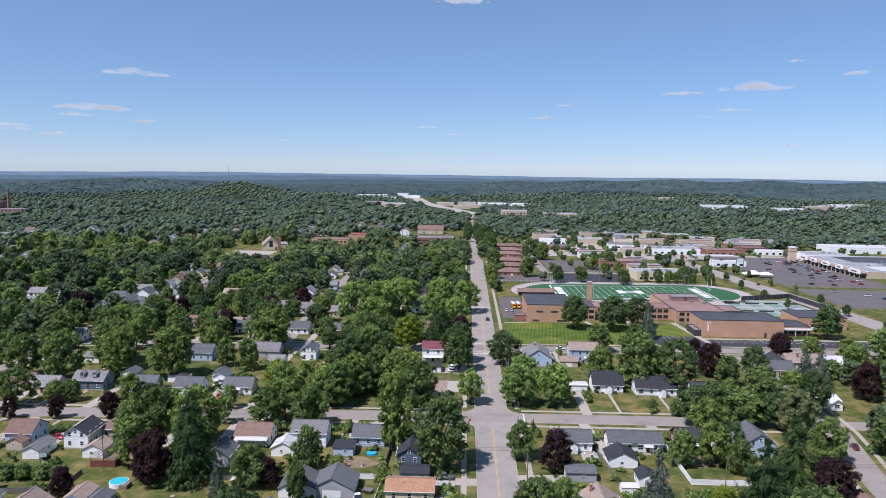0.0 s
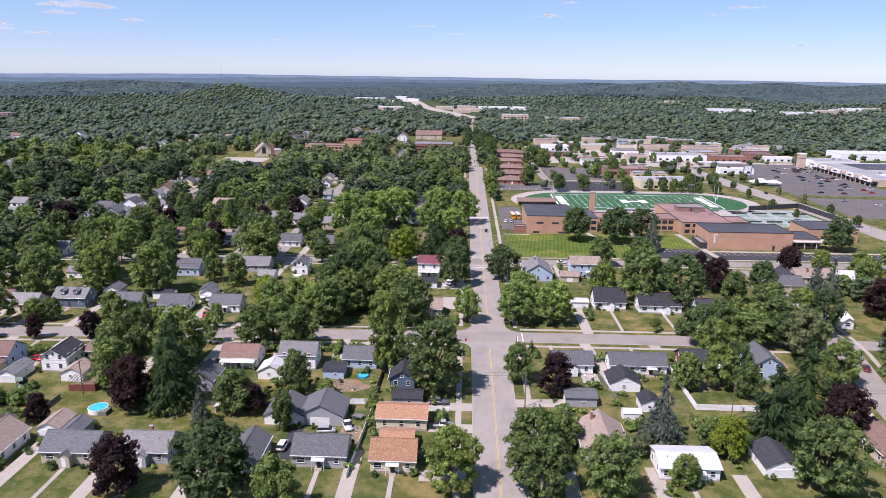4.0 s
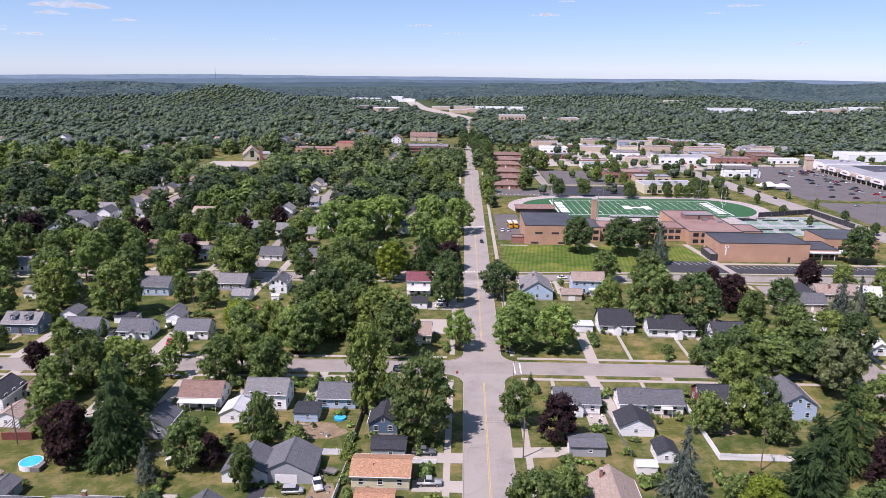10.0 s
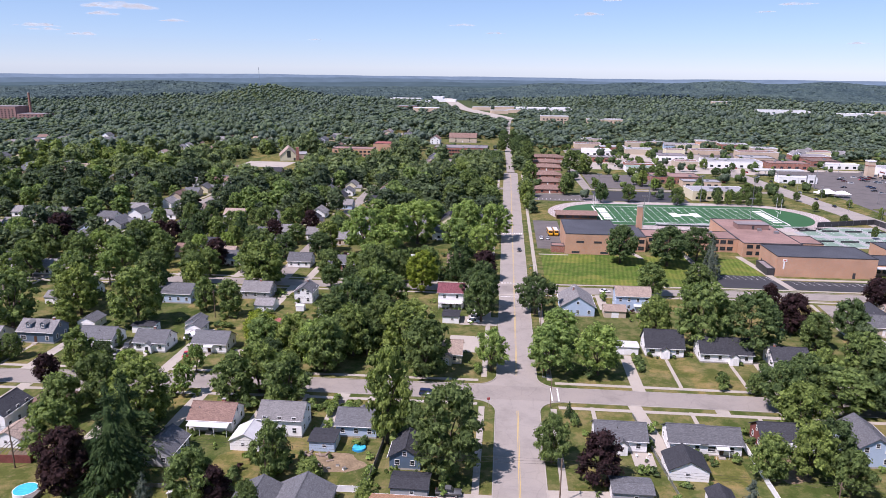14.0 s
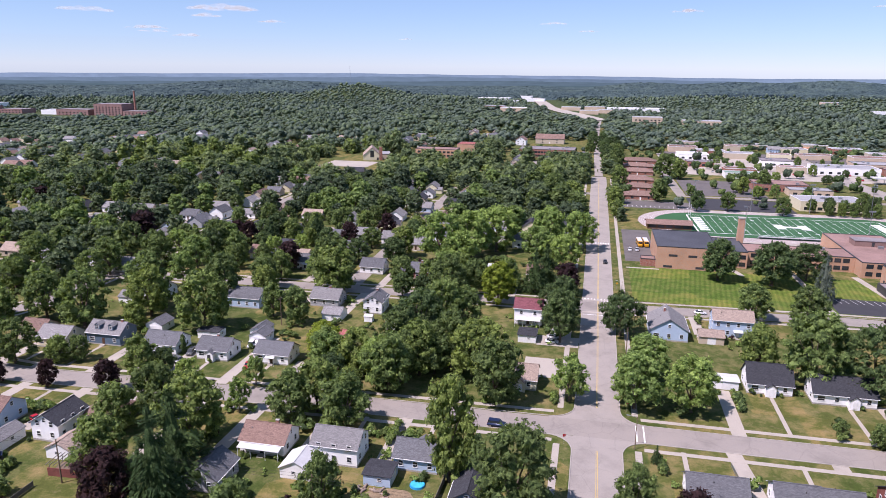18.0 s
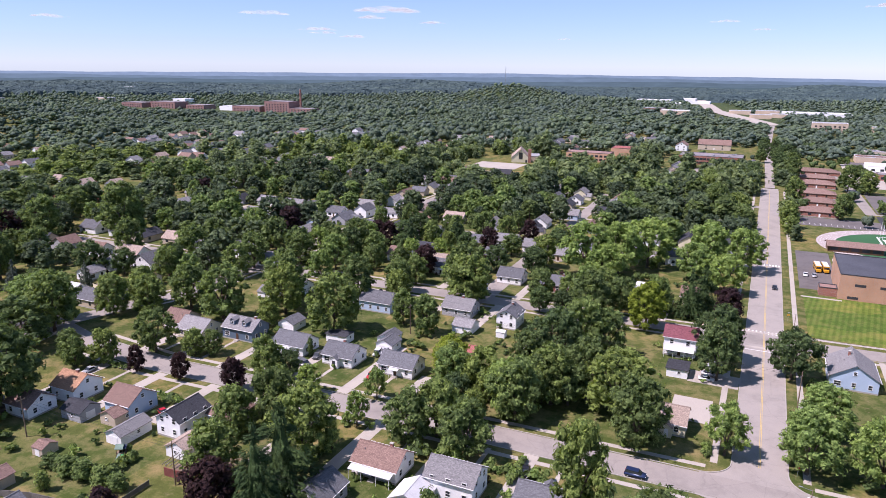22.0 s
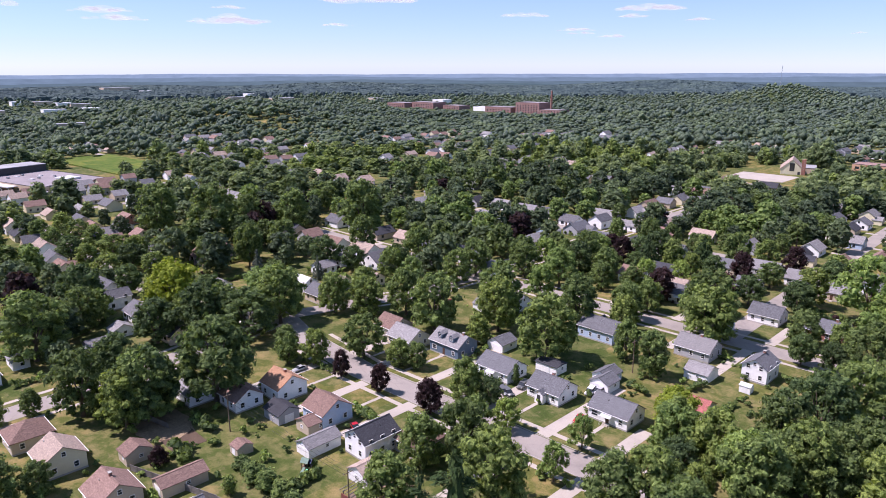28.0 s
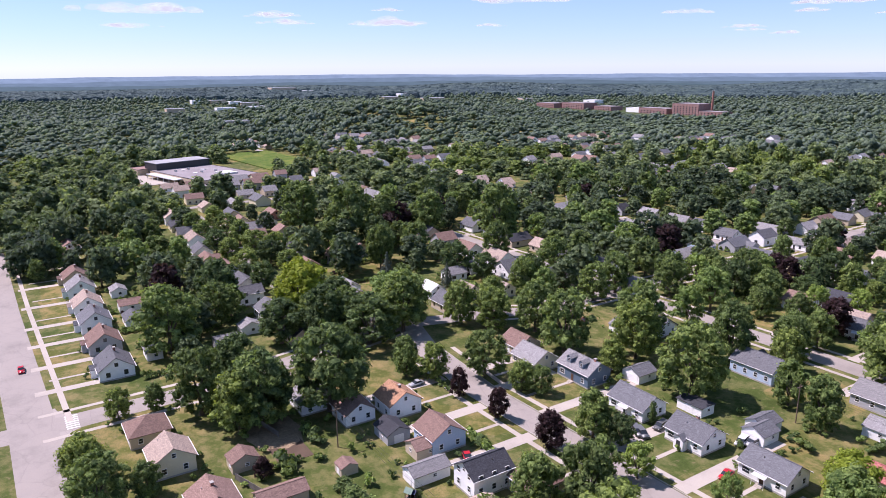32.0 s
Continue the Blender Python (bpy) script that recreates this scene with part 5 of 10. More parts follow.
def woods(name, seed, r0, r1, spacing, templates, size, label, mats, keep=1.0, squat=1.0, thin=1.0):
    """Trees on a jittered grid between two radii, joined into one sheet of woods."""
    rng = np.random.default_rng(seed)
    n = int(2 * r1 / spacing)
    gx, gy = np.meshgrid(np.linspace(-r1, r1, n), np.linspace(-r1, r1, n))
    x = (gx + rng.uniform(-0.45, 0.45, gx.shape) * spacing).ravel() - 10
    y = (gy + rng.uniform(-0.45, 0.45, gy.shape) * spacing).ravel() - 160
    r, a = np.hypot(x + 10, y + 160), np.degrees(np.arctan2(x + 10, y + 160))
    patch = np.sin(x * 0.019 + 1.7 * np.sin(y * 0.013)) * np.sin(y * 0.023 + 1.3 * np.sin(x * 0.017))
    ok = (r > r0) & (r < r1) & (a > -98) & (a < 42) & ~open_land(x, y) & (rng.random(len(x)) < np.where(patch > 0.62, keep * thin, keep))
    for hx, hy, _ in SCATTERED:
        ok &= ~((np.abs(x - hx) < 8.5) & (y - hy > -9) & (y - hy < 8))
    for lane in LANES:
        for (ax, ay), (bx, by) in zip(lane, lane[1:]):
            k = np.clip(((x - ax) * (bx - ax) + (y - ay) * (by - ay)) / ((bx - ax) ** 2 + (by - ay) ** 2), 0, 1)
            ok &= np.hypot(x - ax - k * (bx - ax), y - ay - k * (by - ay)) > 7.5
    x, y = x[ok], y[ok]
    z = terrain(x, y)
    vs, fs, mi, n0 = [], [], [], 0
    w = size[0] + (size[1] - size[0]) * rng.random(len(x)) ** 1.5
    h = w * rng.uniform(0.7, 1.35, len(x)) * squat * (1 + 0.35 * np.sin(x * 0.006 + 1.1 * np.sin(y * 0.005)) * np.sin(y * 0.0075))
    pick = rng.integers(len(templates), size=len(x))
    turn = rng.uniform(0, math.tau, len(x))
    big = np.sin(x * 0.011 + 2 + np.sin(y * 0.017)) * np.sin(y * 0.009 + np.sin(x * 0.013))
    shade = np.clip((rng.random(len(x)) * 0.6 + 0.2 + 0.36 * big) * len(mats), 0, len(mats) - 1).astype(int)
    for i in range(len(x)):
        tv, tf, *solid = templates[pick[i]]
        c, s = math.cos(turn[i]), math.sin(turn[i])
        p = np.empty_like(tv)
        p[:, 0] = (tv[:, 0] * c - tv[:, 1] * s) * w[i] + x[i]
        p[:, 1] = (tv[:, 0] * s + tv[:, 1] * c) * w[i] + y[i]
        p[:, 2] = tv[:, 2] * h[i] + z[i] - 0.5
        vs.append(p)
        fs.append(tf + n0)
        mi.append(np.where(np.arange(len(tf)) < (solid[0] if solid else len(tf)), shade[i], shade[i] + len(mats)))
        n0 += len(tv)
    V, Fc, M = np.concatenate(vs), np.concatenate(fs), np.concatenate(mi)
    me = bpy.data.meshes.new(name)
    me.vertices.add(len(V))
    me.vertices.foreach_set("co", V.astype(np.float32).ravel())
    me.loops.add(Fc.size)
    me.loops.foreach_set("vertex_index", Fc.astype(np.int32).ravel())
    me.polygons.add(len(Fc))
    me.polygons.foreach_set("loop_start", np.arange(0, Fc.size, 3, dtype=np.int32))
    me.polygons.foreach_set("material_index", M.astype(np.int32))
    for m in mats + [SPRAY.get(m.name, m) for m in mats]:
        me.materials.append(m)
    me.update(calc_edges=True)
    return tagged(new(name, me), label, "woods", kind="stuff")


SCATTERED, LANES = [], []
_r = random.Random(5)
for _k in range(400):                                    # short streets with a row of houses on each side
    _a, _d = radians(_r.uniform(-70, 2)), 400 + 520 * _r.random() ** 1.25
    _x, _y = -10 + _d * math.sin(_a), -160 + _d * math.cos(_a)
    _t = radians(_r.choice((0, 90, 90)) + _r.uniform(-6, 6))
    _n = _r.randint(4, 8)
    _u = (math.cos(_t), math.sin(_t))
    _p = [(_x + _u[0] * (j - _n / 2) * 17, _y + _u[1] * (j - _n / 2) * 17) for j in range(_n + 1)]
    if open_land(np.array([p[0] for p in _p]), np.array([p[1] for p in _p])).any() or any(math.dist(p, q) < 40 for p in _p for lane in LANES for q in lane):
        continue
    if len(SCATTERED) > 175:
        break
    LANES.append(_p)
    for _j in range(_n):
        for _s in (-1, 1):
            if _r.random() < 0.72:
                SCATTERED.append((_p[_j][0] + _u[0] * 8.5 - _u[1] * 15 * _s, _p[_j][1] + _u[1] * 8.5 + _u[0] * 15 * _s, math.degrees(_t)))
# From near to far the mixes grow bluer, painting haze by distance.
WOOD_MIX = [LEAF_HAZED_DARK, LEAF_HAZED, LEAF_HAZED_DARK, LEAF_HAZED, LEAF_MID]
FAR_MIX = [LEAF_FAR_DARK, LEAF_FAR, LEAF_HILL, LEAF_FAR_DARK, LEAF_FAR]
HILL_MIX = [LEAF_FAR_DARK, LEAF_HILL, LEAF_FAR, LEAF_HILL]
woods("woods", 11, 405, 760, 11.0, [crown_pattern("bush", 200 + s, 250, 0.095) for s in range(7)], (8, 19), "suburban trees thick between far houses", WOOD_MIX, 0.9, 0.85, 0.5)
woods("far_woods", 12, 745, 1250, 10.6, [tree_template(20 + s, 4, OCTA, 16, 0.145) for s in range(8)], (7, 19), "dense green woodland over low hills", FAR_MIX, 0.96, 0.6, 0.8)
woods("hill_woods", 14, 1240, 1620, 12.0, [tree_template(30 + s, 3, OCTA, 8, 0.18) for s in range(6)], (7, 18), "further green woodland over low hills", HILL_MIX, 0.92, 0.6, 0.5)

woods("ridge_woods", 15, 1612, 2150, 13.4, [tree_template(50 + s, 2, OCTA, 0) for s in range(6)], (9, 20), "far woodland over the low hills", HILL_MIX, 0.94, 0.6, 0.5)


def canopy(name, r0, r1, seed, mat, label):
    """The closed roof of distant woods: one uneven sheet of crowns with clearings."""
    rng = np.random.default_rng(seed)
    radii = np.geomspace(r0, r1, 145)
    n = 620
    a = np.radians(np.linspace(-100, 44, n))
    R = radii[:, None] + rng.uniform(-4, 4, (len(radii), n))
    A = a[None, :] + rng.uniform(-0.0012, 0.0012, R.shape)
    X, Y = -10 + R * np.sin(A), -160 + R * np.cos(A)
    swell = 0.5 + 0.5 * np.sin(X * 0.006 + 1.1 * np.sin(Y * 0.005)) * np.sin(Y * 0.0075 + 0.7 * np.sin(X * 0.004))
    bare = np.sin(X * 0.009 + 2 * np.sin(Y * 0.0043)) * np.sin(Y * 0.012 + X * 0.003) > 0.86
    Z = terrain(X, Y) + np.where(bare | open_land(X, Y), 0.6, 3.5 + 5 * swell + rng.random(R.shape) ** 0.7 * 8.5)
    Z[0], Z[-1] = -20, -30
    v = np.stack((X, Y, Z), -1).reshape(-1, 3)
    i, j = np.meshgrid(np.arange(len(radii) - 1), np.arange(n - 1), indexing="ij")
    k = (i * n + j).ravel()
    f = np.stack((k, k + n, k + n + 1, k + 1), -1)[:, ::-1]
    return tagged(new(name, raw(name, v, f[:, ::-1], mat)), label, "woods", kind="stuff")


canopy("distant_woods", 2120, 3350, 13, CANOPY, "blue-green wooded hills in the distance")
for _p in LANES:
    far_strip("road", _p, 7.0, 0.12, SIDE_ASPHALT, "short street among far houses and trees", "road")


def ridges():
    """The furthest hills as a plain backdrop, painted paler and bluer ring by ring for haze."""
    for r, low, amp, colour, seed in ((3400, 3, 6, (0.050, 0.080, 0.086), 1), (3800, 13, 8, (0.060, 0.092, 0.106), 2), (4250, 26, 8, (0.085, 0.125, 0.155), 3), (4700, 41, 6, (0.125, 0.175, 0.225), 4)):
        m, nt, b = material("hazed_far_hills", 1.0, 0, 0.0)
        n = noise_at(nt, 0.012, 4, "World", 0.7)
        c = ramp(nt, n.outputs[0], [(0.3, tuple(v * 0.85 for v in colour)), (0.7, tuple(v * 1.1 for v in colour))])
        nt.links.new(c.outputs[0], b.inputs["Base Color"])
        k = 400
        v, f = [], []
        for i in range(k):
            a = radians(-110 + 170 * i / (k - 1))
            h = low + amp * (0.55 * math.sin(a * 7 + seed) + 0.3 * math.sin(a * 17 + 2 * seed) + 0.15 * math.sin(a * 61 + seed)) + 0.7 * noise.noise((i * 0.9, seed, 0))
            for rr, z in ((r - 260, -12), (r, h), (r + 120, -12)):
                v.append((rr * math.sin(a), rr * math.cos(a), z))
        for i in range(k - 1):
            for j in (0, 1):
                f.append([3 * i + j, 3 * i + j + 1, 3 * i + j + 4, 3 * i + j + 3][::-1])
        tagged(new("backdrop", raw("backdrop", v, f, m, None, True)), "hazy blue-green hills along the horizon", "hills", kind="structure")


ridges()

# ---- the school and its grounds ----
def flat_building(name, x0, x1, y0, y1, h, wall, roof, label, category="building", turn=0.0, parapet=0.35, cap=None, windows=0, rows=1, faces=("-y",), group="", units=0):
    """A flat-roofed building with parapet, windows in rows, and units on its roof."""
    cx, cy = (x0 + x1) / 2, (y0 + y1) / 2
    a, b = (x1 - x0) / 2, (y1 - y0) / 2
    o = thing(name, flat_at(cx, cy, float(terrain(cx, cy)), turn), label, category, group)
    part("wall", box(-a, a, -b, b, -1.5, h), wall, o)
    part("roof", box(-a + 0.25, a - 0.25, -b + 0.25, b - 0.25, h + 0.003, h + 0.06), roof, o)
    bm = bmesh.new()
    for q in ((-a - 0.06, a + 0.06, -b - 0.06, -b + 0.22), (-a - 0.06, a + 0.06, b - 0.22, b + 0.06), (-a - 0.06, -a + 0.22, -b + 0.22, b - 0.22), (a - 0.22, a + 0.06, -b + 0.22, b - 0.22)):
        add_box(bm, *q, h + 0.002, h + parapet)
    part("parapet", bm, cap or DARK_TRIM, o)
    for face in faces if windows else ():
        span, off = (a, b) if face in ("-y", "+y") else (b, a)
        for r in range(rows):
            z = 1.9 + r * 3.4
            for k in range(windows):
                u = ((k + 0.5) / windows * 2 - 1) * span * 0.92
                px, py = {"-y": (u, -off), "+y": (-u, off), "-x": (-off, -u), "+x": (off, u)}[face]
                window_parts(o, px, py, z, min(2.6, span * 1.5 / windows), 1.7, face, DARK_TRIM)
    rr = random.Random(int(abs(x0) + abs(y0)))
    for k in range(units):
        ux, uy = rr.uniform(-a * 0.75, a * 0.75), rr.uniform(-b * 0.6, b * 0.6)
        part("roof_unit", box(ux - 1.1, ux + 1.1, uy - 0.8, uy + 0.8, h + 0.063, h + 1.3, 0.05), STEEL, o, "grey metal ventilation unit")
    return o


gym_west = flat_building("school_hall", 25.5, 52, 155, 190, 10, BRICK, BLACK_MEMBRANE, "orange brick school hall with a black flat roof", "school", units=0)
for _u, _z in ((-6, 6.2), (2.5, 6.2), (-8, 1.0), (6, 1.0)):
    part("vent_panel", box(_u - 1.9, _u + 1.9, -17.56, -17.48, _z - 0.5, _z + 0.5), DARK_TRIM, gym_west, "dark louvred panel in the brick")
flat_building("school_annex", 19, 25.4, 157, 163, 3.2, RED_BRICK, GRAVEL_ROOF, "low brick annex beside the school hall", "school")
flat_building("school_wing", 52.1, 66, 163, 190, 7.5, BRICK, BLACK_MEMBRANE, "brick school wing with a dark roof", "school", windows=4, rows=2)
flat_building("school_wing", 66.1, 112, 168, 184, 6.8, BRICK, GRAVEL_ROOF, "two-storey brick classroom wing with brown gravel roof", "school", windows=12, rows=2, units=2)
flat_building("school_wing", 112.1, 140, 160, 218, 6.8, BRICK, GRAVEL_ROOF, "long brick classroom wing with brown gravel roof", "school", windows=6, rows=2, units=3)
flat_building("school_wing", 140.1, 152, 165, 182, 6.2, BRICK, GRAVEL_ROOF, "low brick link under a brown gravel roof", "school")
penthouse = thing("roof_penthouse", flat_at(127, 196, 6.86), "brown plant room on the school roof", "plant room")
part("wall", box(-8, 8, -4, 4, 0.003, 2.6), GRAVEL_ROOF, penthouse)
part("roof", box(-8.2, 8.2, -4.2, 4.2, 2.603, 2.8), PURPLE_MEMBRANE, penthouse)
part("door", box(-0.6, 0.6, -4.06, -3.98, 0.1, 2.1), DARK_TRIM, penthouse)
gym_east = flat_building("gymnasium", 116, 158.5, 127, 149, 9, BRICK, BLACK_MEMBRANE, "long orange brick gymnasium with a black flat roof", "school")
part("side_door", box(11.4, 12.6, -11.07, -10.98, 0, 2.6), DARK_TRIM, gym_east, "dark service door")
for _k in range(7):
    window_parts(gym_east, -21.25, -8.5 + _k * 2.6, 2.2, 1.3, 2.2, "-x", DARK_TRIM)
part("sign_bar", box(-18.5, -17.9, -11.12, -11.0, 3.4, 6.9), TRIM, gym_east, "white upright sign shape")
part("sign_plate", box(-18.9, -17.0, -11.16, -11.0, 6.9, 7.9), TRIM, gym_east, "white sign plate")
part("sign_mark", box(-18.4, -17.5, -11.2, -11.0, 7.15, 7.65), CAR_PAINTS["red"], gym_east, "red mark")
entry = flat_building("school_entrance", 160, 176, 134, 152, 4.6, BRICK, BLACK_MEMBRANE, "low brick school entrance with a white canopy", "school", windows=4)
part("canopy", box(-8.2, 12, -12.2, -5.5, 3.5, 3.95), WHITE_ROOF, entry, "white flat entrance canopy")
for _u in (-7.5, -1, 5, 11.5):
    part("column", tube((_u, -11.6, 0), (_u, -11.6, 3.5), 0.16, 0.16, 10), TRIM, entry)
flat_building("school_wing", 177, 204, 150, 172, 6.4, BRICK, BLACK_MEMBRANE, "brick school wing with a dark flat roof", "school", windows=5, rows=1)
flat_building("porch_wing", 112.5, 115.9, 128, 142, 3.0, DARK_TRIM, PURPLE_MEMBRANE, "dark low porch along the gymnasium", "porch")

stack = thing("chimney_stack", flat_at(66.5, 187, 0), "tall square brick boiler chimney", "chimney")
part("shaft", prism([(-1.5, 0), (1.5, 0), (1.25, 18.5), (-1.25, 18.5)], "y", -1.4, 1.4), BRICK, stack)
part("cap", box(-1.45, 1.45, -1.6, 1.6, 18.503, 19.1), CONCRETE_WALL, stack)

slab("lawn", 13.5, 111, 104.6, 154.5, -0.05, 0.03, MOWN, "striped mown school lawn", "lawn")
slab("school_yard", 12.5, 27, 164, 232, -0.05, 0.035, LOT, "worn asphalt school yard", "yard")
slab("school_yard", 28, 210, 191.5, 222, -0.05, 0.028, CONCRETE, "pale concrete apron behind the school", "yard")
slab("parking_lot", 88, 114, 107, 126, -0.05, 0.05, BLACKTOP, "black asphalt school parking lot", "parking lot")
slab("parking_lot", 114.2, 215, 107, 120, -0.05, 0.05, BLACKTOP, "long black asphalt school parking lot", "parking lot")
for _k in range(9):
    strip("parking_line", [(90 + _k * 2.8, 120), (88.6 + _k * 2.8, 125.4)], 0.16, 0.056, WHITE_LINE, "white painted bay line", "road marking")
for _k in range(26):
    strip("parking_line", [(121 + _k * 3.4, 114.5), (119.4 + _k * 3.4, 119.4)], 0.16, 0.056, WHITE_LINE, "white painted bay line", "road marking")
strip("school_walk", [(86, 107), (84, 168)], 2.6, 0.05, CONCRETE, "concrete walk across the school lawn", "path")
strip("school_walk", [(116, 107), (110, 160)], 3.2, 0.054, CONCRETE, "concrete walk to the school door", "path")
strip("school_walk", [(62, 150), (58, 164)], 2.6, 0.05, CONCRETE, "concrete walk to the school door", "path")
strip("school_walk", [(12.6, 152.5), (27, 152.5)], 1.6, 0.05, CONCRETE, "narrow concrete walk beside the lawn", "path")
strip("school_walk", [(116, 122.4), (214, 123.2)], 2.6, 0.056, CONCRETE, "concrete walk before the gymnasium", "path")

# the running track and football field
FIELD = (109.0, 261.0, 1.5)


def stadium(half, r, n=24):
    pts = [(half + r * math.cos(radians(-90 + 180 * k / n)), r * math.sin(radians(-90 + 180 * k / n))) for k in range(n + 1)]
    return pts + [(-half + r * math.cos(radians(90 + 180 * k / n)), r * math.sin(radians(90 + 180 * k / n))) for k in range(n + 1)]


def stadium_ring(half, r0, r1, z):
    bm = bmesh.new()
    a, b = [bm.verts.new((x, y, z)) for x, y in stadium(half, r0)], [bm.verts.new((x, y, z)) for x, y in stadium(half, r1)]
    for i in range(len(a)):
        j = (i + 1) % len(a)
        bm.faces.new((a[i], b[i], b[j], a[j]))
    return bm


field = thing("football_field", flat_at(FIELD[0], FIELD[1], 0, FIELD[2]), "green turf football field with white lines inside a track", "sports field")
bm = bmesh.new()
bm.faces.new([bm.verts.new((x, y, 0.04)) for x, y in stadium(44, 33)])
part("turf", bm, TURF, field, "artificial green turf")
part("track", stadium_ring(44, 33, 42, 0.05), TRACK, field, "grey rubber running track")
for _k in range(7):
    part("lane_line", stadium_ring(44, 33.6 + _k * 1.25, 33.68 + _k * 1.25, 0.056), WHITE_LINE, field)


def mark(name, x0, x1, y0, y1):
    bm = bmesh.new()
    bm.faces.new([bm.verts.new(p) for p in ((x0, y0, 0.05), (x1, y0, 0.05), (x1, y1, 0.05), (x0, y1, 0.05))])
    return part(name, bm, WHITE_LINE, field)


for _k in range(21):
    _x = -45.72 + 4.572 * _k
    mark("yard_line", _x - 0.1, _x + 0.1, -24.4, 24.4)
for _s in (-1, 1):
    mark("sideline", -54.86, 54.86, _s * 24.7 - 0.3, _s * 24.7 + 0.3)
    mark("end_line", _s * 54.9 - 0.4, _s * 54.9 + 0.4, -24.4, 24.4)
    for _k in range(7):                               # block lettering as plain bars
        mark("letter_bar", _s * 50.3 - 2.7, _s * 50.3 + 2.7, -18.4 + _k * 5.4, -14.2 + _k * 5.4)
    for _k in range(9):
        for _y in (_s * 15,):
            mark("number_bar", -36.6 + 9.144 * _k - 1.0, -36.6 + 9.144 * _k + 1.0, _y - 0.5, _y + 0.5)
    for _k in range(40):
        if _k % 2:
            mark("hash_mark", -45 + 2.25 * _k - 0.1, -45 + 2.25 * _k + 0.1, _s * 6.1 - 0.5, _s * 6.1 + 0.5)
for _q in ((-9, -4, -6, 6), (4, 9, -6, 6), (-4, 4, -2, 2)):
    mark("centre_mark", *_q)
for _s in (-1, 1):
    goal = thing("goal_post", flat_at(FIELD[0] + _s * 57, FIELD[1] + _s * 1.5, 0.04, FIELD[2]), "white football goal post", "goal post", "goal posts")
    part("stem", tube((0, 0, 0), (0, 0, 3.0), 0.14, 0.14, 8), TRIM, goal)
    part("crossbar", tube((0, -3.6, 3.0), (0, 3.6, 3.0), 0.1, 0.1, 8), TRIM, goal)
    for _y in (-3.6, 3.6):
        part("upright", tube((0, _y, 3.0), (0, _y, 12), 0.08, 0.08, 8), TRIM, goal)
for _x, _y in ((60, 304), (95, 305), (130, 306), (165, 306), (75, 219), (135, 221)):
    mast = thing("floodlight_mast", flat_at(_x, _y, 0), "tall steel floodlight mast beside the field", "floodlight", "floodlight masts")
    part("pole", tube((0, 0, 0), (0, 0, 19), 0.22, 0.12, 8), STEEL, mast)
    part("lamp_bar", box(-1.6, 1.6, -0.1, 0.1, 18.2, 18.5), STEEL, mast)
    for _k in (-1.3, -0.45, 0.45, 1.3):
        part("lamp_head", box(_k - 0.28, _k + 0.28, -0.35, 0.1, 18.5, 19.0, 0.05), STEEL, mast)
stand = thing("press_stand", flat_at(39, 243, 0, 2), "long brown-roofed pavilion beside the track", "pavilion")
part("wall", box(-12, 12, -5, 5, 0, 3.0), BROWN_TRIM, stand)
part("roof", gable_roof(24, 10, 3.0, 1.5, 0.8, 0.2), BROWN_ROOF, stand)
# Dark slabs on the solid wall stand in for the shade of openings.
for _k in range(5):
    part("opening", box(-11 + _k * 4.6, -7.6 + _k * 4.6, -5.06, -4.98, 0.9, 2.5), DARK_TRIM, stand)
bench = thing("bleachers", flat_at(100, 229.5, 0, 1.5), "white aluminium bleachers beside the field", "bleachers")
for _k in range(5):
    part("tier", box(-16, 16, -0.4 - _k * 0.8, 0.3 - _k * 0.8, 0.3 + _k * 0.3, 0.38 + _k * 0.3), WHITE_ROOF, bench)
for _x in (-15, -5, 5, 15):
    part("frame", prism([(0.2, 0.05), (-3.8, 0.05), (-3.8, 1.5), (0.2, 0.3)], "x", _x - 0.05, _x + 0.05), STEEL, bench)

# tennis courts behind dark netting
slab("court_surface", 160, 212, 185, 236, -0.05, 0.042, COURT_GREY, "grey tennis court surface", "tennis court", 4)
for _i in range(4):
    for _j in range(2):
        _x, _y = 167 + _i * 12.6, 197 + _j * 26
        court = thing("tennis_court", flat_at(_x + _j * 1.2, _y, 0, 4), "green tennis court with white lines and a net", "tennis court", "tennis courts")
        part("surface", box(-5.0, 5.0, -10.6, 10.6, 0.043, 0.05), COURT_GREEN, court)
        for q in ((-4.2, -4.05, -10, 10), (4.05, 4.2, -10, 10), (-4.2, 4.2, -10, -9.85), (-4.2, 4.2, 9.85, 10), (-0.07, 0.07, -5.5, 5.5)):
            part("line", box(*q, 0.051, 0.056), WHITE_LINE, court)
        part("net", box(-4.8, 4.8, -0.04, 0.04, 0.1, 1.0), DARK_TRIM, court)
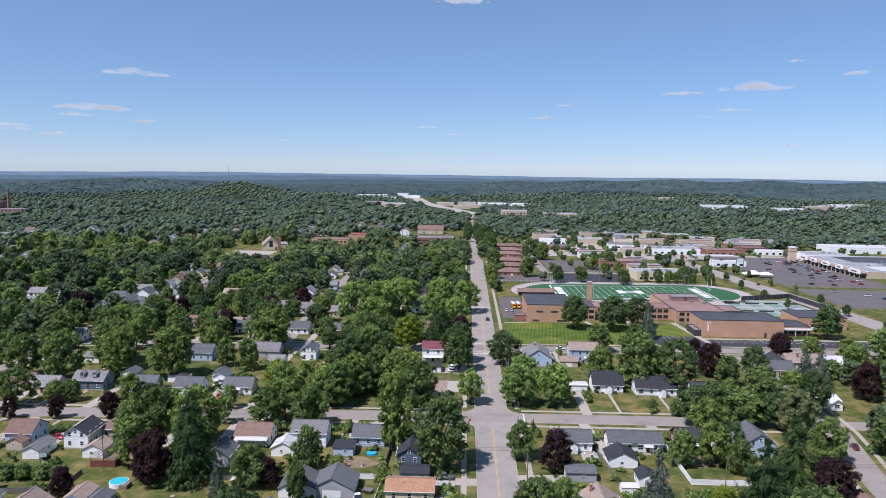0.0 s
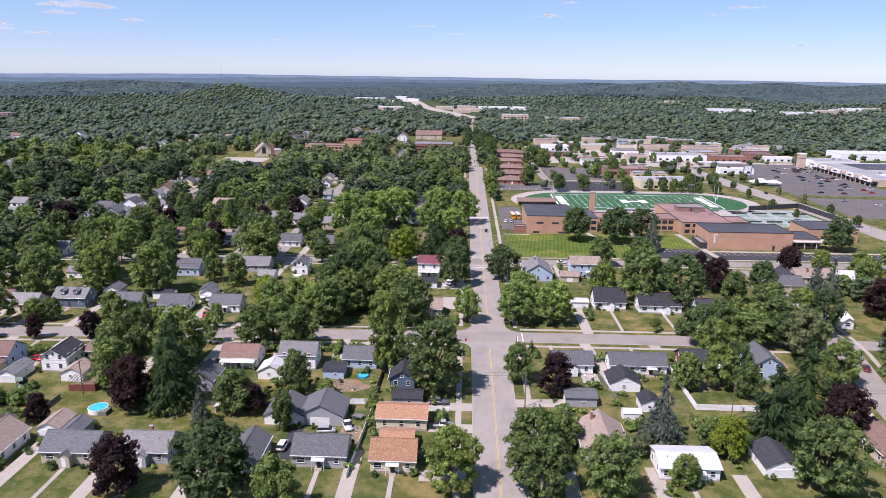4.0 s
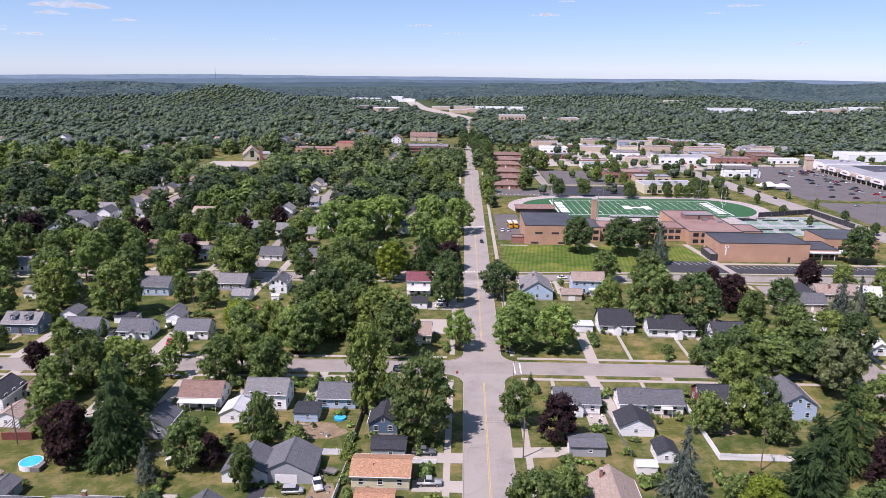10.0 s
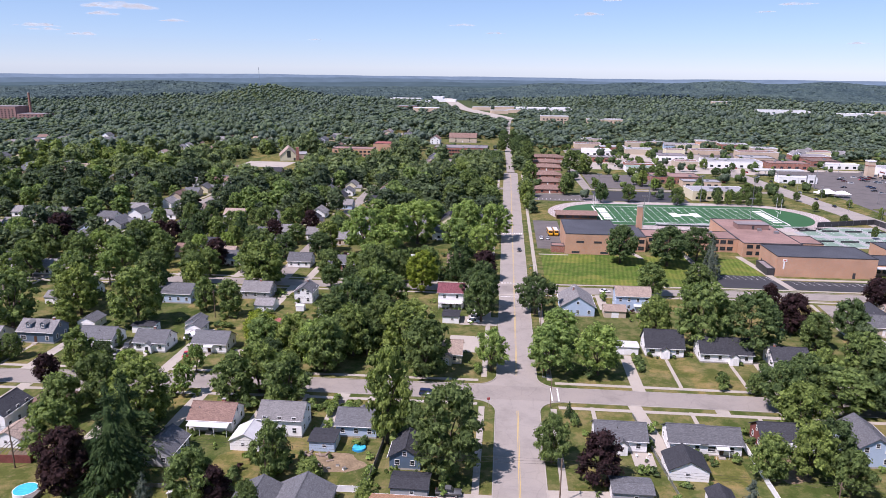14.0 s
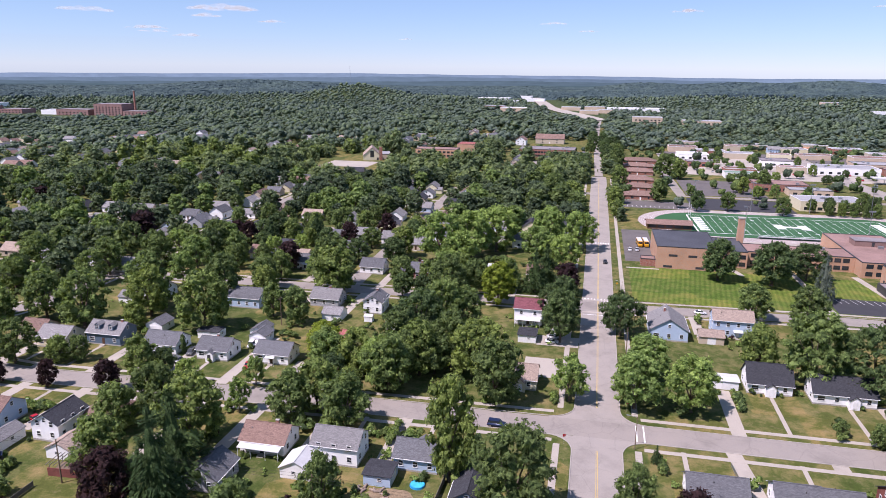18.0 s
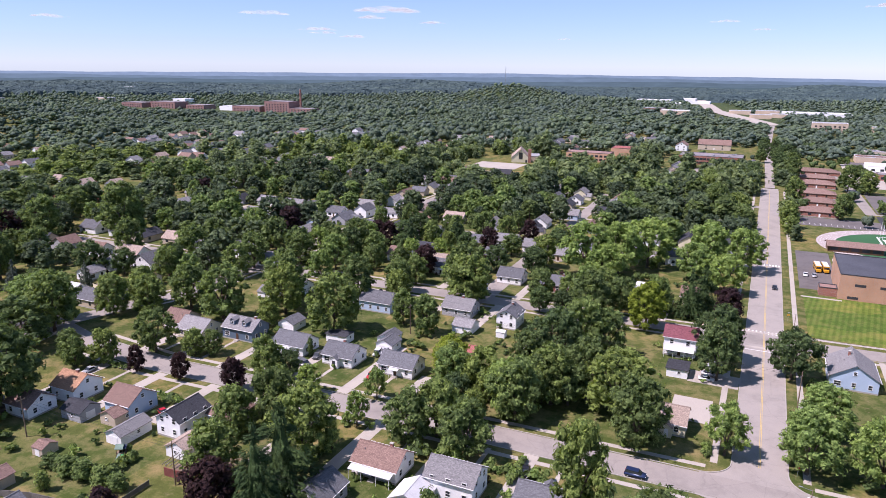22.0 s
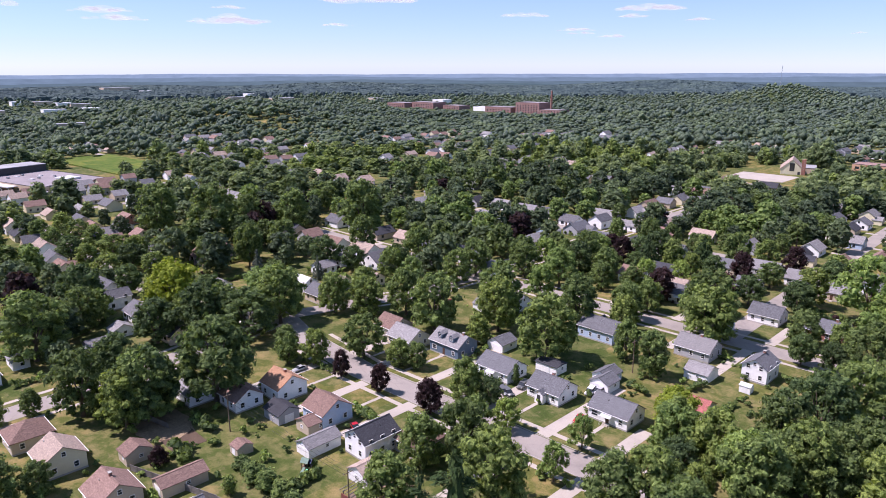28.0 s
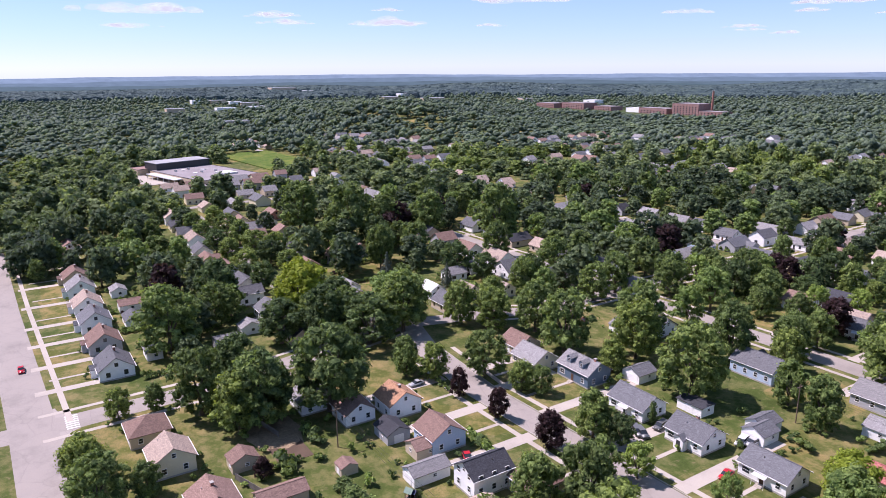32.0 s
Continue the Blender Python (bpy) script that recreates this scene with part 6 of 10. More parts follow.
for _a, _b in (((178, 234), (216, 247)), ((216, 247), (221, 203))):
    screen = thing("windscreen_fence", Matrix.Identity(4), "black netting on a tall court fence", "fence", "court fences")
    d = Vector((_b[0] - _a[0], _b[1] - _a[1]))
    nn = Vector((-d.y, d.x)).normalized() * 0.06
    bm = bmesh.new()
    vs = [bm.verts.new((p[0] + s * nn.x, p[1] + s * nn.y, z)) for z in (0.15, 3.2) for p, s in ((_a, -1), (_b, -1), (_b, 1), (_a, 1))]
    for q in ((3, 2, 1, 0), (4, 5, 6, 7), (0, 1, 5, 4), (1, 2, 6, 5), (2, 3, 7, 6), (3, 0, 4, 7)):
        bm.faces.new([vs[i] for i in q])
    part("netting", bm, DARK_TRIM, screen, "black mesh netting")
    for k in range(9):
        q = Vector(_a) + d * k / 8
        part("post", tube((q.x, q.y, 0), (q.x, q.y, 3.3), 0.09, 0.09, 6), STEEL, screen)
slab("grass_bank", 222, 233, 104, 420, -0.05, 0.02, GRASS, "grass beside the shopping street", "verge", 6)

# ---- shops, car parks and the far town ----
for _y, _x, _l in ((334, 28, 22), (370, 28.5, 23), (407, 30, 24), (454, 32, 26), (489, 34, 26), (529, 35, 36)):
    house(_x, _y, 0, _l, 13, RED_BRICK, BROWN_ROOF, "low red brick apartment block with a brown hipped roof", hip=True, rise=2.6, detail=1, group="apartment blocks")
slab("parking_lot", 14, 66, 300, 326, -0.05, 0.03, LOT, "asphalt car park before low blocks", "parking lot")
slab("parking_lot", 60, 123, 304, 346, -0.05, 0.034, BLACKTOP, "dark asphalt car park", "parking lot")
slab("parking_lot", 62, 118, 358, 432, -0.05, 0.03, LOT, "grey asphalt car park with islands", "parking lot")
for _k in range(17):
    strip("parking_line", [(16 + _k * 2.9, 303), (16 + _k * 2.9, 308.5)], 0.18, 0.036, WHITE_LINE, "white painted bay line", "road marking")
flat_building("clinic", 126, 166, 316, 338, 6.6, CREAM_SIDING, GREY_MEMBRANE, "long cream building with tall slit windows", "building", 4, cap=TRIM, windows=9, units=4)
flat_building("office", 114, 152, 389, 412, 5.4, RED_BRICK, GRAVEL_ROOF, "low red brick office with brown roof", "building", windows=8, units=3)
flat_building("office", 134, 163, 372, 386, 4.6, TAN_BRICK, GREY_MEMBRANE, "low tan office with a grey roof", "building", windows=5, units=2)
flat_building("shop", 184, 236, 494, 520, 6, WHITE_SIDING, GREY_MEMBRANE, "white shop with a grey flat roof", "shop", cap=TRIM, windows=7, units=3)
flat_building("shop", 241, 278, 492, 512, 5.6, RED_BRICK, GRAVEL_ROOF, "red shop building with a flat roof", "shop", windows=5, units=2)
flat_building("shop", 219, 249, 406, 417, 4.6, WHITE_SIDING, WHITE_ROOF, "small white roadside shop", "shop", cap=TRIM, windows=4, units=1)
flat_building("shop", 78, 108, 572, 600, 5, WHITE_SIDING, WHITE_ROOF, "white flat-roofed shop beside car parks", "shop", cap=TRIM, windows=4)
flat_building("shop", 80, 104, 518, 532, 4.6, RED_BRICK, PURPLE_MEMBRANE, "dark brick shop with a flat roof", "shop", windows=4)
flat_building("shop", 103, 131, 452, 466, 4.4, WHITE_SIDING, COURT_GREEN, "low shop with a green roof", "shop", cap=TRIM, windows=4)
flat_building("shop", 230, 262, 536, 560, 5, TAN_BRICK, GREY_MEMBRANE, "tan shop with a grey flat roof", "shop", windows=4, units=2)
flat_building("shop", 150, 178, 540, 566, 5, WHITE_SIDING, PURPLE_MEMBRANE, "white shop with a dusky flat roof", "shop", windows=4, units=2)
flat_building("shop", 290, 318, 520, 548, 5, RED_BRICK, BROWN_ROOF, "brown restaurant with a flat roof", "shop", windows=4, units=1)
canopy = thing("fuel_canopy", flat_at(234, 450, 0, 2), "white fuel station canopy on posts", "canopy")
part("roof", box(-20, 20, -5, 5, 4.6, 5.5), WHITE_ROOF, canopy)
for _x in (-11, 0, 11):
    part("post", tube((_x, 0, 0), (_x, 0, 4.6), 0.25, 0.25, 8), TRIM, canopy)
slab("parking_lot", 238, 322, 214, 480, -0.05, 0.03, LOT, "large mall car park of patched asphalt", "parking lot")
slab("parking_lot", 140, 330, 450, 492, -0.05, 0.02, CONCRETE, "pale forecourt between shops", "parking lot")
slab("grass_island", 240, 316, 286, 297, -0.05, 0.05, GRASS, "grass island between car parks", "verge", -3)
slab("parking_lot", 205, 320, 514, 600, -0.05, 0.02, LOT, "grey car park among shops", "parking lot")
slab("parking_lot", 60, 190, 466, 620, -0.05, 0.016, CONCRETE, "pale car parks between shops", "parking lot")
mall = flat_building("mall", 325, 430, 346, 455, 5.6, TAN_BRICK, GREY_MEMBRANE, "long shopping mall with a pale arcade and grey roof", "mall", cap=TRIM, units=14)
part("arcade_roof", box(-58.5, -52.6, -54, 54, 3.9, 4.6), TAN_ROOF, mall, "tan arcade roof")
part("roof_patch", box(-30, 34, 8, 50, 5.665, 5.7), BLACK_MEMBRANE, mall, "black membrane over half of the roof")
part("roof_patch", box(-36, 10, -46, -20, 5.665, 5.7), WHITE_ROOF, mall, "white membrane over part of the roof")
for _k in range(15):
    part("arcade_post", box(-58.3, -57.6, -53 + _k * 7.5, -52.3 + _k * 7.5, 0, 3.9), TAN_BRICK, mall)
    part("shop_window", box(-52.58, -52.5, -52 + _k * 7.0, -47 + _k * 7.0, 0.6, 3.3), GLASS, mall)
for _k, _w in ((-46, 9), (-22, 6), (2, 7), (24, 6), (44, 9)):
    part("shop_front", prism([(-_w, 3.7), (_w, 3.7), (_w, 5.9), (_w * 0.5, 7.2), (-_w * 0.5, 7.2), (-_w, 5.9)], "x", -59.2, -58.55), TRIM, mall, "white shop front above the arcade").location.y = _k
    part("sign_bar", box(-59.35, -59.2, _k - _w * 0.45, _k + _w * 0.45, 5.0, 5.9), (RED_WOOD, DARK_TRIM)[_k % 2], mall)
flat_building("shop", 330, 372, 462, 490, 6, WHITE_SIDING, GREY_MEMBRANE, "white shop behind the mall tower", "shop", cap=TRIM, units=3)
flat_building("shop", 388, 470, 528, 560, 6.5, WHITE_SIDING, WHITE_ROOF, "white department shop with a pale roof", "shop", cap=TRIM, units=3)
flat_building("shop", 296, 326, 500, 513, 4.6, WHITE_SIDING, WHITE_ROOF, "white bank with a rounded front", "shop", cap=TRIM, windows=4)
tower = thing("mall_tower", flat_at(315, 460, 0), "square tan tower of the mall", "tower")
part("shaft", box(-3, 3, -3, 3, 0, 13), TAN_BRICK, tower)
part("cornice", box(-3.3, 3.3, -3.3, 3.3, 13.003, 14), TRIM, tower)
part("band", box(-3.1, 3.1, -3.1, 3.1, 9, 9.8), RED_BRICK, tower)
flat_building("long_school", -80, -24, 548, 578, 8, RED_BRICK, PURPLE_MEMBRANE, "long brick institution with a grey flat roof", "building", windows=16, rows=2, units=4)
house(-58, 690, 0, 34, 16, TAN_SIDING, BROWN_ROOF, "large house with steep reddish-brown roofs", storeys=2.0, detail=1)
house(-90, 665, 90, 20, 12, WHITE_SIDING, BROWN_ROOF, "white house with a reddish-brown roof", storeys=2.0, detail=1)
house(-15.5, 556, 90, 22, 13, RED_BRICK, GREY_ROOF, "dark brick hall with a hipped grey roof beside the street", hip=True, rise=3.2, detail=1)
church = thing("church", flat_at(-219, 492, 0, 108), "cream stone church with a broad gabled front", "church")
part("nave", gable_walls(26, 17, 4.6, 7.6), CREAM_SIDING, church)
part("roof", gable_roof(26, 17, 4.6, 7.6, 0.5, 0.3), TAN_ROOF, church)
part("side_hall", box(-2, 20, -18, -8.6, 0, 4.6), TAN_BRICK, church)
part("hall_roof", box(-2.2, 20.2, -18.2, -8.7, 4.603, 4.9), GREY_MEMBRANE, church)
part("gable_window", box(-13.1, -13.0, -1.8, 1.8, 3, 9.4), GLASS, church, "tall leaded window")
part("front_door", box(-13.1, -13.0, -6.2, -4.4, 0, 2.6), DARK_TRIM, church)
for _k in range(5):
    part("side_window", box(-11 + _k * 4.6, -9.8 + _k * 4.6, 8.5, 8.58, 1.4, 3.8), GLASS, church)
part("bell_stub", box(-13.4, -10.2, -9.9, -6.9, 0, 12.6), RED_BRICK, church, "square brick bell stub")
slab("parking_lot", -250, -205, 432, 470, -0.05, 0.04, CONCRETE, "pale church car park", "parking lot")
flat_building("brick_school", -182, -140, 520, 540, 8, BRICK, GRAVEL_ROOF, "orange-red brick school building", "building", windows=9, rows=2)
flat_building("brick_school", -150, -126, 575, 600, 8, BRICK, RED_ROOF, "red-roofed brick building among trees", "building")
flat_building("office", 50, 94, 962, 985, 13, TAN_BRICK, GREY_MEMBRANE, "three-storey tan office building", "building", windows=7, rows=3, cap=TRIM)
flat_building("office", 126, 182, 975, 1000, 9, TAN_BRICK, GREY_MEMBRANE, "pale grey office block", "building", windows=8, rows=2, cap=TRIM)
flat_building("warehouse", 15, 130, 1310, 1370, 9, WHITE_SIDING, WHITE_ROOF, "long low white warehouse", "warehouse", cap=TRIM)
flat_building("warehouse", 505, 600, 1290, 1330, 9, WHITE_SIDING, WHITE_ROOF, "long low white warehouse among woods", "warehouse", cap=TRIM)
flat_building("warehouse", 640, 700, 1240, 1270, 8, WHITE_SIDING, WHITE_ROOF, "white warehouse among woods", "warehouse", cap=TRIM)
flat_building("warehouse", -190, -140, 1210, 1240, 9, TAN_BRICK, WHITE_ROOF, "pale warehouse beside the highway", "warehouse", cap=TRIM)
flat_building("warehouse", -230, -190, 1270, 1300, 9, RED_BRICK, GREY_MEMBRANE, "brick warehouse beside the highway", "warehouse")
for _x, _y, _w, _d in ((729, 1265, 40, 24), (779, 1314, 30, 20), (849, 1390, 46, 22), (907, 1425, 40, 24), (530, 1653, 44, 22), (541, 1285, 90, 14), (746, 1918, 26, 16), (1271, 3719, 24, 16), (1662, 3540, 40, 16)):
    flat_building("hillside_building", _x - _w / 2, _x + _w / 2, _y - _d / 2, _y + _d / 2, 12, TAN_BRICK if _w < 45 else WHITE_SIDING, GREY_MEMBRANE if _w < 45 else WHITE_ROOF, "pale flat-roofed building among the wooded hills", "building", cap=TRIM, group="buildings on the hills")
for _x, _y, _w, _d in ((-20, 1240, 36, 22), (10, 1290, 30, 20), (-60, 1380, 40, 26), (-10, 1420, 44, 24), (-230, 1700, 60, 40), (-300, 1900, 90, 50), (-180, 1850, 60, 40), (-260, 2060, 110, 60)):
    flat_building("shop", _x - _w / 2, _x + _w / 2, _y - _d / 2, _y + _d / 2, 7, TAN_BRICK if _w < 45 else WHITE_SIDING, GREY_MEMBRANE if _w < 45 else WHITE_ROOF, "pale commercial building beside the highway", "shop", cap=TRIM, group="highway shops")

for _i, (_x, _y, _w, _d, _k) in enumerate(((120, 486, 26, 16, 0), (166, 500, 22, 14, 1), (260, 585, 40, 20, 2), (310, 575, 36, 22, 0), (140, 600, 30, 18, 1), (176, 590, 20, 16, 3), (215, 612, 34, 18, 2), (330, 605, 30, 22, 3), (280, 622, 26, 16, 1), (116, 628, 28, 18, 0),
                                           (90, 650, 30, 20, 2), (150, 664, 26, 18, 1), (205, 668, 32, 20, 3), (262, 672, 30, 18, 0), (100, 696, 26, 18, 1), (170, 700, 34, 20, 2), (240, 704, 24, 16, 1))):
    flat_building("shop", _x - _w / 2, _x + _w / 2, _y - _d / 2, _y + _d / 2, 4.6 + _i % 3, (RED_BRICK, TAN_SIDING, TAN_BRICK, CREAM_SIDING)[_k], (BROWN_ROOF, GREY_MEMBRANE, GRAVEL_ROOF, PURPLE_MEMBRANE)[(_k + _i) % 4],
                  ("red brick shop with a flat roof", "tan shop with a flat roof", "tan brick shop with a flat roof", "cream shop with a flat roof")[_k], "shop", cap=TRIM, units=1, group="shops past the field")
slab("parking_lot", 64, 330, 601, 642, -0.05, 0.024, LOT, "grey car park behind the shops", "parking lot")

def marquee(x, y, turn, L, D, h):
    """A white fabric tent with open sides on posts."""
    m = thing("marquee", flat_at(x, y, 0.03, turn), "white fabric sales tent standing in the car park", "tent", "sales tents")
    part("canopy", hip_roof(L, D, h, 2.2, 0.2, 0.5), TRIM, m)
    for sx in (-1, 0, 1):
        for sy in (-1, 1):
            part("post", tube((sx * (L / 2 - 0.2), sy * (D / 2 - 0.2), 0), (sx * (L / 2 - 0.2), sy * (D / 2 - 0.2), h), 0.08, 0.08, 6), STEEL, m)


marquee(229, 346, 12, 12, 8, 2.4)
marquee(240, 343, -4, 10, 7, 2.6)
marquee(234, 354, 5, 9, 6, 2.2)
board = thing("sign_board", flat_at(232, 378, 0, 8), "tall grey roadside sign frame on two posts", "sign")
for _x in (-3.4, 3.4):
    part("post", box(_x - 0.3, _x + 0.3, -0.3, 0.3, 0, 11.5), STEEL, board)
part("panel", box(-3.1, 3.1, -0.2, 0.2, 8.4, 11.2), TRIM, board, "pale sign panel")
for _x, _y, _t, _l in ((300, 585, 90, "white two-storey house among shops and trees"), (313, 600, 0, "white gabled house behind the shops"), (325, 612, 90, "white gabled house behind the shops"), (346, 590, 0, "white house at the edge of the woods")):
    house(_x, _y, _t, 12, 9, WHITE_SIDING, LIGHT_ROOF, _l, storeys=1.5, rise=3.6, detail=1)
house(185, 656, 0, 12, 9, BLUE_SIDING, LIGHT_ROOF, "pale blue house at the edge of the woods", storeys=1.5, detail=1)
house(227, 676, 0, 13, 9, TAN_SIDING, ORANGE_ROOF, "tan house with an orange-tan roof by the woods", detail=1)

# the factory on the skyline
for _x, _y, _w, _d, _h, _n in ((-1270, 990, 60, 40, 12, 8), (-1200, 1010, 70, 40, 16, 8), (-1130, 1030, 50, 36, 10, 6), (-980, 1016, 70, 36, 13, 8), (-905, 1022, 60, 40, 25, 8), (-845, 1012, 50, 30, 10, 6)):
    flat_building("factory", _x - _w / 2, _x + _w / 2, _y - _d / 2, _y + _d / 2, _h * 0.85, DUSKY_BRICK, PURPLE_MEMBRANE, "dusky red brick factory block", "factory", windows=_n, rows=max(1, int(_h / 4.5)), group="factory blocks")
flat_building("factory", -1060, -1020, 1010, 1040, 9, WHITE_SIDING, WHITE_ROOF, "white factory shed between brick blocks", "factory")
chim = thing("factory_chimney", flat_at(-866, 1030, float(terrain(-866, 1030))), "tall round red brick factory chimney", "chimney")
part("shaft", tube((0, 0, -1), (0, 0, 44), 2.6, 1.7, 14), RED_BRICK, chim)
part("rim", tube((0, 0, 44.01), (0, 0, 45.2), 2.0, 2.0, 14), CONCRETE_WALL, chim)
mast = thing("radio_mast", flat_at(-904, 2345, float(terrain(-904, 2345))), "tall thin lattice radio mast behind the hill", "mast")
part("mast", tube((0, 0, 0), (0, 0, 80), 1.0, 0.6, 4), STEEL, mast)
for _z in (38, 58, 74):
    part("platform", box(-1, 1, -1, 1, _z, _z + 0.6), STEEL, mast)

# the low school to the west and its playing field
ws = flat_building("primary_school", -640, -556, 4, 56, 5.2, TAN_BRICK, PURPLE_MEMBRANE, "wide low school with a dusky flat roof", "school", 14, cap=DARK_TRIM, windows=11, faces=("-y", "+x"), units=5)
part("hall", box(-60, -38, -22, 25, -0.5, 10.4), DARK_TRIM, ws, "taller dark hall")
part("hall_roof", box(-60.4, -37.6, -22.4, 25.4, 10.403, 10.9), GREY_MEMBRANE, ws)
part("entrance_roof", box(-34, 14, -33, -25, 3.6, 4.2), WHITE_ROOF, ws, "white flat roof over the entrance")
for _k in range(6):
    part("entrance_post", box(-33.6 + _k * 9.4, -33.2 + _k * 9.4, -32.7, -32.3, 0, 3.6), TRIM, ws)
part("white_roof", box(12, 27, 2, 14, 5.27, 6.6), WHITE_ROOF, ws)
for _x, _y in ((-14, 6), (0, -8), (-24, -6)):
    part("skylight", box(_x - 2.2, _x + 2.2, _y - 1.4, _y + 1.4, 5.27, 5.7), WHITE_ROOF, ws)
flat_building("school_annex", -664, -645, -16, 2, 5.0, TAN_BRICK, GRAVEL_ROOF, "low tan brick annex beside the school hall", "school", 14, cap=DARK_TRIM, windows=3)
slab("parking_lot", -648, -585, -24, -3, -0.6, 0.5, CONCRETE, "pale school forecourt among trees", "parking lot", 14)
slab("playing_field", -752, -604, 84, 140, -1.6, 1.0, MOWN, "dry mown playing field beside the school", "field", 4)

# the far town beyond the wooded rise
for _x, _y, _w, _d, _h, _pale in ((-1952, 350, 26, 20, 7, 1), (-1943, 407, 22, 40, 6, 0), (-1850, 424, 30, 30, 6, 1), (-1740, 427, 24, 44, 7, 0), (-1497, 302, 20, 40, 6, 1), (-1514, 374, 26, 30, 6, 1), (-1566, 216, 24, 36, 6, 0),
                                  (-2438, 768, 40, 90, 16, 0), (-2321, 816, 30, 30, 10, 1), (-1035, 186, 16, 36, 6, 0), (-1320, 1172, 40, 30, 7, 1), (-2268, 911, 40, 60, 8, 1), (-1783, 840, 30, 50, 6, 0), (-1936, 977, 30, 44, 7, 1),
                                  (-2961, 2212, 120, 60, 16, 1), (-1482, 1082, 40, 26, 6, 0), (-1831, 1457, 40, 26, 9, 1), (-1629, 888, 30, 60, 6, 0), (-1281, 2298, 120, 30, 8, 1), (-1156, 2242, 90, 30, 8, 1)):
    flat_building("town_building", _x - _w / 2, _x + _w / 2, _y - _d / 2, _y + _d / 2, _h + 3, WHITE_SIDING if _pale else TAN_BRICK, WHITE_ROOF if _pale else GREY_MEMBRANE, "pale flat-roofed building of the far town" if _pale else "tan flat-roofed building of the far town", "building", cap=TRIM, group="far town")

# ---- houses and garages, block by block ----
house(-97.8, -81.2, 0, 12.4, 8.8, TAN_SIDING, GREY_ROOF, "tan-sided house with a grey shingle roof", front='-y', porch='gable')
garage(-108.9, -70.8, 90, 7.5, 5.6, WHITE_SIDING, TAN_ROOF, "white-sided garage with a tan shingle roof", front='-x', double=True)
garage(-102.7, -73.5, 90, 7.5, 5.0, GREY_SIDING, GREY_ROOF, "grey-sided garage with a grey shingle roof", front='-x')
house(-80.9, -80.3, 0, 11.2, 8.6, GREY_SIDING, LIGHT_ROOF, "grey-sided house with a light grey shingle roof", front='-y', porch='gable', chimney=(0, 1.0))
house(-129.1, -32.5, 90, 10.0, 7.5, WHITE_SIDING, DARK_ROOF, "white-sided house with a charcoal shingle roof", storeys=1.5, front='+x', porch='none')
garage(-120.5, -40.2, 90, 7.0, 6.3, WHITE_SIDING, TAN_ROOF, "white-sided garage with a tan shingle roof", front='+x')
house(-121.9, -24.5, 0, 8.5, 9.0, TAN_SIDING, BROWN_ROOF, "tan-sided house with a brown shingle roof", front='+y', hip=True)
house(-82.0, -43.2, 90, 9.0, 7.7, GREY_SIDING, GREY_ROOF, "grey-sided house with a grey shingle roof", front='+x', porch='none')
house(-76.2, -27.0, 0, 11.0, 8.6, WHITE_SIDING, BROWN_ROOF, "white-sided house with a brown shingle roof", front='-y', porch='long', chimney=(2, 0.5))
garage(-64.6, -35.5, 90, 7.0, 7.0, WHITE_SIDING, WHITE_ROOF, "white-sided garage with a white metal roof", front='+x')
house(-58.3, -27.5, 0, 10.9, 8.4, WHITE_SIDING, LIGHT_ROOF, "white-sided house with a light grey shingle roof", storeys=1.5, front='+y', porch='gable')
garage(-46.4, -34.4, 0, 6.1, 6.0, BLUE_SIDING, DARK_ROOF, "pale blue-sided garage with a charcoal shingle roof", front='+x', rise=0.35)
house(-39.7, -26.1, 0, 10.0, 8.2, BLUE_SIDING, GREY_ROOF, "pale blue-sided house with a grey shingle roof", front='+y', porch='gable')
house(-25.8, -38.5, 90, 9.0, 7.0, SLATE_SIDING, DARK_ROOF, "slate-blue house with a charcoal shingle roof", front='+x', porch='none')
garage(-23.4, -50.9, 0, 7.9, 6.0, GREY_SIDING, DARK_ROOF, "grey-sided garage with a charcoal shingle roof", front='+x', rise=0.7)
house(-23.8, -61.9, 0, 12.6, 8.4, CREAM_SIDING, ORANGE_ROOF, "cream-sided house with a orange-tan shingle roof", front='+x', porch='none', rise=1.6)
house(-24.0, -80.7, 0, 10.1, 9.0, CREAM_SIDING, ORANGE_ROOF, "cream-sided house with a orange-tan shingle roof", front='-y', porch='awning')
garage(-24.1, -72.8, 0, 8.0, 6.0, CREAM_SIDING, ORANGE_ROOF, "cream-sided garage with a orange-tan shingle roof", front='+x', rise=0.9)
garage(-44.6, -59.8, 90, 10.0, 11.8, GREY_SIDING, GREY_ROOF, "grey-sided garage with a grey shingle roof", front='-x', double=True)
garage(-53.7, -60.6, 90, 9.0, 10.0, WHITE_SIDING, GREY_ROOF, "white-sided garage with a grey shingle roof", front='-x', double=True)
house(-40.9, -79.6, 0, 12.1, 8.8, GREY_SIDING, GREY_ROOF, "grey-sided house with a grey shingle roof", front='-y', porch='awning')
house(-57.6, -81.7, 90, 11.0, 7.4, GREY_SIDING, GREY_ROOF, "grey-sided house with a grey shingle roof", front='-x', porch='none')
house(24.2, -26.0, 0, 11.9, 8.2, WHITE_SIDING, GREY_ROOF, "white-sided house with a grey shingle roof", front='-y', porch='gable')
house(39.7, -25.6, 0, 8.5, 8.0, WHITE_SIDING, GREY_ROOF, "white-sided house with a grey shingle roof", front='-y', porch='none')
house(47.5, -25.8, 0, 9.2, 7.6, WHITE_SIDING, GREY_ROOF, "white-sided house with a grey shingle roof", front='-y', porch='awning')
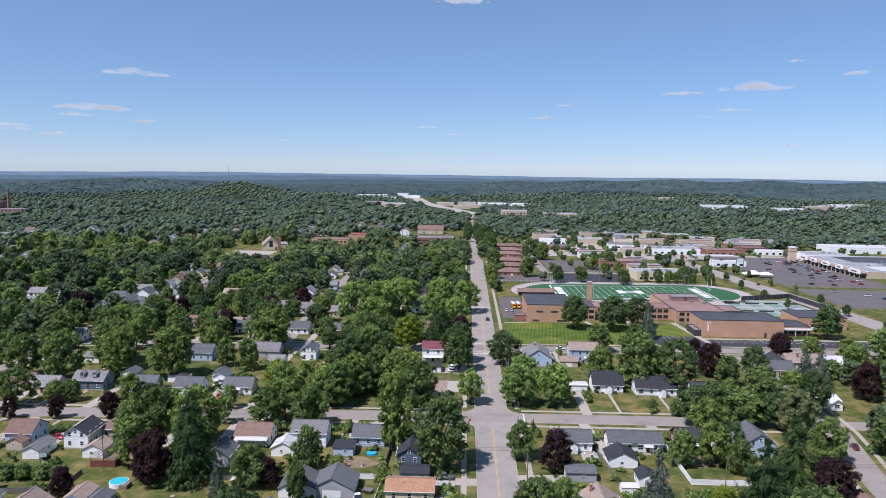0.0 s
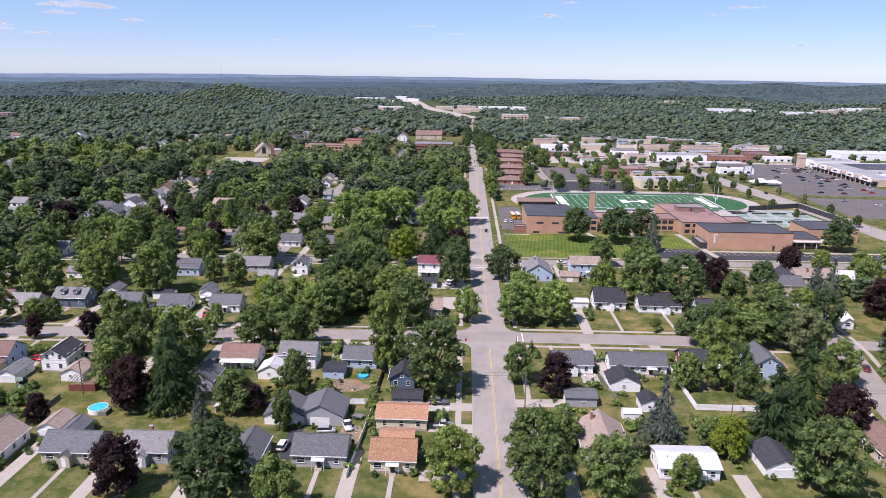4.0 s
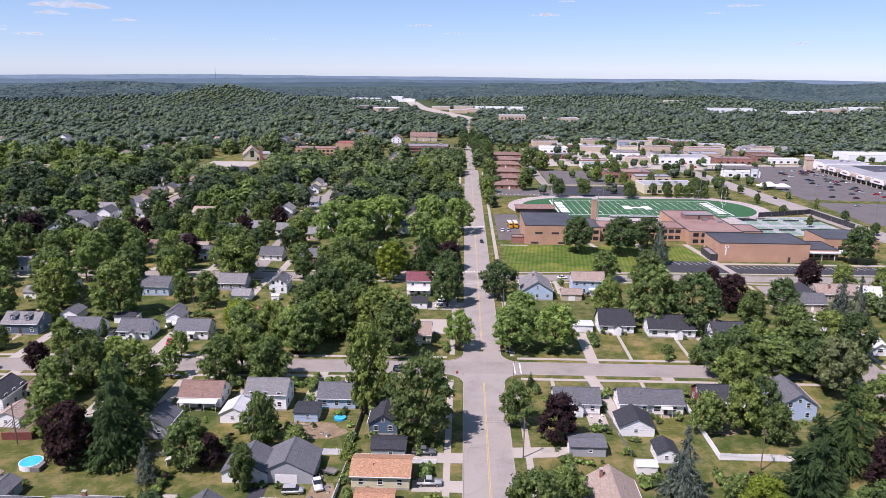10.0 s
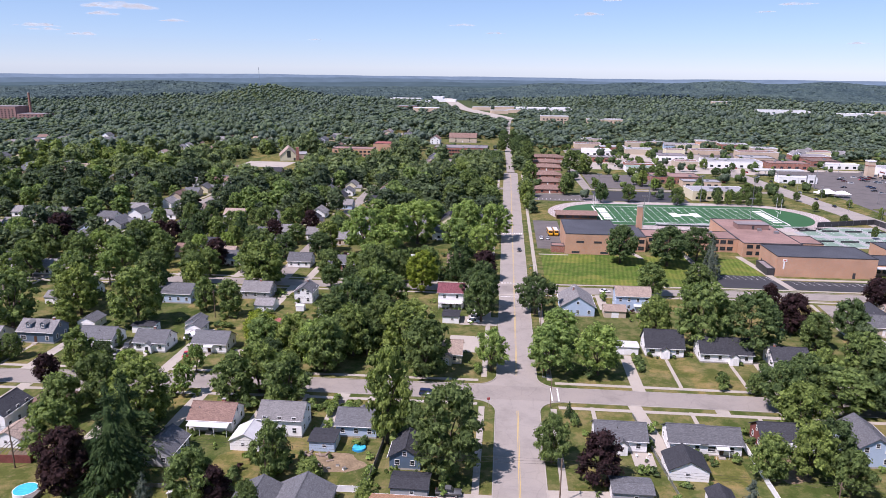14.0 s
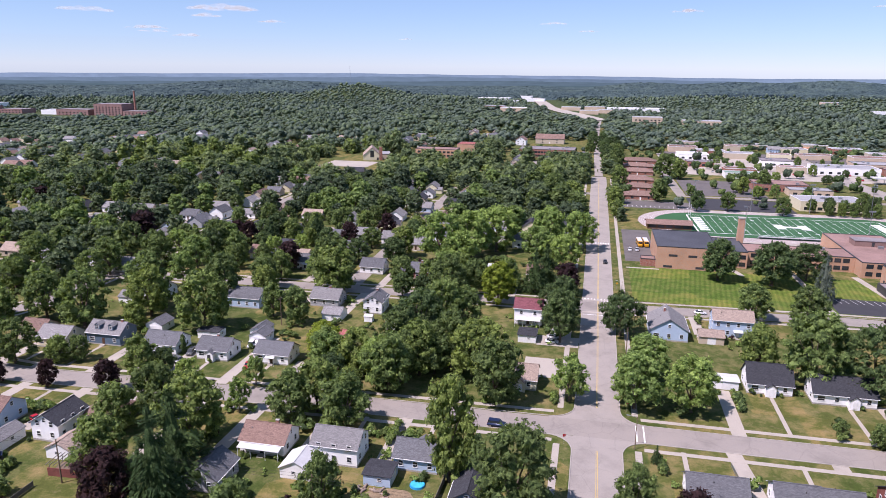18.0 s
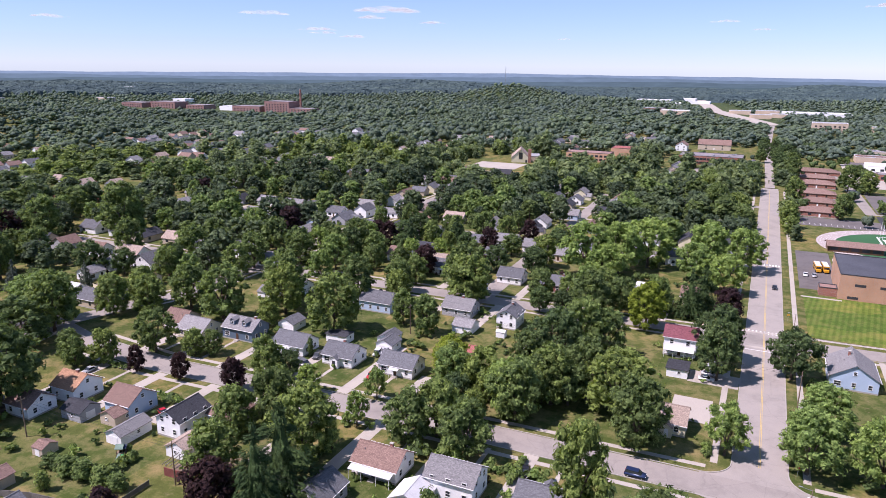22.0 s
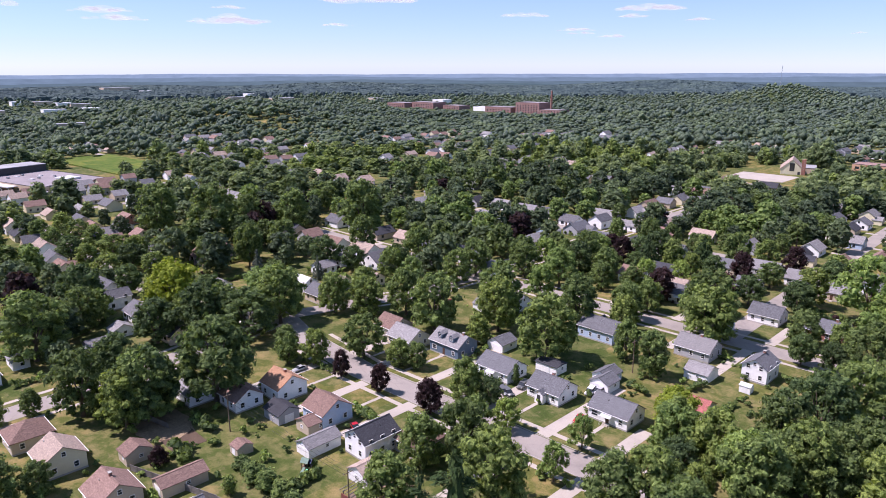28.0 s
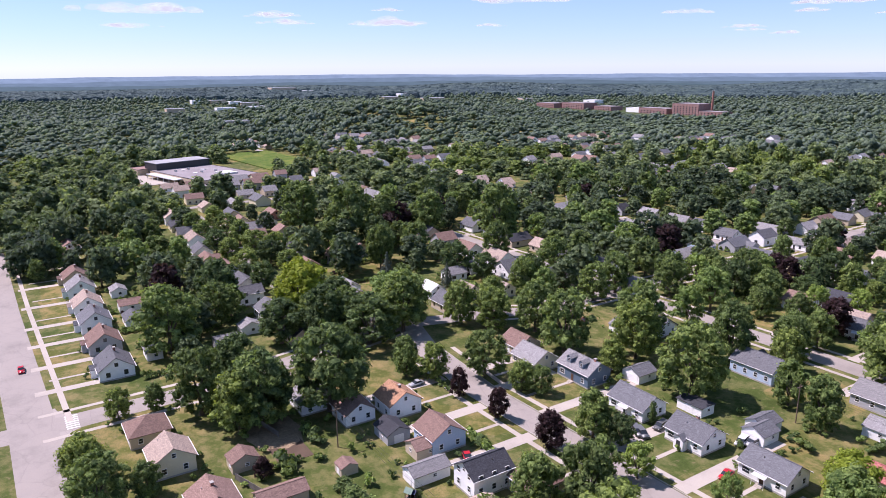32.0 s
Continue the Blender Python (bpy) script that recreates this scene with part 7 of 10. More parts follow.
garage(37.3, -37.1, 90, 7.6, 8.7, WHITE_SIDING, DARK_ROOF, "white-sided garage with a charcoal shingle roof", front='+x')
garage(41.5, -50.2, 90, 5.5, 5.0, WHITE_SIDING, DARK_ROOF, "white-sided garage with a charcoal shingle roof", front='+x')
garage(23.5, -47.9, 0, 8.4, 6.0, GREY_SIDING, GREY_ROOF, "grey-sided garage with a grey shingle roof", front='-x', rise=0.6)
shed(35.6, -56.3, 0, 4.6, 3.2, WHITE_SIDING, WHITE_ROOF, "small white-sided shed with a white metal roof")
house(25.0, -71.8, 90, 13.0, 10.8, TAN_SIDING, TAN_ROOF, "tan-sided house with a tan shingle roof", front='-x', porch='none', chimney=(4, 2))
house(42.1, -80.4, 0, 13.1, 9.0, WHITE_SIDING, WHITE_ROOF, "white-sided house with a white metal roof", front='-y', porch='awning', rise=1.2)
garage(63.5, -77.6, 90, 10.0, 7.9, WHITE_SIDING, DARK_ROOF, "white-sided garage with a charcoal shingle roof", front='-x', double=True)
house(93.0, -70.5, 90, 13.0, 9.0, TAN_BRICK, BROWN_ROOF, "brick house with a faded brown-red roof", front='-x', porch='none')
house(63.4, -22.6, 0, 11.7, 8.4, RED_WOOD, DARK_ROOF, "red-walled house with a charcoal shingle roof", front='-y', porch='long')
house(81.2, -25.2, 90, 12.0, 9.2, BLUE_SIDING, GREY_ROOF, "pale blue-sided house with a grey shingle roof", storeys=1.5, front='-x', porch='none')
house(46.9, 33.5, 0, 11.8, 8.8, WHITE_SIDING, DARK_ROOF, "white-sided house with a steep charcoal shingle roof", rise=4.3, front='-y', porch='gable')
house(65.1, 30.5, 0, 15.8, 8.6, WHITE_SIDING, DARK_ROOF, "white-sided house with a steep charcoal shingle roof", rise=3.6, front='-y', porch='gable')
garage(35.6, 32.2, 0, 6.5, 5.0, WHITE_SIDING, WHITE_ROOF, "white-sided garage with a white metal roof", front='-y', rise=0.3)
house(83.1, 26.8, 0, 10.7, 9.0, WHITE_SIDING, DARK_ROOF, "white-sided house with a charcoal shingle roof", front='-y', porch='gable', chimney=(-4, 0))
house(23.0, 71.4, 90, 15.0, 12.2, BLUE_SIDING, LIGHT_ROOF, "pale blue-sided house with a light grey shingle roof", storeys=1.2, front='-x', porch='none', chimney=(2, 1))
house(44.3, 75.7, 0, 12.8, 8.0, BLUE_SIDING, TAN_ROOF, "pale blue-sided two-storey house with a tan shingle roof", storeys=2.0, front='-y', porch='awning')
garage(36.6, 67.0, 0, 7.8, 6.0, TAN_SIDING, TAN_ROOF, "tan-sided garage with a tan shingle roof", front='-y')
house(128.9, 67.2, 90, 12.0, 10.8, SLATE_SIDING, DARK_ROOF, "slate-blue house with a charcoal shingle roof", front='-x', porch='none')
house(142.5, 72.9, 0, 16.3, 9.0, TAN_SIDING, TAN_ROOF, "tan-sided house with a tan shingle roof", front='-y', chimney=(-3, -2))
house(154.7, 70.0, 0, 8.5, 9.0, WHITE_SIDING, WHITE_ROOF, "white-sided house with a white metal roof", front='-y')
house(123.7, 37.4, 0, 9.6, 9.0, WHITE_SIDING, WHITE_ROOF, "white-sided house with a white metal roof", front='-y', rise=1.0)
house(125.0, 20.2, 0, 10.0, 9.0, WHITE_SIDING, WHITE_ROOF, "white-sided house with a white metal roof", front='-y', rise=1.0)
house(126.5, 60.4, 0, 10.6, 9.0, TAN_SIDING, GREY_ROOF, "tan-sided house with a grey shingle roof", front='-y')
house(132.5, -22.0, 0, 10.5, 9.0, WHITE_SIDING, GREY_ROOF, "white-sided house with a grey shingle roof", front='-y')
house(-24.2, 71.7, 0, 9.6, 8.0, WHITE_SIDING, MAROON_ROOF, "white-sided two-storey house with a maroon roof", storeys=2.0, front='-y', porch='long')
garage(-22.9, 54.9, 0, 5.9, 7.0, WHITE_SIDING, DARK_ROOF, "white-sided garage with a charcoal shingle roof", front='+x', rise=0.4)
house(-21.1, 21.0, 0, 8.5, 9.0, CREAM_SIDING, TAN_ROOF, "cream-sided house with a tan shingle roof", front='-y', porch='gable')
house(-25.6, 124.8, 0, 8.5, 9.0, TAN_SIDING, BROWN_ROOF, "tan-sided house with a brown shingle roof", front='-y')
house(-42.9, 127.9, 0, 8.5, 8.0, WHITE_SIDING, WHITE_ROOF, "white-sided house with a white metal roof", front='-y', rise=1.0)
house(-77.6, 116.7, 0, 14.0, 9.0, RED_BRICK, GREY_ROOF, "red brick house with a grey shingle roof", front='+y', chimney=(3, 0))
house(-96.9, 118.7, 0, 10.3, 9.0, WHITE_SIDING, GREY_ROOF, "white-sided house with a grey shingle roof", front='+y')
house(-100.8, 73.6, 0, 11.1, 9.0, GREY_SIDING, LIGHT_ROOF, "grey-sided house with a light grey shingle roof", front='+y', porch='gable', dormers=1, chimney=(1, 0))
garage(-92.7, 58.7, 0, 6.9, 7.0, WHITE_SIDING, LIGHT_ROOF, "white-sided garage with a light grey shingle roof", front='+x')
house(-80.7, 70.4, 90, 9.0, 7.0, WHITE_SIDING, GREY_ROOF, "white-sided house with a grey shingle roof", storeys=1.5, front='+x', chimney=(2, 0))
shed(-79.7, 58.7, 0, 3.0, 2.5, WHITE_SIDING, WHITE_ROOF, "small white-sided shed with a white metal roof")
garage(-83.0, 37.7, 0, 5.4, 7.0, CREAM_SIDING, RED_ROOF, "cream-sided garage with a red shingle roof", front='+x')
garage(-68.9, 54.5, 90, 5.0, 5.0, WHITE_SIDING, LIGHT_ROOF, "white-sided garage with a light grey shingle roof", front='+x')
house(-105.5, 97.7, 0, 8.5, 8.0, WHITE_SIDING, LIGHT_ROOF, "white-sided house with a light grey shingle roof", front='+y')
house(-155.9, 22.0, 0, 12.2, 8.6, SLATE_SIDING, LIGHT_ROOF, "slate-blue house with a light grey shingle roof", storeys=1.25, front='-y', dormers=2, chimney=(4.4, 0))
house(-170.5, 16.3, 0, 10.5, 9.0, CREAM_SIDING, LIGHT_ROOF, "cream-sided house with a light grey shingle roof", front='-y')
house(-134.3, 19.9, 0, 11.4, 8.6, WHITE_SIDING, GREY_ROOF, "white-sided house with a grey shingle roof", front='-y', porch='awning')
house(-115.8, 19.1, 0, 10.3, 8.6, WHITE_SIDING, GREY_ROOF, "white-sided house with a grey shingle roof", front='-y', porch='gable', chimney=(0, 0.5))
garage(-110.6, 37.9, 90, 7.0, 5.2, WHITE_SIDING, GREY_ROOF, "white-sided garage with a grey shingle roof", front='-x', double=True)
house(-96.8, 20.4, 0, 11.0, 8.4, WHITE_SIDING, GREY_ROOF, "white-sided house with a grey shingle roof", front='-y', porch='awning')
garage(-147.1, 35.1, 90, 7.0, 6.2, WHITE_SIDING, GREY_ROOF, "white-sided garage with a grey shingle roof", front='-x', double=True)
house(-181.5, 19.6, 0, 8.8, 9.0, TAN_SIDING, BROWN_ROOF, "tan-sided house with a brown shingle roof", front='-y')
house(-226.8, 22.4, 0, 9.6, 9.0, TAN_SIDING, GREY_ROOF, "tan-sided house with a grey shingle roof", front='-x', porch='long')
garage(-108.4, 33.3, 90, 6.0, 5.8, WHITE_SIDING, GREY_ROOF, "white-sided garage with a grey shingle roof", front='-x')
house(-168.2, -31.4, 0, 8.5, 9.0, WHITE_SIDING, ORANGE_ROOF, "white-sided house with a orange-tan shingle roof", storeys=1.25, front='+y', chimney=(1, 0))
house(-171.2, -42.6, 0, 8.5, 8.0, WHITE_SIDING, BROWN_ROOF, "white-sided house with a brown shingle roof", front='+y')
garage(-157.4, -39.0, 0, 6.9, 6.0, GREY_SIDING, DARK_ROOF, "grey-sided garage with a charcoal shingle roof", front='+x')
house(-148.4, -31.2, 0, 8.5, 9.0, BLUE_SIDING, BROWN_ROOF, "pale blue-sided house with a brown shingle roof", storeys=1.25, front='+y', porch='none')
garage(-147.1, -36.7, 90, 6.0, 5.2, TAN_SIDING, BROWN_ROOF, "tan-sided garage with a brown shingle roof", front='+x')
garage(-138.3, -41.0, 90, 9.0, 5.0, WHITE_SIDING, LIGHT_ROOF, "white-sided garage with a light grey shingle roof", front='-x')
garage(-146.8, -70.5, 90, 10.0, 5.0, TAN_SIDING, BROWN_ROOF, "tan-sided garage with a brown shingle roof", front='-x')
shed(-149.7, -54.6, 0, 3.5, 4.0, TAN_SIDING, BROWN_ROOF, "small tan-sided shed with a brown shingle roof")
house(-182.6, -49.1, 0, 8.5, 9.0, WHITE_SIDING, LIGHT_ROOF, "white-sided house with a light grey shingle roof", front='+y')
house(-172.6, -86.5, 0, 8.5, 9.0, CREAM_SIDING, TAN_ROOF, "cream-sided house with a tan shingle roof", storeys=1.25, front='-y', porch='none')
house(-189.1, -88.4, 0, 8.5, 9.0, TAN_SIDING, BROWN_ROOF, "tan-sided house with a brown shingle roof", front='-x', hip=True)
house(-151.0, -82.9, 0, 8.8, 9.0, TAN_SIDING, BROWN_ROOF, "tan-sided house with a brown shingle roof", front='-y', hip=False, chimney=(0, 0))
garage(-164.3, -73.0, 0, 4.7, 6.0, TAN_SIDING, BROWN_ROOF, "tan-sided garage with a brown shingle roof", front='-x')
house(-234, -89.3, 0, 11.0, 9.4, WHITE_SIDING, GREY_ROOF, "white-sided house with a grey shingle roof and a small front gable", front='-y', porch='gable', chimney=(-1.5, 0.6), rise=3.3)
garage(-240.5, -77.5, 0, 7.0, 4.6, WHITE_SIDING, LIGHT_ROOF, "white-sided garage with a light grey shingle roof", front='-x')
garage(-274.5, -77.5, 0, 9.0, 6.0, WHITE_SIDING, GREY_ROOF, "white-sided garage with a grey shingle roof", front='-x')
garage(-291.5, -76.0, 90, 7.5, 6.0, WHITE_SIDING, BROWN_ROOF, "white-sided garage with a brown shingle roof", front='-x')
garage(-312.0, -77.0, 0, 7.0, 5.6, WHITE_SIDING, LIGHT_ROOF, "white-sided garage with a light grey shingle roof", front='-x')
house(-256.2, -89.3, 0, 11.0, 9.4, GREY_SIDING, BROWN_ROOF, "dark grey-sided house with a mauve-brown shingle roof", front='-y', porch='gable', chimney=(-1.5, 0.6), rise=3.3)
house(-277, -89.3, 0, 11.0, 9.4, WHITE_SIDING, GREY_ROOF, "white-sided house with a grey shingle roof", front='-y', porch='gable', chimney=(-1.5, 0.6), rise=3.3, storeys=1.25)
house(-299, -89.3, 0, 11.0, 9.4, WHITE_SIDING, TAN_ROOF, "white-sided house with a taupe shingle roof", front='-y', porch='gable', chimney=(-1.5, 0.6), rise=3.3)
house(-320, -89.3, 0, 11.0, 9.4, MINT_SIDING, LIGHT_ROOF, "pale grey-green house with a light grey roof", front='-y', porch='gable', chimney=(-1.5, 0.6), rise=3.3, storeys=1.25)
house(-340, -89.3, 0, 11.0, 9.4, TAN_SIDING, BROWN_ROOF, "tan-sided house with a brown shingle roof", front='-y', porch='gable', chimney=(-1.5, 0.6), rise=3.3)
house(-376, -89.3, 0, 11.0, 9.4, RED_BRICK, BROWN_ROOF, "red brick house with a brown shingle roof", front='-y', porch='gable', chimney=(-1.5, 0.6), rise=3.3)
house(-395.9, -86.5, 0, 11.2, 9.0, WHITE_SIDING, BROWN_ROOF, "white-sided house with a brown shingle roof", front='-x')
house(-273.8, -36.6, 90, 9.0, 7.0, WHITE_SIDING, GREY_ROOF, "white-sided house with a grey shingle roof", storeys=1.5, front='-x', porch='none')
house(-255.3, -35.1, 0, 8.5, 9.0, WHITE_SIDING, GREY_ROOF, "white-sided house with a grey shingle roof", front='-y', chimney=(3, 0))
garage(-244.1, -46.0, 0, 5.2, 7.0, WHITE_SIDING, LIGHT_ROOF, "white-sided garage with a light grey shingle roof", front='-x')
garage(-236.2, -56.4, 90, 7.0, 5.0, GREY_SIDING, LIGHT_ROOF, "grey-sided garage with a light grey shingle roof", front='-x')
house(-315.4, -4.2, 90, 9.0, 7.0, WHITE_SIDING, LIGHT_ROOF, "white-sided house with a light grey shingle roof", front='-y', porch='none', detail=1)
house(-335.4, -0.8, 90, 9.0, 7.0, WHITE_SIDING, GREY_ROOF, "white-sided house with a grey shingle roof", front='-y', porch='none', detail=1)
house(-300.5, -2.5, 0, 8.5, 9.0, TAN_BRICK, BROWN_ROOF, "tan brick house with a brown shingle roof", front='-y', porch='', detail=1)
house(-308.1, 15.6, 0, 13.6, 9.0, TAN_SIDING, BROWN_ROOF, "tan-sided house with a brown shingle roof", front='-y', porch='', detail=1)
house(-264.1, -0.5, 0, 8.5, 7.0, WHITE_SIDING, LIGHT_ROOF, "white-sided house with a light grey shingle roof", front='-y', porch='', detail=1)
house(-398.4, 13.0, 0, 8.5, 9.0, WHITE_SIDING, GREY_ROOF, "white-sided house with a grey shingle roof", front='-y', porch='', detail=1)
house(-416.6, 22.8, 0, 11.9, 9.0, RED_BRICK, BROWN_ROOF, "red brick house with a brown shingle roof", front='-y', porch='', detail=1)
house(-371.5, 12.2, 0, 8.5, 9.0, TAN_SIDING, BROWN_ROOF, "tan-sided house with a brown shingle roof", front='-y', porch='', detail=1)
house(-424.1, 142.6, 0, 13.9, 9.0, WHITE_SIDING, LIGHT_ROOF, "white-sided house with a light grey shingle roof", front='-y', porch='', detail=1)
house(-413.9, 147.5, 0, 8.5, 9.0, RED_BRICK, RED_ROOF, "red brick house with a red shingle roof", front='-y', porch='', detail=1)
house(-388.1, 157.3, 0, 9.3, 9.0, RED_BRICK, RED_ROOF, "red brick house with a red shingle roof", front='-y', porch='', detail=1)
house(-414.5, 192.3, 90, 9.0, 11.1, WHITE_SIDING, TAN_ROOF, "white-sided house with a tan shingle roof", front='-y', porch='none', detail=1)
house(-435.8, 187.6, 90, 9.0, 9.0, WHITE_SIDING, TAN_ROOF, "white-sided house with a tan shingle roof", front='-y', porch='none', detail=1)
house(-427.5, 168.9, 0, 8.5, 9.0, CREAM_SIDING, LIGHT_ROOF, "cream-sided house with a light grey shingle roof", front='-y', porch='', detail=1)
house(-481.9, 201.5, 0, 10.7, 9.0, WHITE_SIDING, TAN_ROOF, "white-sided house with a tan shingle roof", front='-y', porch='', detail=1)
house(-457.1, 103.3, 0, 10.2, 9.0, TAN_SIDING, BROWN_ROOF, "tan-sided house with a brown shingle roof", front='-y', porch='', detail=1)
house(-429.3, 101.4, 0, 9.2, 9.0, GREY_SIDING, LIGHT_ROOF, "grey-sided house with a light grey shingle roof", front='-y', porch='', detail=1)
house(-538.0, 187.4, 0, 12.0, 9.0, WHITE_SIDING, GREY_ROOF, "white-sided house with a grey shingle roof", front='-y', porch='', detail=1)
house(-495.2, 185.7, 90, 9.0, 10.7, WHITE_SIDING, LIGHT_ROOF, "white-sided house with a light grey shingle roof", front='-y', porch='none', detail=1)
house(-247.2, 66.3, 90, 9.0, 12.4, WHITE_SIDING, GREY_ROOF, "white-sided house with a grey shingle roof", front='-y', porch='none', detail=1)
house(-260.5, 57.7, 0, 8.5, 9.0, WHITE_SIDING, LIGHT_ROOF, "white-sided house with a light grey shingle roof", front='-y', porch='', detail=1)
house(-242.7, 25.5, 0, 8.5, 7.0, WHITE_SIDING, WHITE_ROOF, "white-sided house with a white metal roof", front='-y', porch='', detail=1)
house(-233.9, 36.2, 0, 8.5, 7.0, CREAM_SIDING, TAN_ROOF, "cream-sided house with a tan shingle roof", front='-y', porch='', detail=1)
house(-228.7, 48.5, 0, 8.5, 7.0, CREAM_SIDING, TAN_ROOF, "cream-sided house with a tan shingle roof", front='-y', porch='', detail=1)
house(-154.8, 128.5, 0, 9.8, 9.0, WHITE_SIDING, BROWN_ROOF, "white-sided house with a brown shingle roof", front='-y', porch='', detail=1)
house(-148.5, 142.0, 0, 9.6, 9.0, WHITE_SIDING, DARK_ROOF, "white-sided house with a charcoal shingle roof", front='-y', porch='', detail=1)
house(-136.2, 125.8, 0, 12.2, 9.0, TAN_BRICK, TAN_ROOF, "tan brick house with a tan shingle roof", front='-y', porch='', detail=1)
house(-202.6, 94.3, 0, 8.5, 9.0, WHITE_SIDING, LIGHT_ROOF, "white-sided house with a light grey shingle roof", front='-y', porch='', detail=1)
house(-256.0, 44.3, 90, 8.5, 7.0, WHITE_SIDING, LIGHT_ROOF, "white-sided house with a light grey shingle roof", front='-y', porch='none', detail=1)
house(-164.6, 213.6, 0, 11.9, 9.0, WHITE_SIDING, TAN_ROOF, "white-sided house with a tan shingle roof", front='-y', porch='', detail=1)
house(-272.8, 153.6, 0, 9.7, 9.0, WHITE_SIDING, LIGHT_ROOF, "white-sided house with a light grey shingle roof", front='-y', porch='', detail=1)
house(-227.4, 166.8, 90, 9.0, 9.3, BLUE_SIDING, LIGHT_ROOF, "pale blue-sided house with a light grey shingle roof", front='-y', porch='none', detail=1)
house(-291.7, 204.8, 0, 11.6, 9.0, WHITE_SIDING, LIGHT_ROOF, "white-sided house with a light grey shingle roof", front='-y', porch='', detail=1)
house(-226.0, 222.3, 0, 17.0, 9.0, BLUE_SIDING, LIGHT_ROOF, "pale blue-sided house with a light grey shingle roof", front='-y', porch='', detail=1)
house(-255.7, 204.1, 0, 8.5, 9.0, WHITE_SIDING, GREY_ROOF, "white-sided house with a grey shingle roof", front='-y', porch='', detail=1)
house(-204.2, 208.6, 0, 11.9, 7.0, WHITE_SIDING, LIGHT_ROOF, "white-sided house with a light grey shingle roof", front='-y', porch='', detail=1)
house(-356.8, 246.2, 0, 14.1, 9.0, GREY_SIDING, LIGHT_ROOF, "grey-sided house with a light grey shingle roof", front='-y', porch='', detail=1)
house(-404.2, 286.3, 0, 16.2, 9.0, GREY_SIDING, LIGHT_ROOF, "grey-sided house with a light grey shingle roof", front='-y', porch='', detail=1)
house(-353.0, 204.9, 0, 10.9, 9.0, TAN_SIDING, LIGHT_ROOF, "tan-sided house with a light grey shingle roof", front='-y', porch='', detail=1)
house(-390.8, 168.4, 0, 16.5, 9.0, RED_BRICK, RED_ROOF, "red brick house with a red shingle roof", front='-y', porch='', detail=1)
house(-426.1, 203.0, 90, 9.0, 12.0, WHITE_SIDING, TAN_ROOF, "white-sided house with a tan shingle roof", front='-y', porch='none', detail=1)
house(-450.0, 197.5, 90, 9.0, 9.4, WHITE_SIDING, TAN_ROOF, "white-sided house with a tan shingle roof", front='-y', porch='none', detail=1)
house(-540.7, 199.9, 0, 12.7, 9.0, WHITE_SIDING, LIGHT_ROOF, "white-sided house with a light grey shingle roof", front='-y', porch='', detail=1)
house(-381.3, 201.2, 0, 10.4, 9.0, TAN_SIDING, LIGHT_ROOF, "tan-sided house with a light grey shingle roof", front='-y', porch='', detail=1)
house(-130.2, 303.9, 90, 9.0, 9.4, WHITE_SIDING, GREY_ROOF, "white-sided house with a grey shingle roof", front='-y', porch='none', detail=1)
house(-116.3, 300.6, 90, 9.0, 9.1, WHITE_SIDING, GREY_ROOF, "white-sided house with a grey shingle roof", front='-y', porch='none', detail=1)
house(-90.2, 294.3, 0, 13.4, 9.0, WHITE_SIDING, LIGHT_ROOF, "white-sided house with a light grey shingle roof", front='-y', porch='', detail=1)
house(-108.9, 253.0, 0, 13.7, 9.0, BLUE_SIDING, LIGHT_ROOF, "pale blue-sided house with a light grey shingle roof", front='-y', porch='', detail=1)
house(-83.2, 320.9, 0, 11.7, 9.0, GREY_SIDING, GREY_ROOF, "grey-sided house with a grey shingle roof", front='-y', porch='', detail=1)
house(-51.1, 307.7, 90, 9.0, 10.7, WHITE_SIDING, GREY_ROOF, "white-sided house with a grey shingle roof", front='-y', porch='none', detail=1)
house(-23.3, 261.6, 0, 8.8, 9.0, GREY_SIDING, LIGHT_ROOF, "grey-sided house with a light grey shingle roof", front='-y', porch='', detail=1)
house(-88.2, 162.2, 0, 9.7, 9.0, TAN_SIDING, LIGHT_ROOF, "tan-sided house with a light grey shingle roof", front='-y', porch='', detail=1)
house(-114.9, 146.4, 0, 8.5, 9.0, GREY_SIDING, GREY_ROOF, "grey-sided house with a grey shingle roof", front='-y', porch='', detail=1)
house(-104.3, 170.8, 0, 8.5, 9.0, WHITE_SIDING, LIGHT_ROOF, "white-sided house with a light grey shingle roof", front='-y', porch='', detail=1)
house(-131.8, 167.5, 0, 8.5, 9.0, TAN_SIDING, GREY_ROOF, "tan-sided house with a grey shingle roof", front='-y', porch='', detail=1)
house(-313.8, 28.2, 0, 9.3, 9.0, TAN_SIDING, BROWN_ROOF, "tan-sided house with a brown shingle roof", front='-y', porch='', detail=1)
house(-442.0, 101.1, 0, 15.0, 9.0, GREY_SIDING, LIGHT_ROOF, "grey-sided house with a light grey shingle roof", front='-y', porch='', detail=1)
house(-234.0, 196.4, 0, 10.4, 9.0, WHITE_SIDING, GREY_ROOF, "white-sided house with a grey shingle roof", front='-y', porch='', detail=1)

house(-129.7, 65.3, 0, 13.0, 9.0, BLUE_SIDING, GREY_ROOF, "pale blue house with a grey shingle roof under trees", storeys=1.25, front='+y', porch='none')
garage(-174.8, 58.1, 0, 6.5, 6.5, WHITE_SIDING, LIGHT_ROOF, "white-sided garage with a light grey shingle roof", front='+x')
house(-169.1, 66.9, 0, 11.0, 8.6, WHITE_SIDING, GREY_ROOF, "white-sided house with a grey roof half hidden by a tree", front='+y', porch='none')
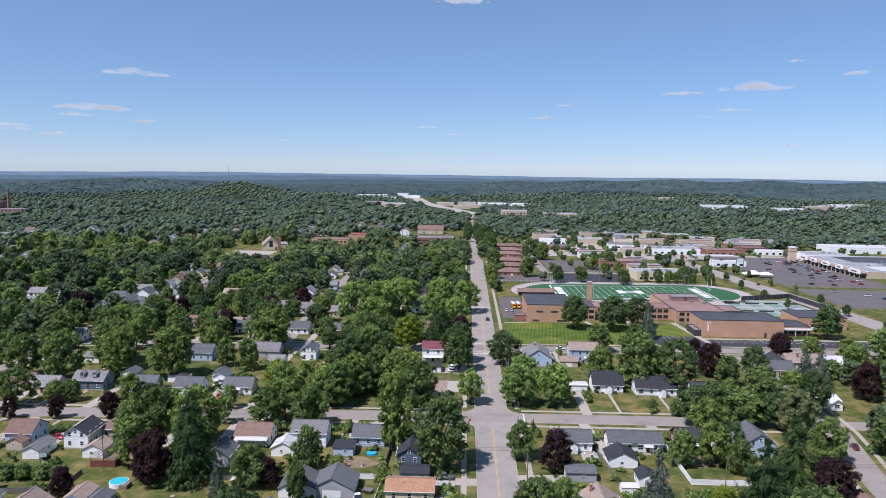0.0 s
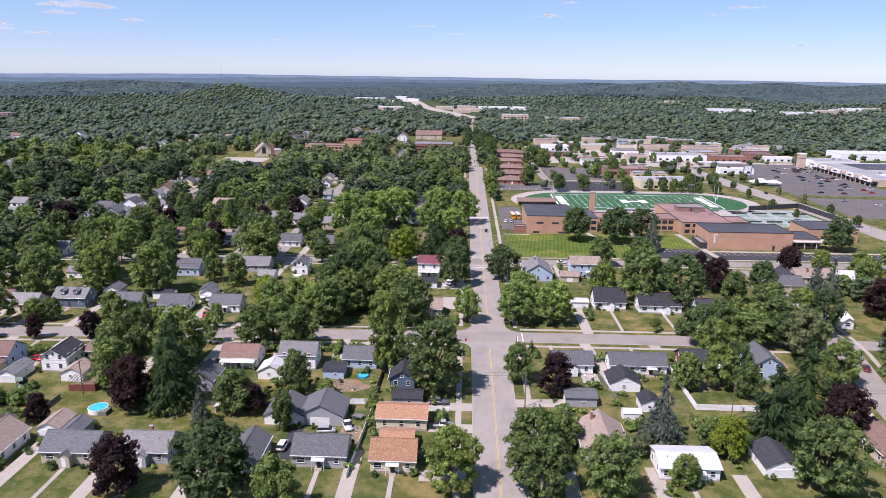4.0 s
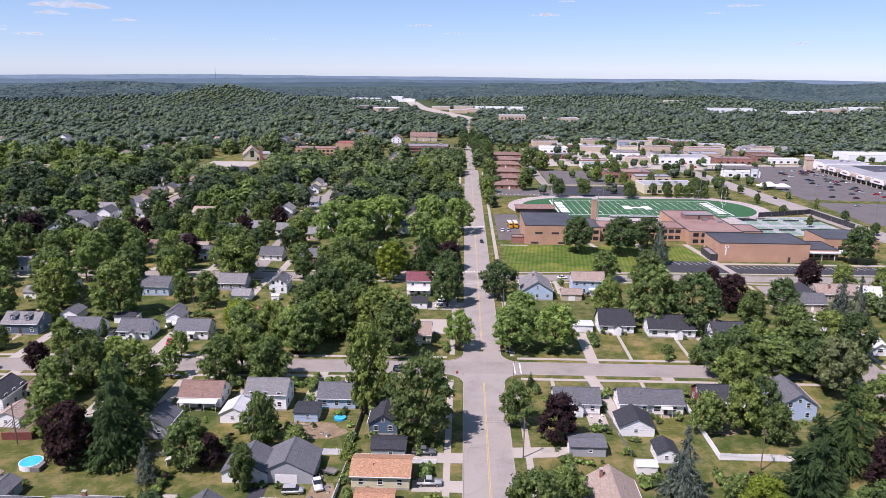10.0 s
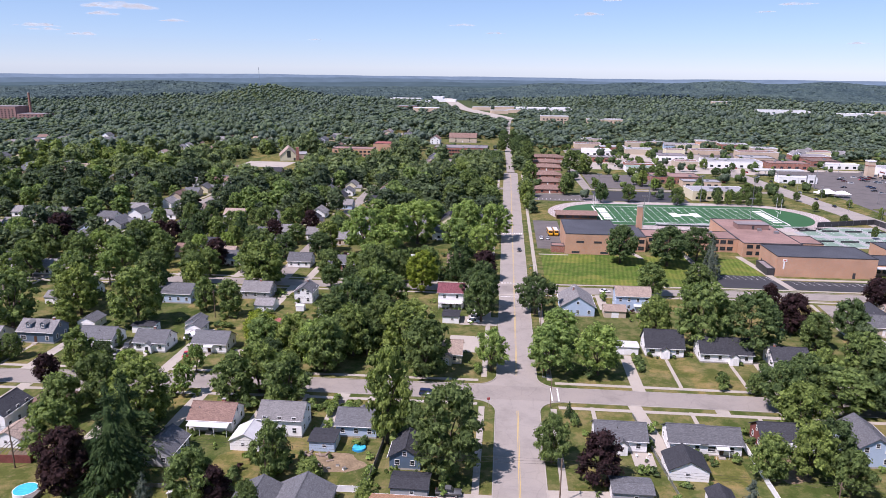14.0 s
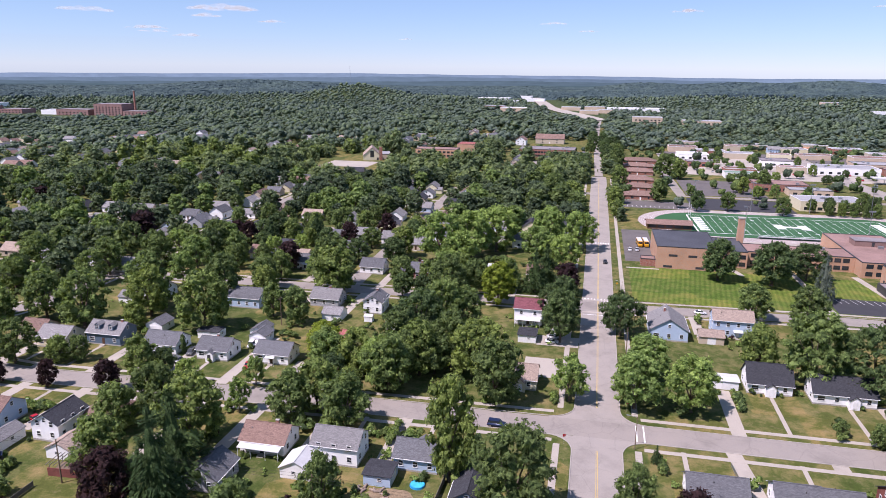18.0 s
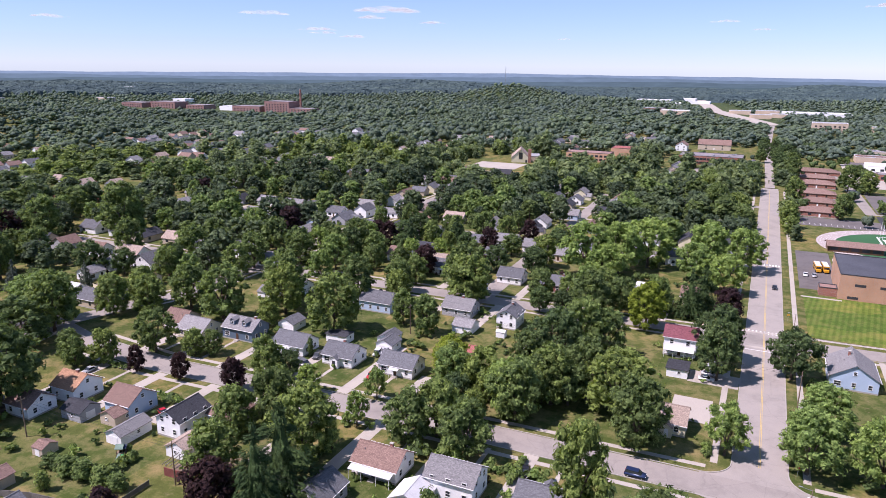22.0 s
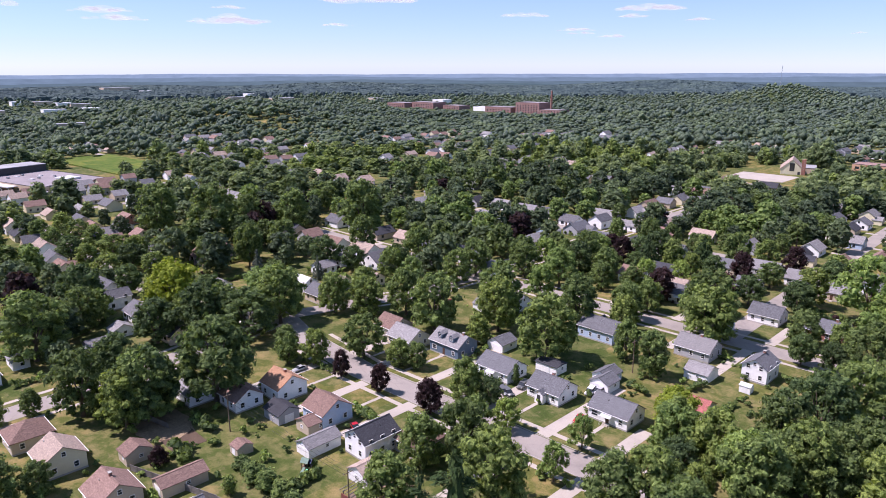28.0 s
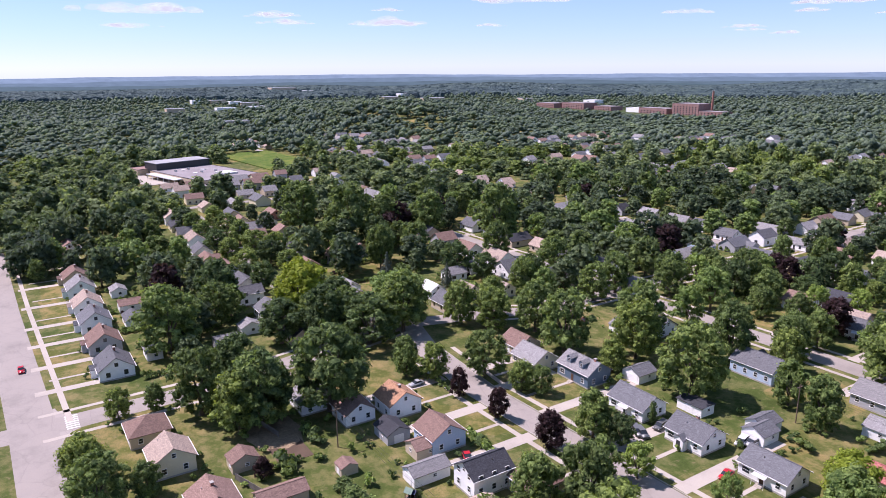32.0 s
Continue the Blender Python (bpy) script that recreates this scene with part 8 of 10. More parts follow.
house(-128.1, 118.9, 0, 11.0, 8.6, WHITE_SIDING, GREY_ROOF, "white-sided house with a grey roof and a white awning", front='-y', porch='awning')
garage(-127.2, 139.4, 0, 8.0, 6.5, WHITE_SIDING, GREY_ROOF, "white-sided garage with a grey shingle roof", front='-y', double=True)
garage(-126.0, 32.4, 0, 7.5, 5.0, WHITE_SIDING, DARK_ROOF, "low white carport with a flat dark roof", front='-y', rise=0.25)
house(-117.6, -81.6, 90, 12.0, 9.6, WHITE_SIDING, TAN_ROOF, "white-sided house with a taupe shingle roof beside a long drive", front='-x', porch='', group="")
house(-132.0, -78.0, 90, 10.5, 8.2, WHITE_SIDING, GREY_ROOF, "white-sided house with a grey shingle roof", front='-x', porch='none')

# ---- trees and shrubs seen singly ----
tree("purple", -95.2, -59.5, 11.9, 14.9)
tree("purple", -116.2, -66.9, 6.8, 7.5)
tree("purple", 86.9, -62.6, 12.7, 12.7)
tree("purple", -63.0, -59.2, 6.8, 8.1)
tree("spruce", -85.7, -57.6, 13.4, 22.7)
tree("pine", 67.2, -67.2, 15.6, 18.7)
tree("pine", 80.7, -53.6, 16.8, 20.2)
tree("blue_spruce", -74.9, -65.6, 5.2, 9.8)
tree("blue_spruce", 40.3, -68.0, 9.4, 16.9)
tree("oak", -59.7, -97.6, 17.5, 17.5)
tree("purple", -81.4, -96.3, 11.2, 12.4)
tree("maple", -46.0, -101.8, 10.5, 12.5)
tree("oak", 9.1, -91.1, 13.0, 13.0)
tree("oak", 7.6, -82.7, 13.8, 15.1)
tree("maple", -68.1, -59.3, 9.8, 11.8)
tree("maple", -10.7, -90.2, 12.8, 14.1)
tree("maple", 15.0, -72.9, 9.6, 10.5)
tree("maple", 22.9, -91.9, 13.4, 14.1)
tree("maple", 70.5, -87.0, 16.6, 16.6)
tree("maple", 52.2, -68.3, 6.3, 6.9)
tree("maple", -54.7, -48.6, 8.6, 12.9)
tree("maple", 40.5, -86.8, 7.0, 7.0)
tree("lime", 54.3, -74.7, 8.5, 10.2)
tree("silver", 33.2, -75.5, 5.3, 6.3)
tree("ash", -53.4, -67.1, 6.4, 10.3)
tree("oak", 72.0, -30.5, 8.5, 11.0)
tree("bush", -32.4, -55.7, 4.6, 4.6)
tree("bush", -46.2, -48.7, 7.5, 4.5)
tree("bush", -52.4, -87.0, 4.8, 3.8)
tree("bush", 24.6, -63.1, 4.1, 4.1)
tree("bush", -13.3, -48.9, 1.5, 1.5)
tree("maple", -93.8, -31.2, 16.7, 18.3)
tree("maple", -110.9, -20.3, 11.9, 14.2)
tree("maple", -115.9, -29.5, 10.2, 12.2)
tree("maple", -76.4, -14.7, 12.2, 13.4)
tree("maple", -62.1, -13.7, 12.5, 13.7)
tree("maple", -57.2, 6.9, 14.3, 16.4)
tree("maple", -51.3, 19.2, 14.2, 16.4)
tree("maple", -43.6, 26.5, 14.7, 16.9)
tree("maple", -26.8, 6.9, 15.9, 17.5)
tree("maple", -16.4, -43.9, 17.7, 21.3)
tree("maple", 7.4, -36.5, 8.3, 11.6)
tree("maple", 46.6, 43.8, 12.1, 14.5)
tree("maple", 60.1, 37.7, 19.9, 21.8)
tree("maple", 69.7, -17.6, 12.4, 13.7)
tree("maple", 55.3, -38.2, 8.6, 10.4)
tree("maple", 64.9, -36.6, 10.5, 12.6)
tree("maple", 70.9, -42.2, 8.4, 10.1)
tree("maple", 97.5, 40.6, 11.1, 12.2)
tree("maple", 100.6, 17.4, 13.5, 14.9)
tree("maple", 110.3, 13.3, 13.6, 14.9)
tree("maple", 54.5, 90.8, 13.6, 13.6)
tree("maple", 72.9, 91.6, 13.7, 13.7)
tree("maple", 59.0, 8.5, 3.4, 4.4)
tree("maple", 66.4, 4.8, 5.0, 5.9)
tree("oak", -12.3, 54.3, 12.7, 18.4)
tree("oak", 74.4, 32.8, 18.1, 20.9)
tree("oak", 50.2, 140.8, 16.8, 17.7)
tree("oak", 112.7, 51.5, 11.6, 13.9)
tree("oak", 181.5, 127.5, 16.0, 17.6)
tree("oak", 7.4, 64.8, 12.3, 14.8)
tree("oak", 71.1, 138.1, 19.3, 18.4)
tree("oak", 87.5, 149.5, 16.1, 16.1)
tree("ash", -31.6, -31.9, 13.6, 23.8)
tree("spruce", 13.3, -14.2, 2.6, 4.4)
tree("locust", -7.6, 12.5, 10.3, 12.9)
tree("locust", 9.5, 11.9, 14.0, 15.4)
tree("locust", 24.1, 13.4, 14.1, 15.5)
tree("locust", 13.7, 33.0, 13.1, 13.1)
tree("locust", -94.4, 1.6, 6.2, 8.6)
tree("locust", -78.5, 14.4, 12.3, 12.3)
tree("oak", 97.5, -5.0, 11.0, 12.0)
tree("silver", 102.5, -8.0, 13.0, 13.0)
tree("lime", -82.8, 23.8, 12.6, 11.5)
tree("lime", -37.6, 87.0, 14.8, 16.3)
tree("purple", 17.1, -43.9, 10.2, 11.7)
tree("purple", 95.5, 55.5, 12.6, 13.9)
tree("purple", 98.1, 82.9, 7.7, 9.2)
tree("purple", -132.1, -11.1, 7.6, 9.1)
tree("maple", 86.5, -2.5, 19.0, 11.5)
tree("oak", 78.5, 2.5, 11.5, 13.0)
tree("blue_spruce", 133.0, 49.3, 7.9, 15.8)
tree("blue_spruce", 137.0, 45.2, 8.7, 16.6)
tree("blue_spruce", 85.5, 119.8, 9.1, 18.3)
tree("ash", 139.8, 301.2, 5.9, 8.9)
tree("ash", 146.4, 299.6, 5.9, 8.9)
tree("ash", 153.2, 300.1, 5.9, 8.9)
tree("ash", 160.1, 298.5, 5.9, 8.9)
tree("ash", 166.1, 298.9, 5.9, 8.9)
tree("oak", -177.7, -46.2, 23.0, 23.0)
tree("oak", -172.1, -0.8, 12.6, 13.9)
tree("oak", -296.1, 32.0, 12.7, 17.8)
tree("oak", -12.7, 68.5, 13.3, 18.0)
tree("oak", -261.0, 48.5, 11.7, 14.0)
tree("oak", -75.2, 87.0, 8.1, 9.7)
tree("oak", -66.6, 87.1, 7.9, 9.5)
tree("maple", -178.8, -13.7, 8.8, 10.6)
tree("maple", -188.9, -17.3, 8.2, 9.9)
tree("maple", -130.0, 0.2, 9.8, 11.8)
tree("maple", -215.7, -2.8, 18.3, 20.2)
tree("maple", -201.5, 24.3, 12.7, 13.9)
tree("maple", -172.7, 29.9, 18.1, 19.9)
tree("maple", -165.2, 55.0, 17.3, 19.9)
tree("maple", -131.6, 37.4, 19.5, 20.5)
tree("maple", -114.3, 54.4, 9.2, 12.0)
tree("maple", -101.4, 82.0, 18.9, 19.8)
tree("maple", -56.8, 87.3, 16.1, 17.7)
tree("maple", -45.0, 56.3, 14.2, 15.6)
tree("maple", -71.7, -8.7, 12.7, 14.6)
tree("maple", -106.2, -47.3, 13.1, 14.4)
tree("ash", -103.1, 49.2, 10.1, 13.2)
tree("locust", -91.5, -13.2, 6.2, 9.3)
tree("locust", 8.9, 20.1, 8.6, 9.4)
tree("locust", -72.3, 141.7, 21.2, 23.3)
tree("locust", -59.4, 152.1, 20.2, 22.2)
tree("locust", -49.2, 165.8, 20.7, 22.7)
tree("locust", -24.3, 175.8, 19.3, 21.2)
tree("locust", -10.2, 177.7, 17.8, 19.6)
tree("locust", -61.5, 136.2, 16.0, 16.0)
tree("locust", -15.3, 140.2, 14.9, 16.4)
tree("locust", -28.6, 155.5, 16.0, 16.0)
tree("purple", -165.8, -14.0, 5.6, 7.9)
tree("purple", -150.4, -12.4, 5.8, 8.1)
tree("pine", -89.3, -45.7, 16.9, 20.3)
tree("bush", -137.2, -58.8, 6.2, 4.3)
tree("bush", -132.1, -58.4, 6.1, 4.3)
tree("bush", -127.2, -58.0, 6.0, 4.2)
tree("bush", -122.4, -58.3, 5.3, 3.7)
tree("bush", -132.0, -46.6, 1.8, 2.2)
tree("bush", -136.2, -64.9, 3.6, 4.3)
tree("maple", -240.4, -72.6, 21.5, 21.5)
tree("maple", -193.5, -74.7, 15.7, 18.1)
tree("maple", -180.3, -64.3, 16.8, 18.5)
tree("maple", -223.3, -20.5, 16.0, 16.0)
tree("maple", -202.7, -92.9, 6.8, 8.2)
tree("maple", -202.9, -84.0, 5.6, 7.2)
tree("maple", -163.6, -93.3, 7.2, 8.0)
tree("maple", -162.7, -102.3, 12.8, 12.8)
tree("maple", -176.6, -103.4, 10.7, 10.7)
tree("oak", -255.1, -54.2, 14.3, 15.8)
tree("oak", -228.4, -40.6, 16.3, 14.7)
tree("oak", -286.8, 26.0, 12.0, 19.2)
tree("oak", -203.4, -62.1, 14.3, 15.7)
tree("lime", -245.8, -26.3, 20.8, 20.8)
tree("purple", -157.2, -70.6, 4.5, 4.9)
tree("maple", -184.6, -19.4, 7.0, 9.1)
tree("maple", -157.3, 44.9, 15.3, 18.3)
tree("maple", -126.6, 73.0, 9.6, 12.5)
tree("maple", -154.4, 31.7, 8.6, 9.5)
tree("maple", -191.1, 33.8, 15.6, 17.2)
tree("maple", -211.4, 17.1, 12.0, 14.4)
tree("oak", 61.2, 296.1, 9.5, 13.2)
tree("oak", 80.4, 300.7, 9.5, 12.4)
tree("oak", 178.5, 296.6, 7.1, 9.2)
tree("maple", 9.7, 285.4, 11.6, 15.1)
tree("maple", 14.5, 372.0, 13.6, 17.7)
tree("maple", 40.1, 325.7, 12.5, 15.0)
tree("maple", 52.2, 441.0, 16.2, 19.5)
tree("maple", 15.3, 481.5, 16.2, 19.4)
tree("maple", 64.2, 434.5, 14.1, 16.9)
tree("maple", 120.9, 394.9, 12.2, 14.7)
tree("maple", 112.0, 295.6, 10.2, 11.2)
for _x, _w in ((132, 6.5), (142, 7.5), (151, 6.5), (160, 8.0), (167, 8.5)):
    tree("oak", _x, 310, _w, _w * 1.35, "trees before the cream building")
tree("maple", 102.8, 372.2, 10.0, 12.0)
tree("maple", -17.4, 287.7, 15.5, 17.1)
tree("maple", -29.8, 301.5, 18.0, 19.8)
tree("maple", -12.8, 248.8, 14.3, 15.8)

# crowns that close the gaps between the houses
tree("maple", -78.6, 16.3, 11.1, 12.8)
tree("maple", -69.2, 15.7, 12.2, 14.0)
tree("locust", -60.0, 8.9, 12.9, 14.8)
tree("maple", -61.3, 29.8, 12.8, 14.7)
tree("oak", -56.0, 40.7, 16.3, 18.8)
tree("maple", -51.7, 51.7, 17.0, 19.5)
tree("oak", -54.1, 19.2, 12.1, 13.9)
tree("oak", -47.1, 20.9, 10.8, 12.4)
tree("maple", -34.2, 20.5, 19.8, 17.8)
tree("oak", -48.7, 99.6, 11.3, 13.0)
tree("maple", -66.0, 0.6, 7.6, 8.7)
tree("oak", -72.8, 4.3, 9.1, 10.4)
tree("maple", -159.5, 2.2, 7.4, 8.5)
tree("maple", -154.8, 5.3, 6.9, 7.9)
tree("oak", -124.3, 3.3, 6.8, 7.9)
tree("dark_bush", -126.9, 17.2, 2.4, 6.1)
tree("spruce", -25.1, 106.2, 11.4, 17.2)
tree("pine", -21.3, 116.0, 11.9, 16.6)
tree("oak", -180.5, -63.3, 16.6, 19.1)
tree("maple", -179.7, -69.1, 13.4, 15.4)
tree("oak", -220.2, -28.8, 16.8, 19.3)
tree("maple", -205.8, 86.5, 13.8, 15.9)
tree("oak", -230.6, 63.4, 11.6, 13.3)
tree("dark_bush", -143.0, -58.4, 4.5, 3.4)
tree("dark_bush", -139.9, -57.9, 4.4, 3.3)
tree("dark_bush", -136.4, -57.6, 4.4, 3.3)
tree("dark_bush", -132.1, -57.7, 4.3, 3.2)
tree("dark_bush", -128.7, -57.3, 4.2, 3.2)
tree("dark_bush", -124.7, -57.5, 4.2, 3.1)
tree("oak", -140.0, 66.0, 14.5, 18.9)
tree("maple", -157.5, 108.2, 9.8, 11.3)
tree("maple", -132.2, 84.3, 11.9, 13.7)
tree("maple", -131.3, 97.6, 10.6, 12.1)
tree("locust", -166.4, 79.6, 11.8, 13.6)
tree("purple", -133.9, 110.9, 11.1, 12.7)
tree("maple", -203.3, 72.4, 12.7, 14.6)
tree("maple", -105.7, 90.1, 19.2, 22.1)
tree("maple", -116.8, -11.0, 8.5, 9.8)
tree("locust", -112.8, -3.6, 7.4, 8.5)
tree("maple", -232.6, 78.3, 15.6, 17.9)
tree("maple", -226.4, 57.8, 11.5, 13.3)
tree("maple", -272.5, 78.7, 14.7, 16.9)
tree("locust", -171.2, 98.5, 14.2, 16.4)
tree("maple", -191.3, 100.8, 12.8, 14.8)
tree("oak", -212.1, -17.4, 20.5, 16.4)
tree("oak", -269.7, -48.8, 17.1, 19.7)
tree("locust", -224.3, -0.1, 20.2, 18.2)
tree("maple", -209.9, 29.8, 12.4, 14.2)
tree("oak", -316.6, 39.8, 12.9, 16.7)
tree("maple", -296.4, 50.0, 13.9, 16.0)
tree("oak", -304.9, 14.9, 10.9, 12.5)
tree("maple", -326.7, -7.3, 11.3, 13.0)
tree("oak", -248.5, 54.5, 9.9, 11.4)
tree("blue_spruce", -267.7, 19.1, 7.7, 12.2)
tree("blue_spruce", -249.4, 36.5, 5.6, 10.0)
tree("maple", -332.6, 32.9, 26.5, 30.4)
tree("maple", -376.7, 24.0, 23.3, 26.8)
tree("maple", -330.3, 77.5, 19.5, 22.5)
tree("oak", -338.7, 55.0, 19.3, 22.2)
tree("maple", -303.7, 102.5, 24.6, 28.2)
tree("oak", 70.1, -5.0, 12.0, 13.8)
tree("silver", 98.9, -15.4, 14.7, 16.9)
tree("oak", 115.8, 9.1, 13.6, 15.6)
tree("maple", 87.7, 13.7, 9.4, 10.8)
tree("maple", 100.6, -32.7, 11.5, 13.2)

# ---- houses among the far trees ----
def far_houses():
    """Several hundred small gabled houses between the far trees, joined."""
    tones = [WHITE_SIDING, TAN_SIDING, GREY_SIDING, CREAM_SIDING, GREY_ROOF, LIGHT_ROOF, BROWN_ROOF, TAN_ROOF, RED_ROOF, GLASS]
    bm = bmesh.new()
    for i, (x, y, t) in enumerate(SCATTERED):
        q = random.Random(i)
        m = flat_at(x, y, float(terrain(x, y)) - 0.3, t + q.choice((0, 0, 90)) + q.uniform(-4, 4))
        L, D, e = q.uniform(9, 14), q.uniform(8, 10), q.choice((3.2, 4.2, 5.4))
        wall, roof = q.choice((0, 0, 0, 1, 2, 3)), q.choice((4, 4, 5, 6, 7, 5, 4, 6))
        n = len(bm.faces)
        prism([(-D / 2, 0), (D / 2, 0), (D / 2, e), (0, e + D * 0.32), (-D / 2, e)], "x", -L / 2, L / 2, bm)
        k = len(bm.faces)
        s = 0.64
        c = D / 2 + 0.4
        prism([(-c, e - 0.4 * s), (0, e + D * 0.32), (c, e - 0.4 * s), (c, e - 0.4 * s + 0.16), (0, e + D * 0.32 + 0.2), (-c, e - 0.4 * s + 0.16)], "x", -L / 2 - 0.4, L / 2 + 0.4, bm)
        g = len(bm.faces)
        for u in (-0.3, 0.05, 0.3):
            add_box(bm, u * L - 0.6, u * L + 0.6, -D / 2 - 0.05, -D / 2 - 0.004, 1.2, 2.5)
        bm.faces.ensure_lookup_table()
        for f in bm.faces[n:k]:
            f.material_index = wall
        for f in bm.faces[k:g]:
            f.material_index = roof
        for f in bm.faces[g:]:
            f.material_index = 9
        bmesh.ops.transform(bm, matrix=m, verts=list({v for f in bm.faces[n:] for v in f.verts}))
    return tagged(new("far_houses", mesh_of(bm, "far_houses", tones)), "small gabled houses scattered among the far trees", "houses", kind="stuff")


far_houses()

# ---- rows of houses along the further streets ----
def row(line, first, last, side, seed, setback=15.0):
    """Plain houses side by side along a street, where none stands yet."""
    r = random.Random(seed)
    here = [o.matrix_basis.translation for o in scene.objects if o.parent is None and o.name.split(".")[0] in ("house", "garage", "shed")]
    run = 0.0
    for a, b in zip(line, line[1:]):
        a, b = Vector(a), Vector(b)
        d = (b - a).normalized()
        n = Vector((-d.y, d.x)) * side
        s = first - run
        length = (b - a).length
        while s < length and run + s < last:
            step = r.uniform(17, 23)
            p = a + d * s + n * (setback + r.uniform(-1.5, 2))
            first = run + s + step
            s += step
            if any((p.x - q.x) ** 2 + (p.y - q.y) ** 2 < 170 for q in here):
                continue
            wall, wl = r.choice(((WHITE_SIDING, "white"), (WHITE_SIDING, "white"), (TAN_SIDING, "tan"), (GREY_SIDING, "grey"), (CREAM_SIDING, "cream")))
            roof, rl = r.choice(((GREY_ROOF, "grey"), (LIGHT_ROOF, "light grey"), (BROWN_ROOF, "brown"), (TAN_ROOF, "tan"), (GREY_ROOF, "grey"), (DARK_ROOF, "charcoal")))
            h = thing("house", flat_at(p.x, p.y, 0, math.degrees(math.atan2(d.y, d.x)) + r.choice((0, 0, 90))), f"{wl} house with a {rl} shingle roof on a shaded street", "house", "houses on further streets")
            L, D, e = r.uniform(10, 14), r.uniform(8, 9.5), r.choice((3.1, 3.1, 4.4))
            part("wall", gable_walls(L, D, e, D * 0.34), wall, h)
            part("roof", gable_roof(L, D, e, D * 0.34), roof, h)
            turn = h.matrix_basis.to_euler().z
            for face, px, py in (("-y", -L / 5, -D / 2), ("+x", L / 2, 0), ("-x", -L / 2, 0), ("+y", -L / 5, D / 2)):
                if p.y < 240 and face not in blind_faces(p.x, p.y, math.degrees(turn)):
                    window_parts(h, px, py, 1.8, 1.4, 1.2, face)
            if r.random() < 0.45:
                k = r.choice((-1, 1))
                part("wing", gable_walls(5, 6, 2.7, 1.7), wall, h).matrix_basis = flat_at(k * L * 0.3, -D / 2 - 1.2, 0, 90)
                part("wing_roof", gable_roof(5, 6, 2.7, 1.7, 0.3, 0.12), roof, h).matrix_basis = flat_at(k * L * 0.3, -D / 2 - 1.2, 0, 90)
            drive = p - n * 6 + d * 8.5
            strip("driveway", [(drive.x, drive.y), (drive.x - n.x * 5.5, drive.y - n.y * 5.5)], 3.0, 0.03, CONCRETE, "pale concrete driveway to the street", "driveway")
        run += length


for _k, (_line, _a, _b) in enumerate(((FAR_CROSS, 14, 225), (SECOND, 4, 118), (NORTH, 6, 205), (NORTH, 218, 405), (MID, 112, 230), (FAR_NORTH, 6, 300), (WEST, 480, 740))):
    for _s in (-1, 1):
        row(_line, _a, _b, _s, 31 + _k * 2 + _s)

# ---- trees of the further blocks ----
HOMES = [(o.matrix_basis.translation.x, o.matrix_basis.translation.y) for o in scene.objects if o.name.split(".")[0] in ("house", "garage", "shed") and o.parent is None]
GROWN = [(o.matrix_basis.translation.x, o.matrix_basis.translation.y) for o in scene.objects if o.name.split(".")[0] == "tree" and o.parent is None]
LINES = [EAST_ARM, FAR_CROSS, FAR_NORTH, CROSS, EAST, SECOND, SOUTH, WEST, NORTH, MID, ARTERIAL, [(0, -330), (0, 430)]]


def off_street(x, y, gap):
    p = Vector((x, y))
    for line in LINES:
        for a, b in zip(line, line[1:]):
            a, b = Vector(a), Vector(b)
            t = max(0, min(1, (p - a).dot(b - a) / (b - a).length_squared))
            if (a + (b - a) * t - p).length < gap:
                return False
    return True


def grove(seed, x0, x1, y0, y1, count, kinds, gap=9.0, size=(8, 13), clear=9.0):
    r = random.Random(seed)
    tries = made = 0
    while made < count and tries < count * 40:
        tries += 1
        x, y = r.uniform(x0, x1), r.uniform(y0, y1)
        if not off_street(x, y, 7.0) or any(abs(x - p) < clear and -clear - 3 < y - q < clear - 2 for p, q in HOMES) or any((x - p) ** 2 + (y - q) ** 2 < gap * gap for p, q in GROWN):
            continue
        w = r.uniform(*size)
        tree(r.choice(kinds), x, y, w, w * r.uniform(0.95, 1.3))
        GROWN.append((x, y))
        made += 1


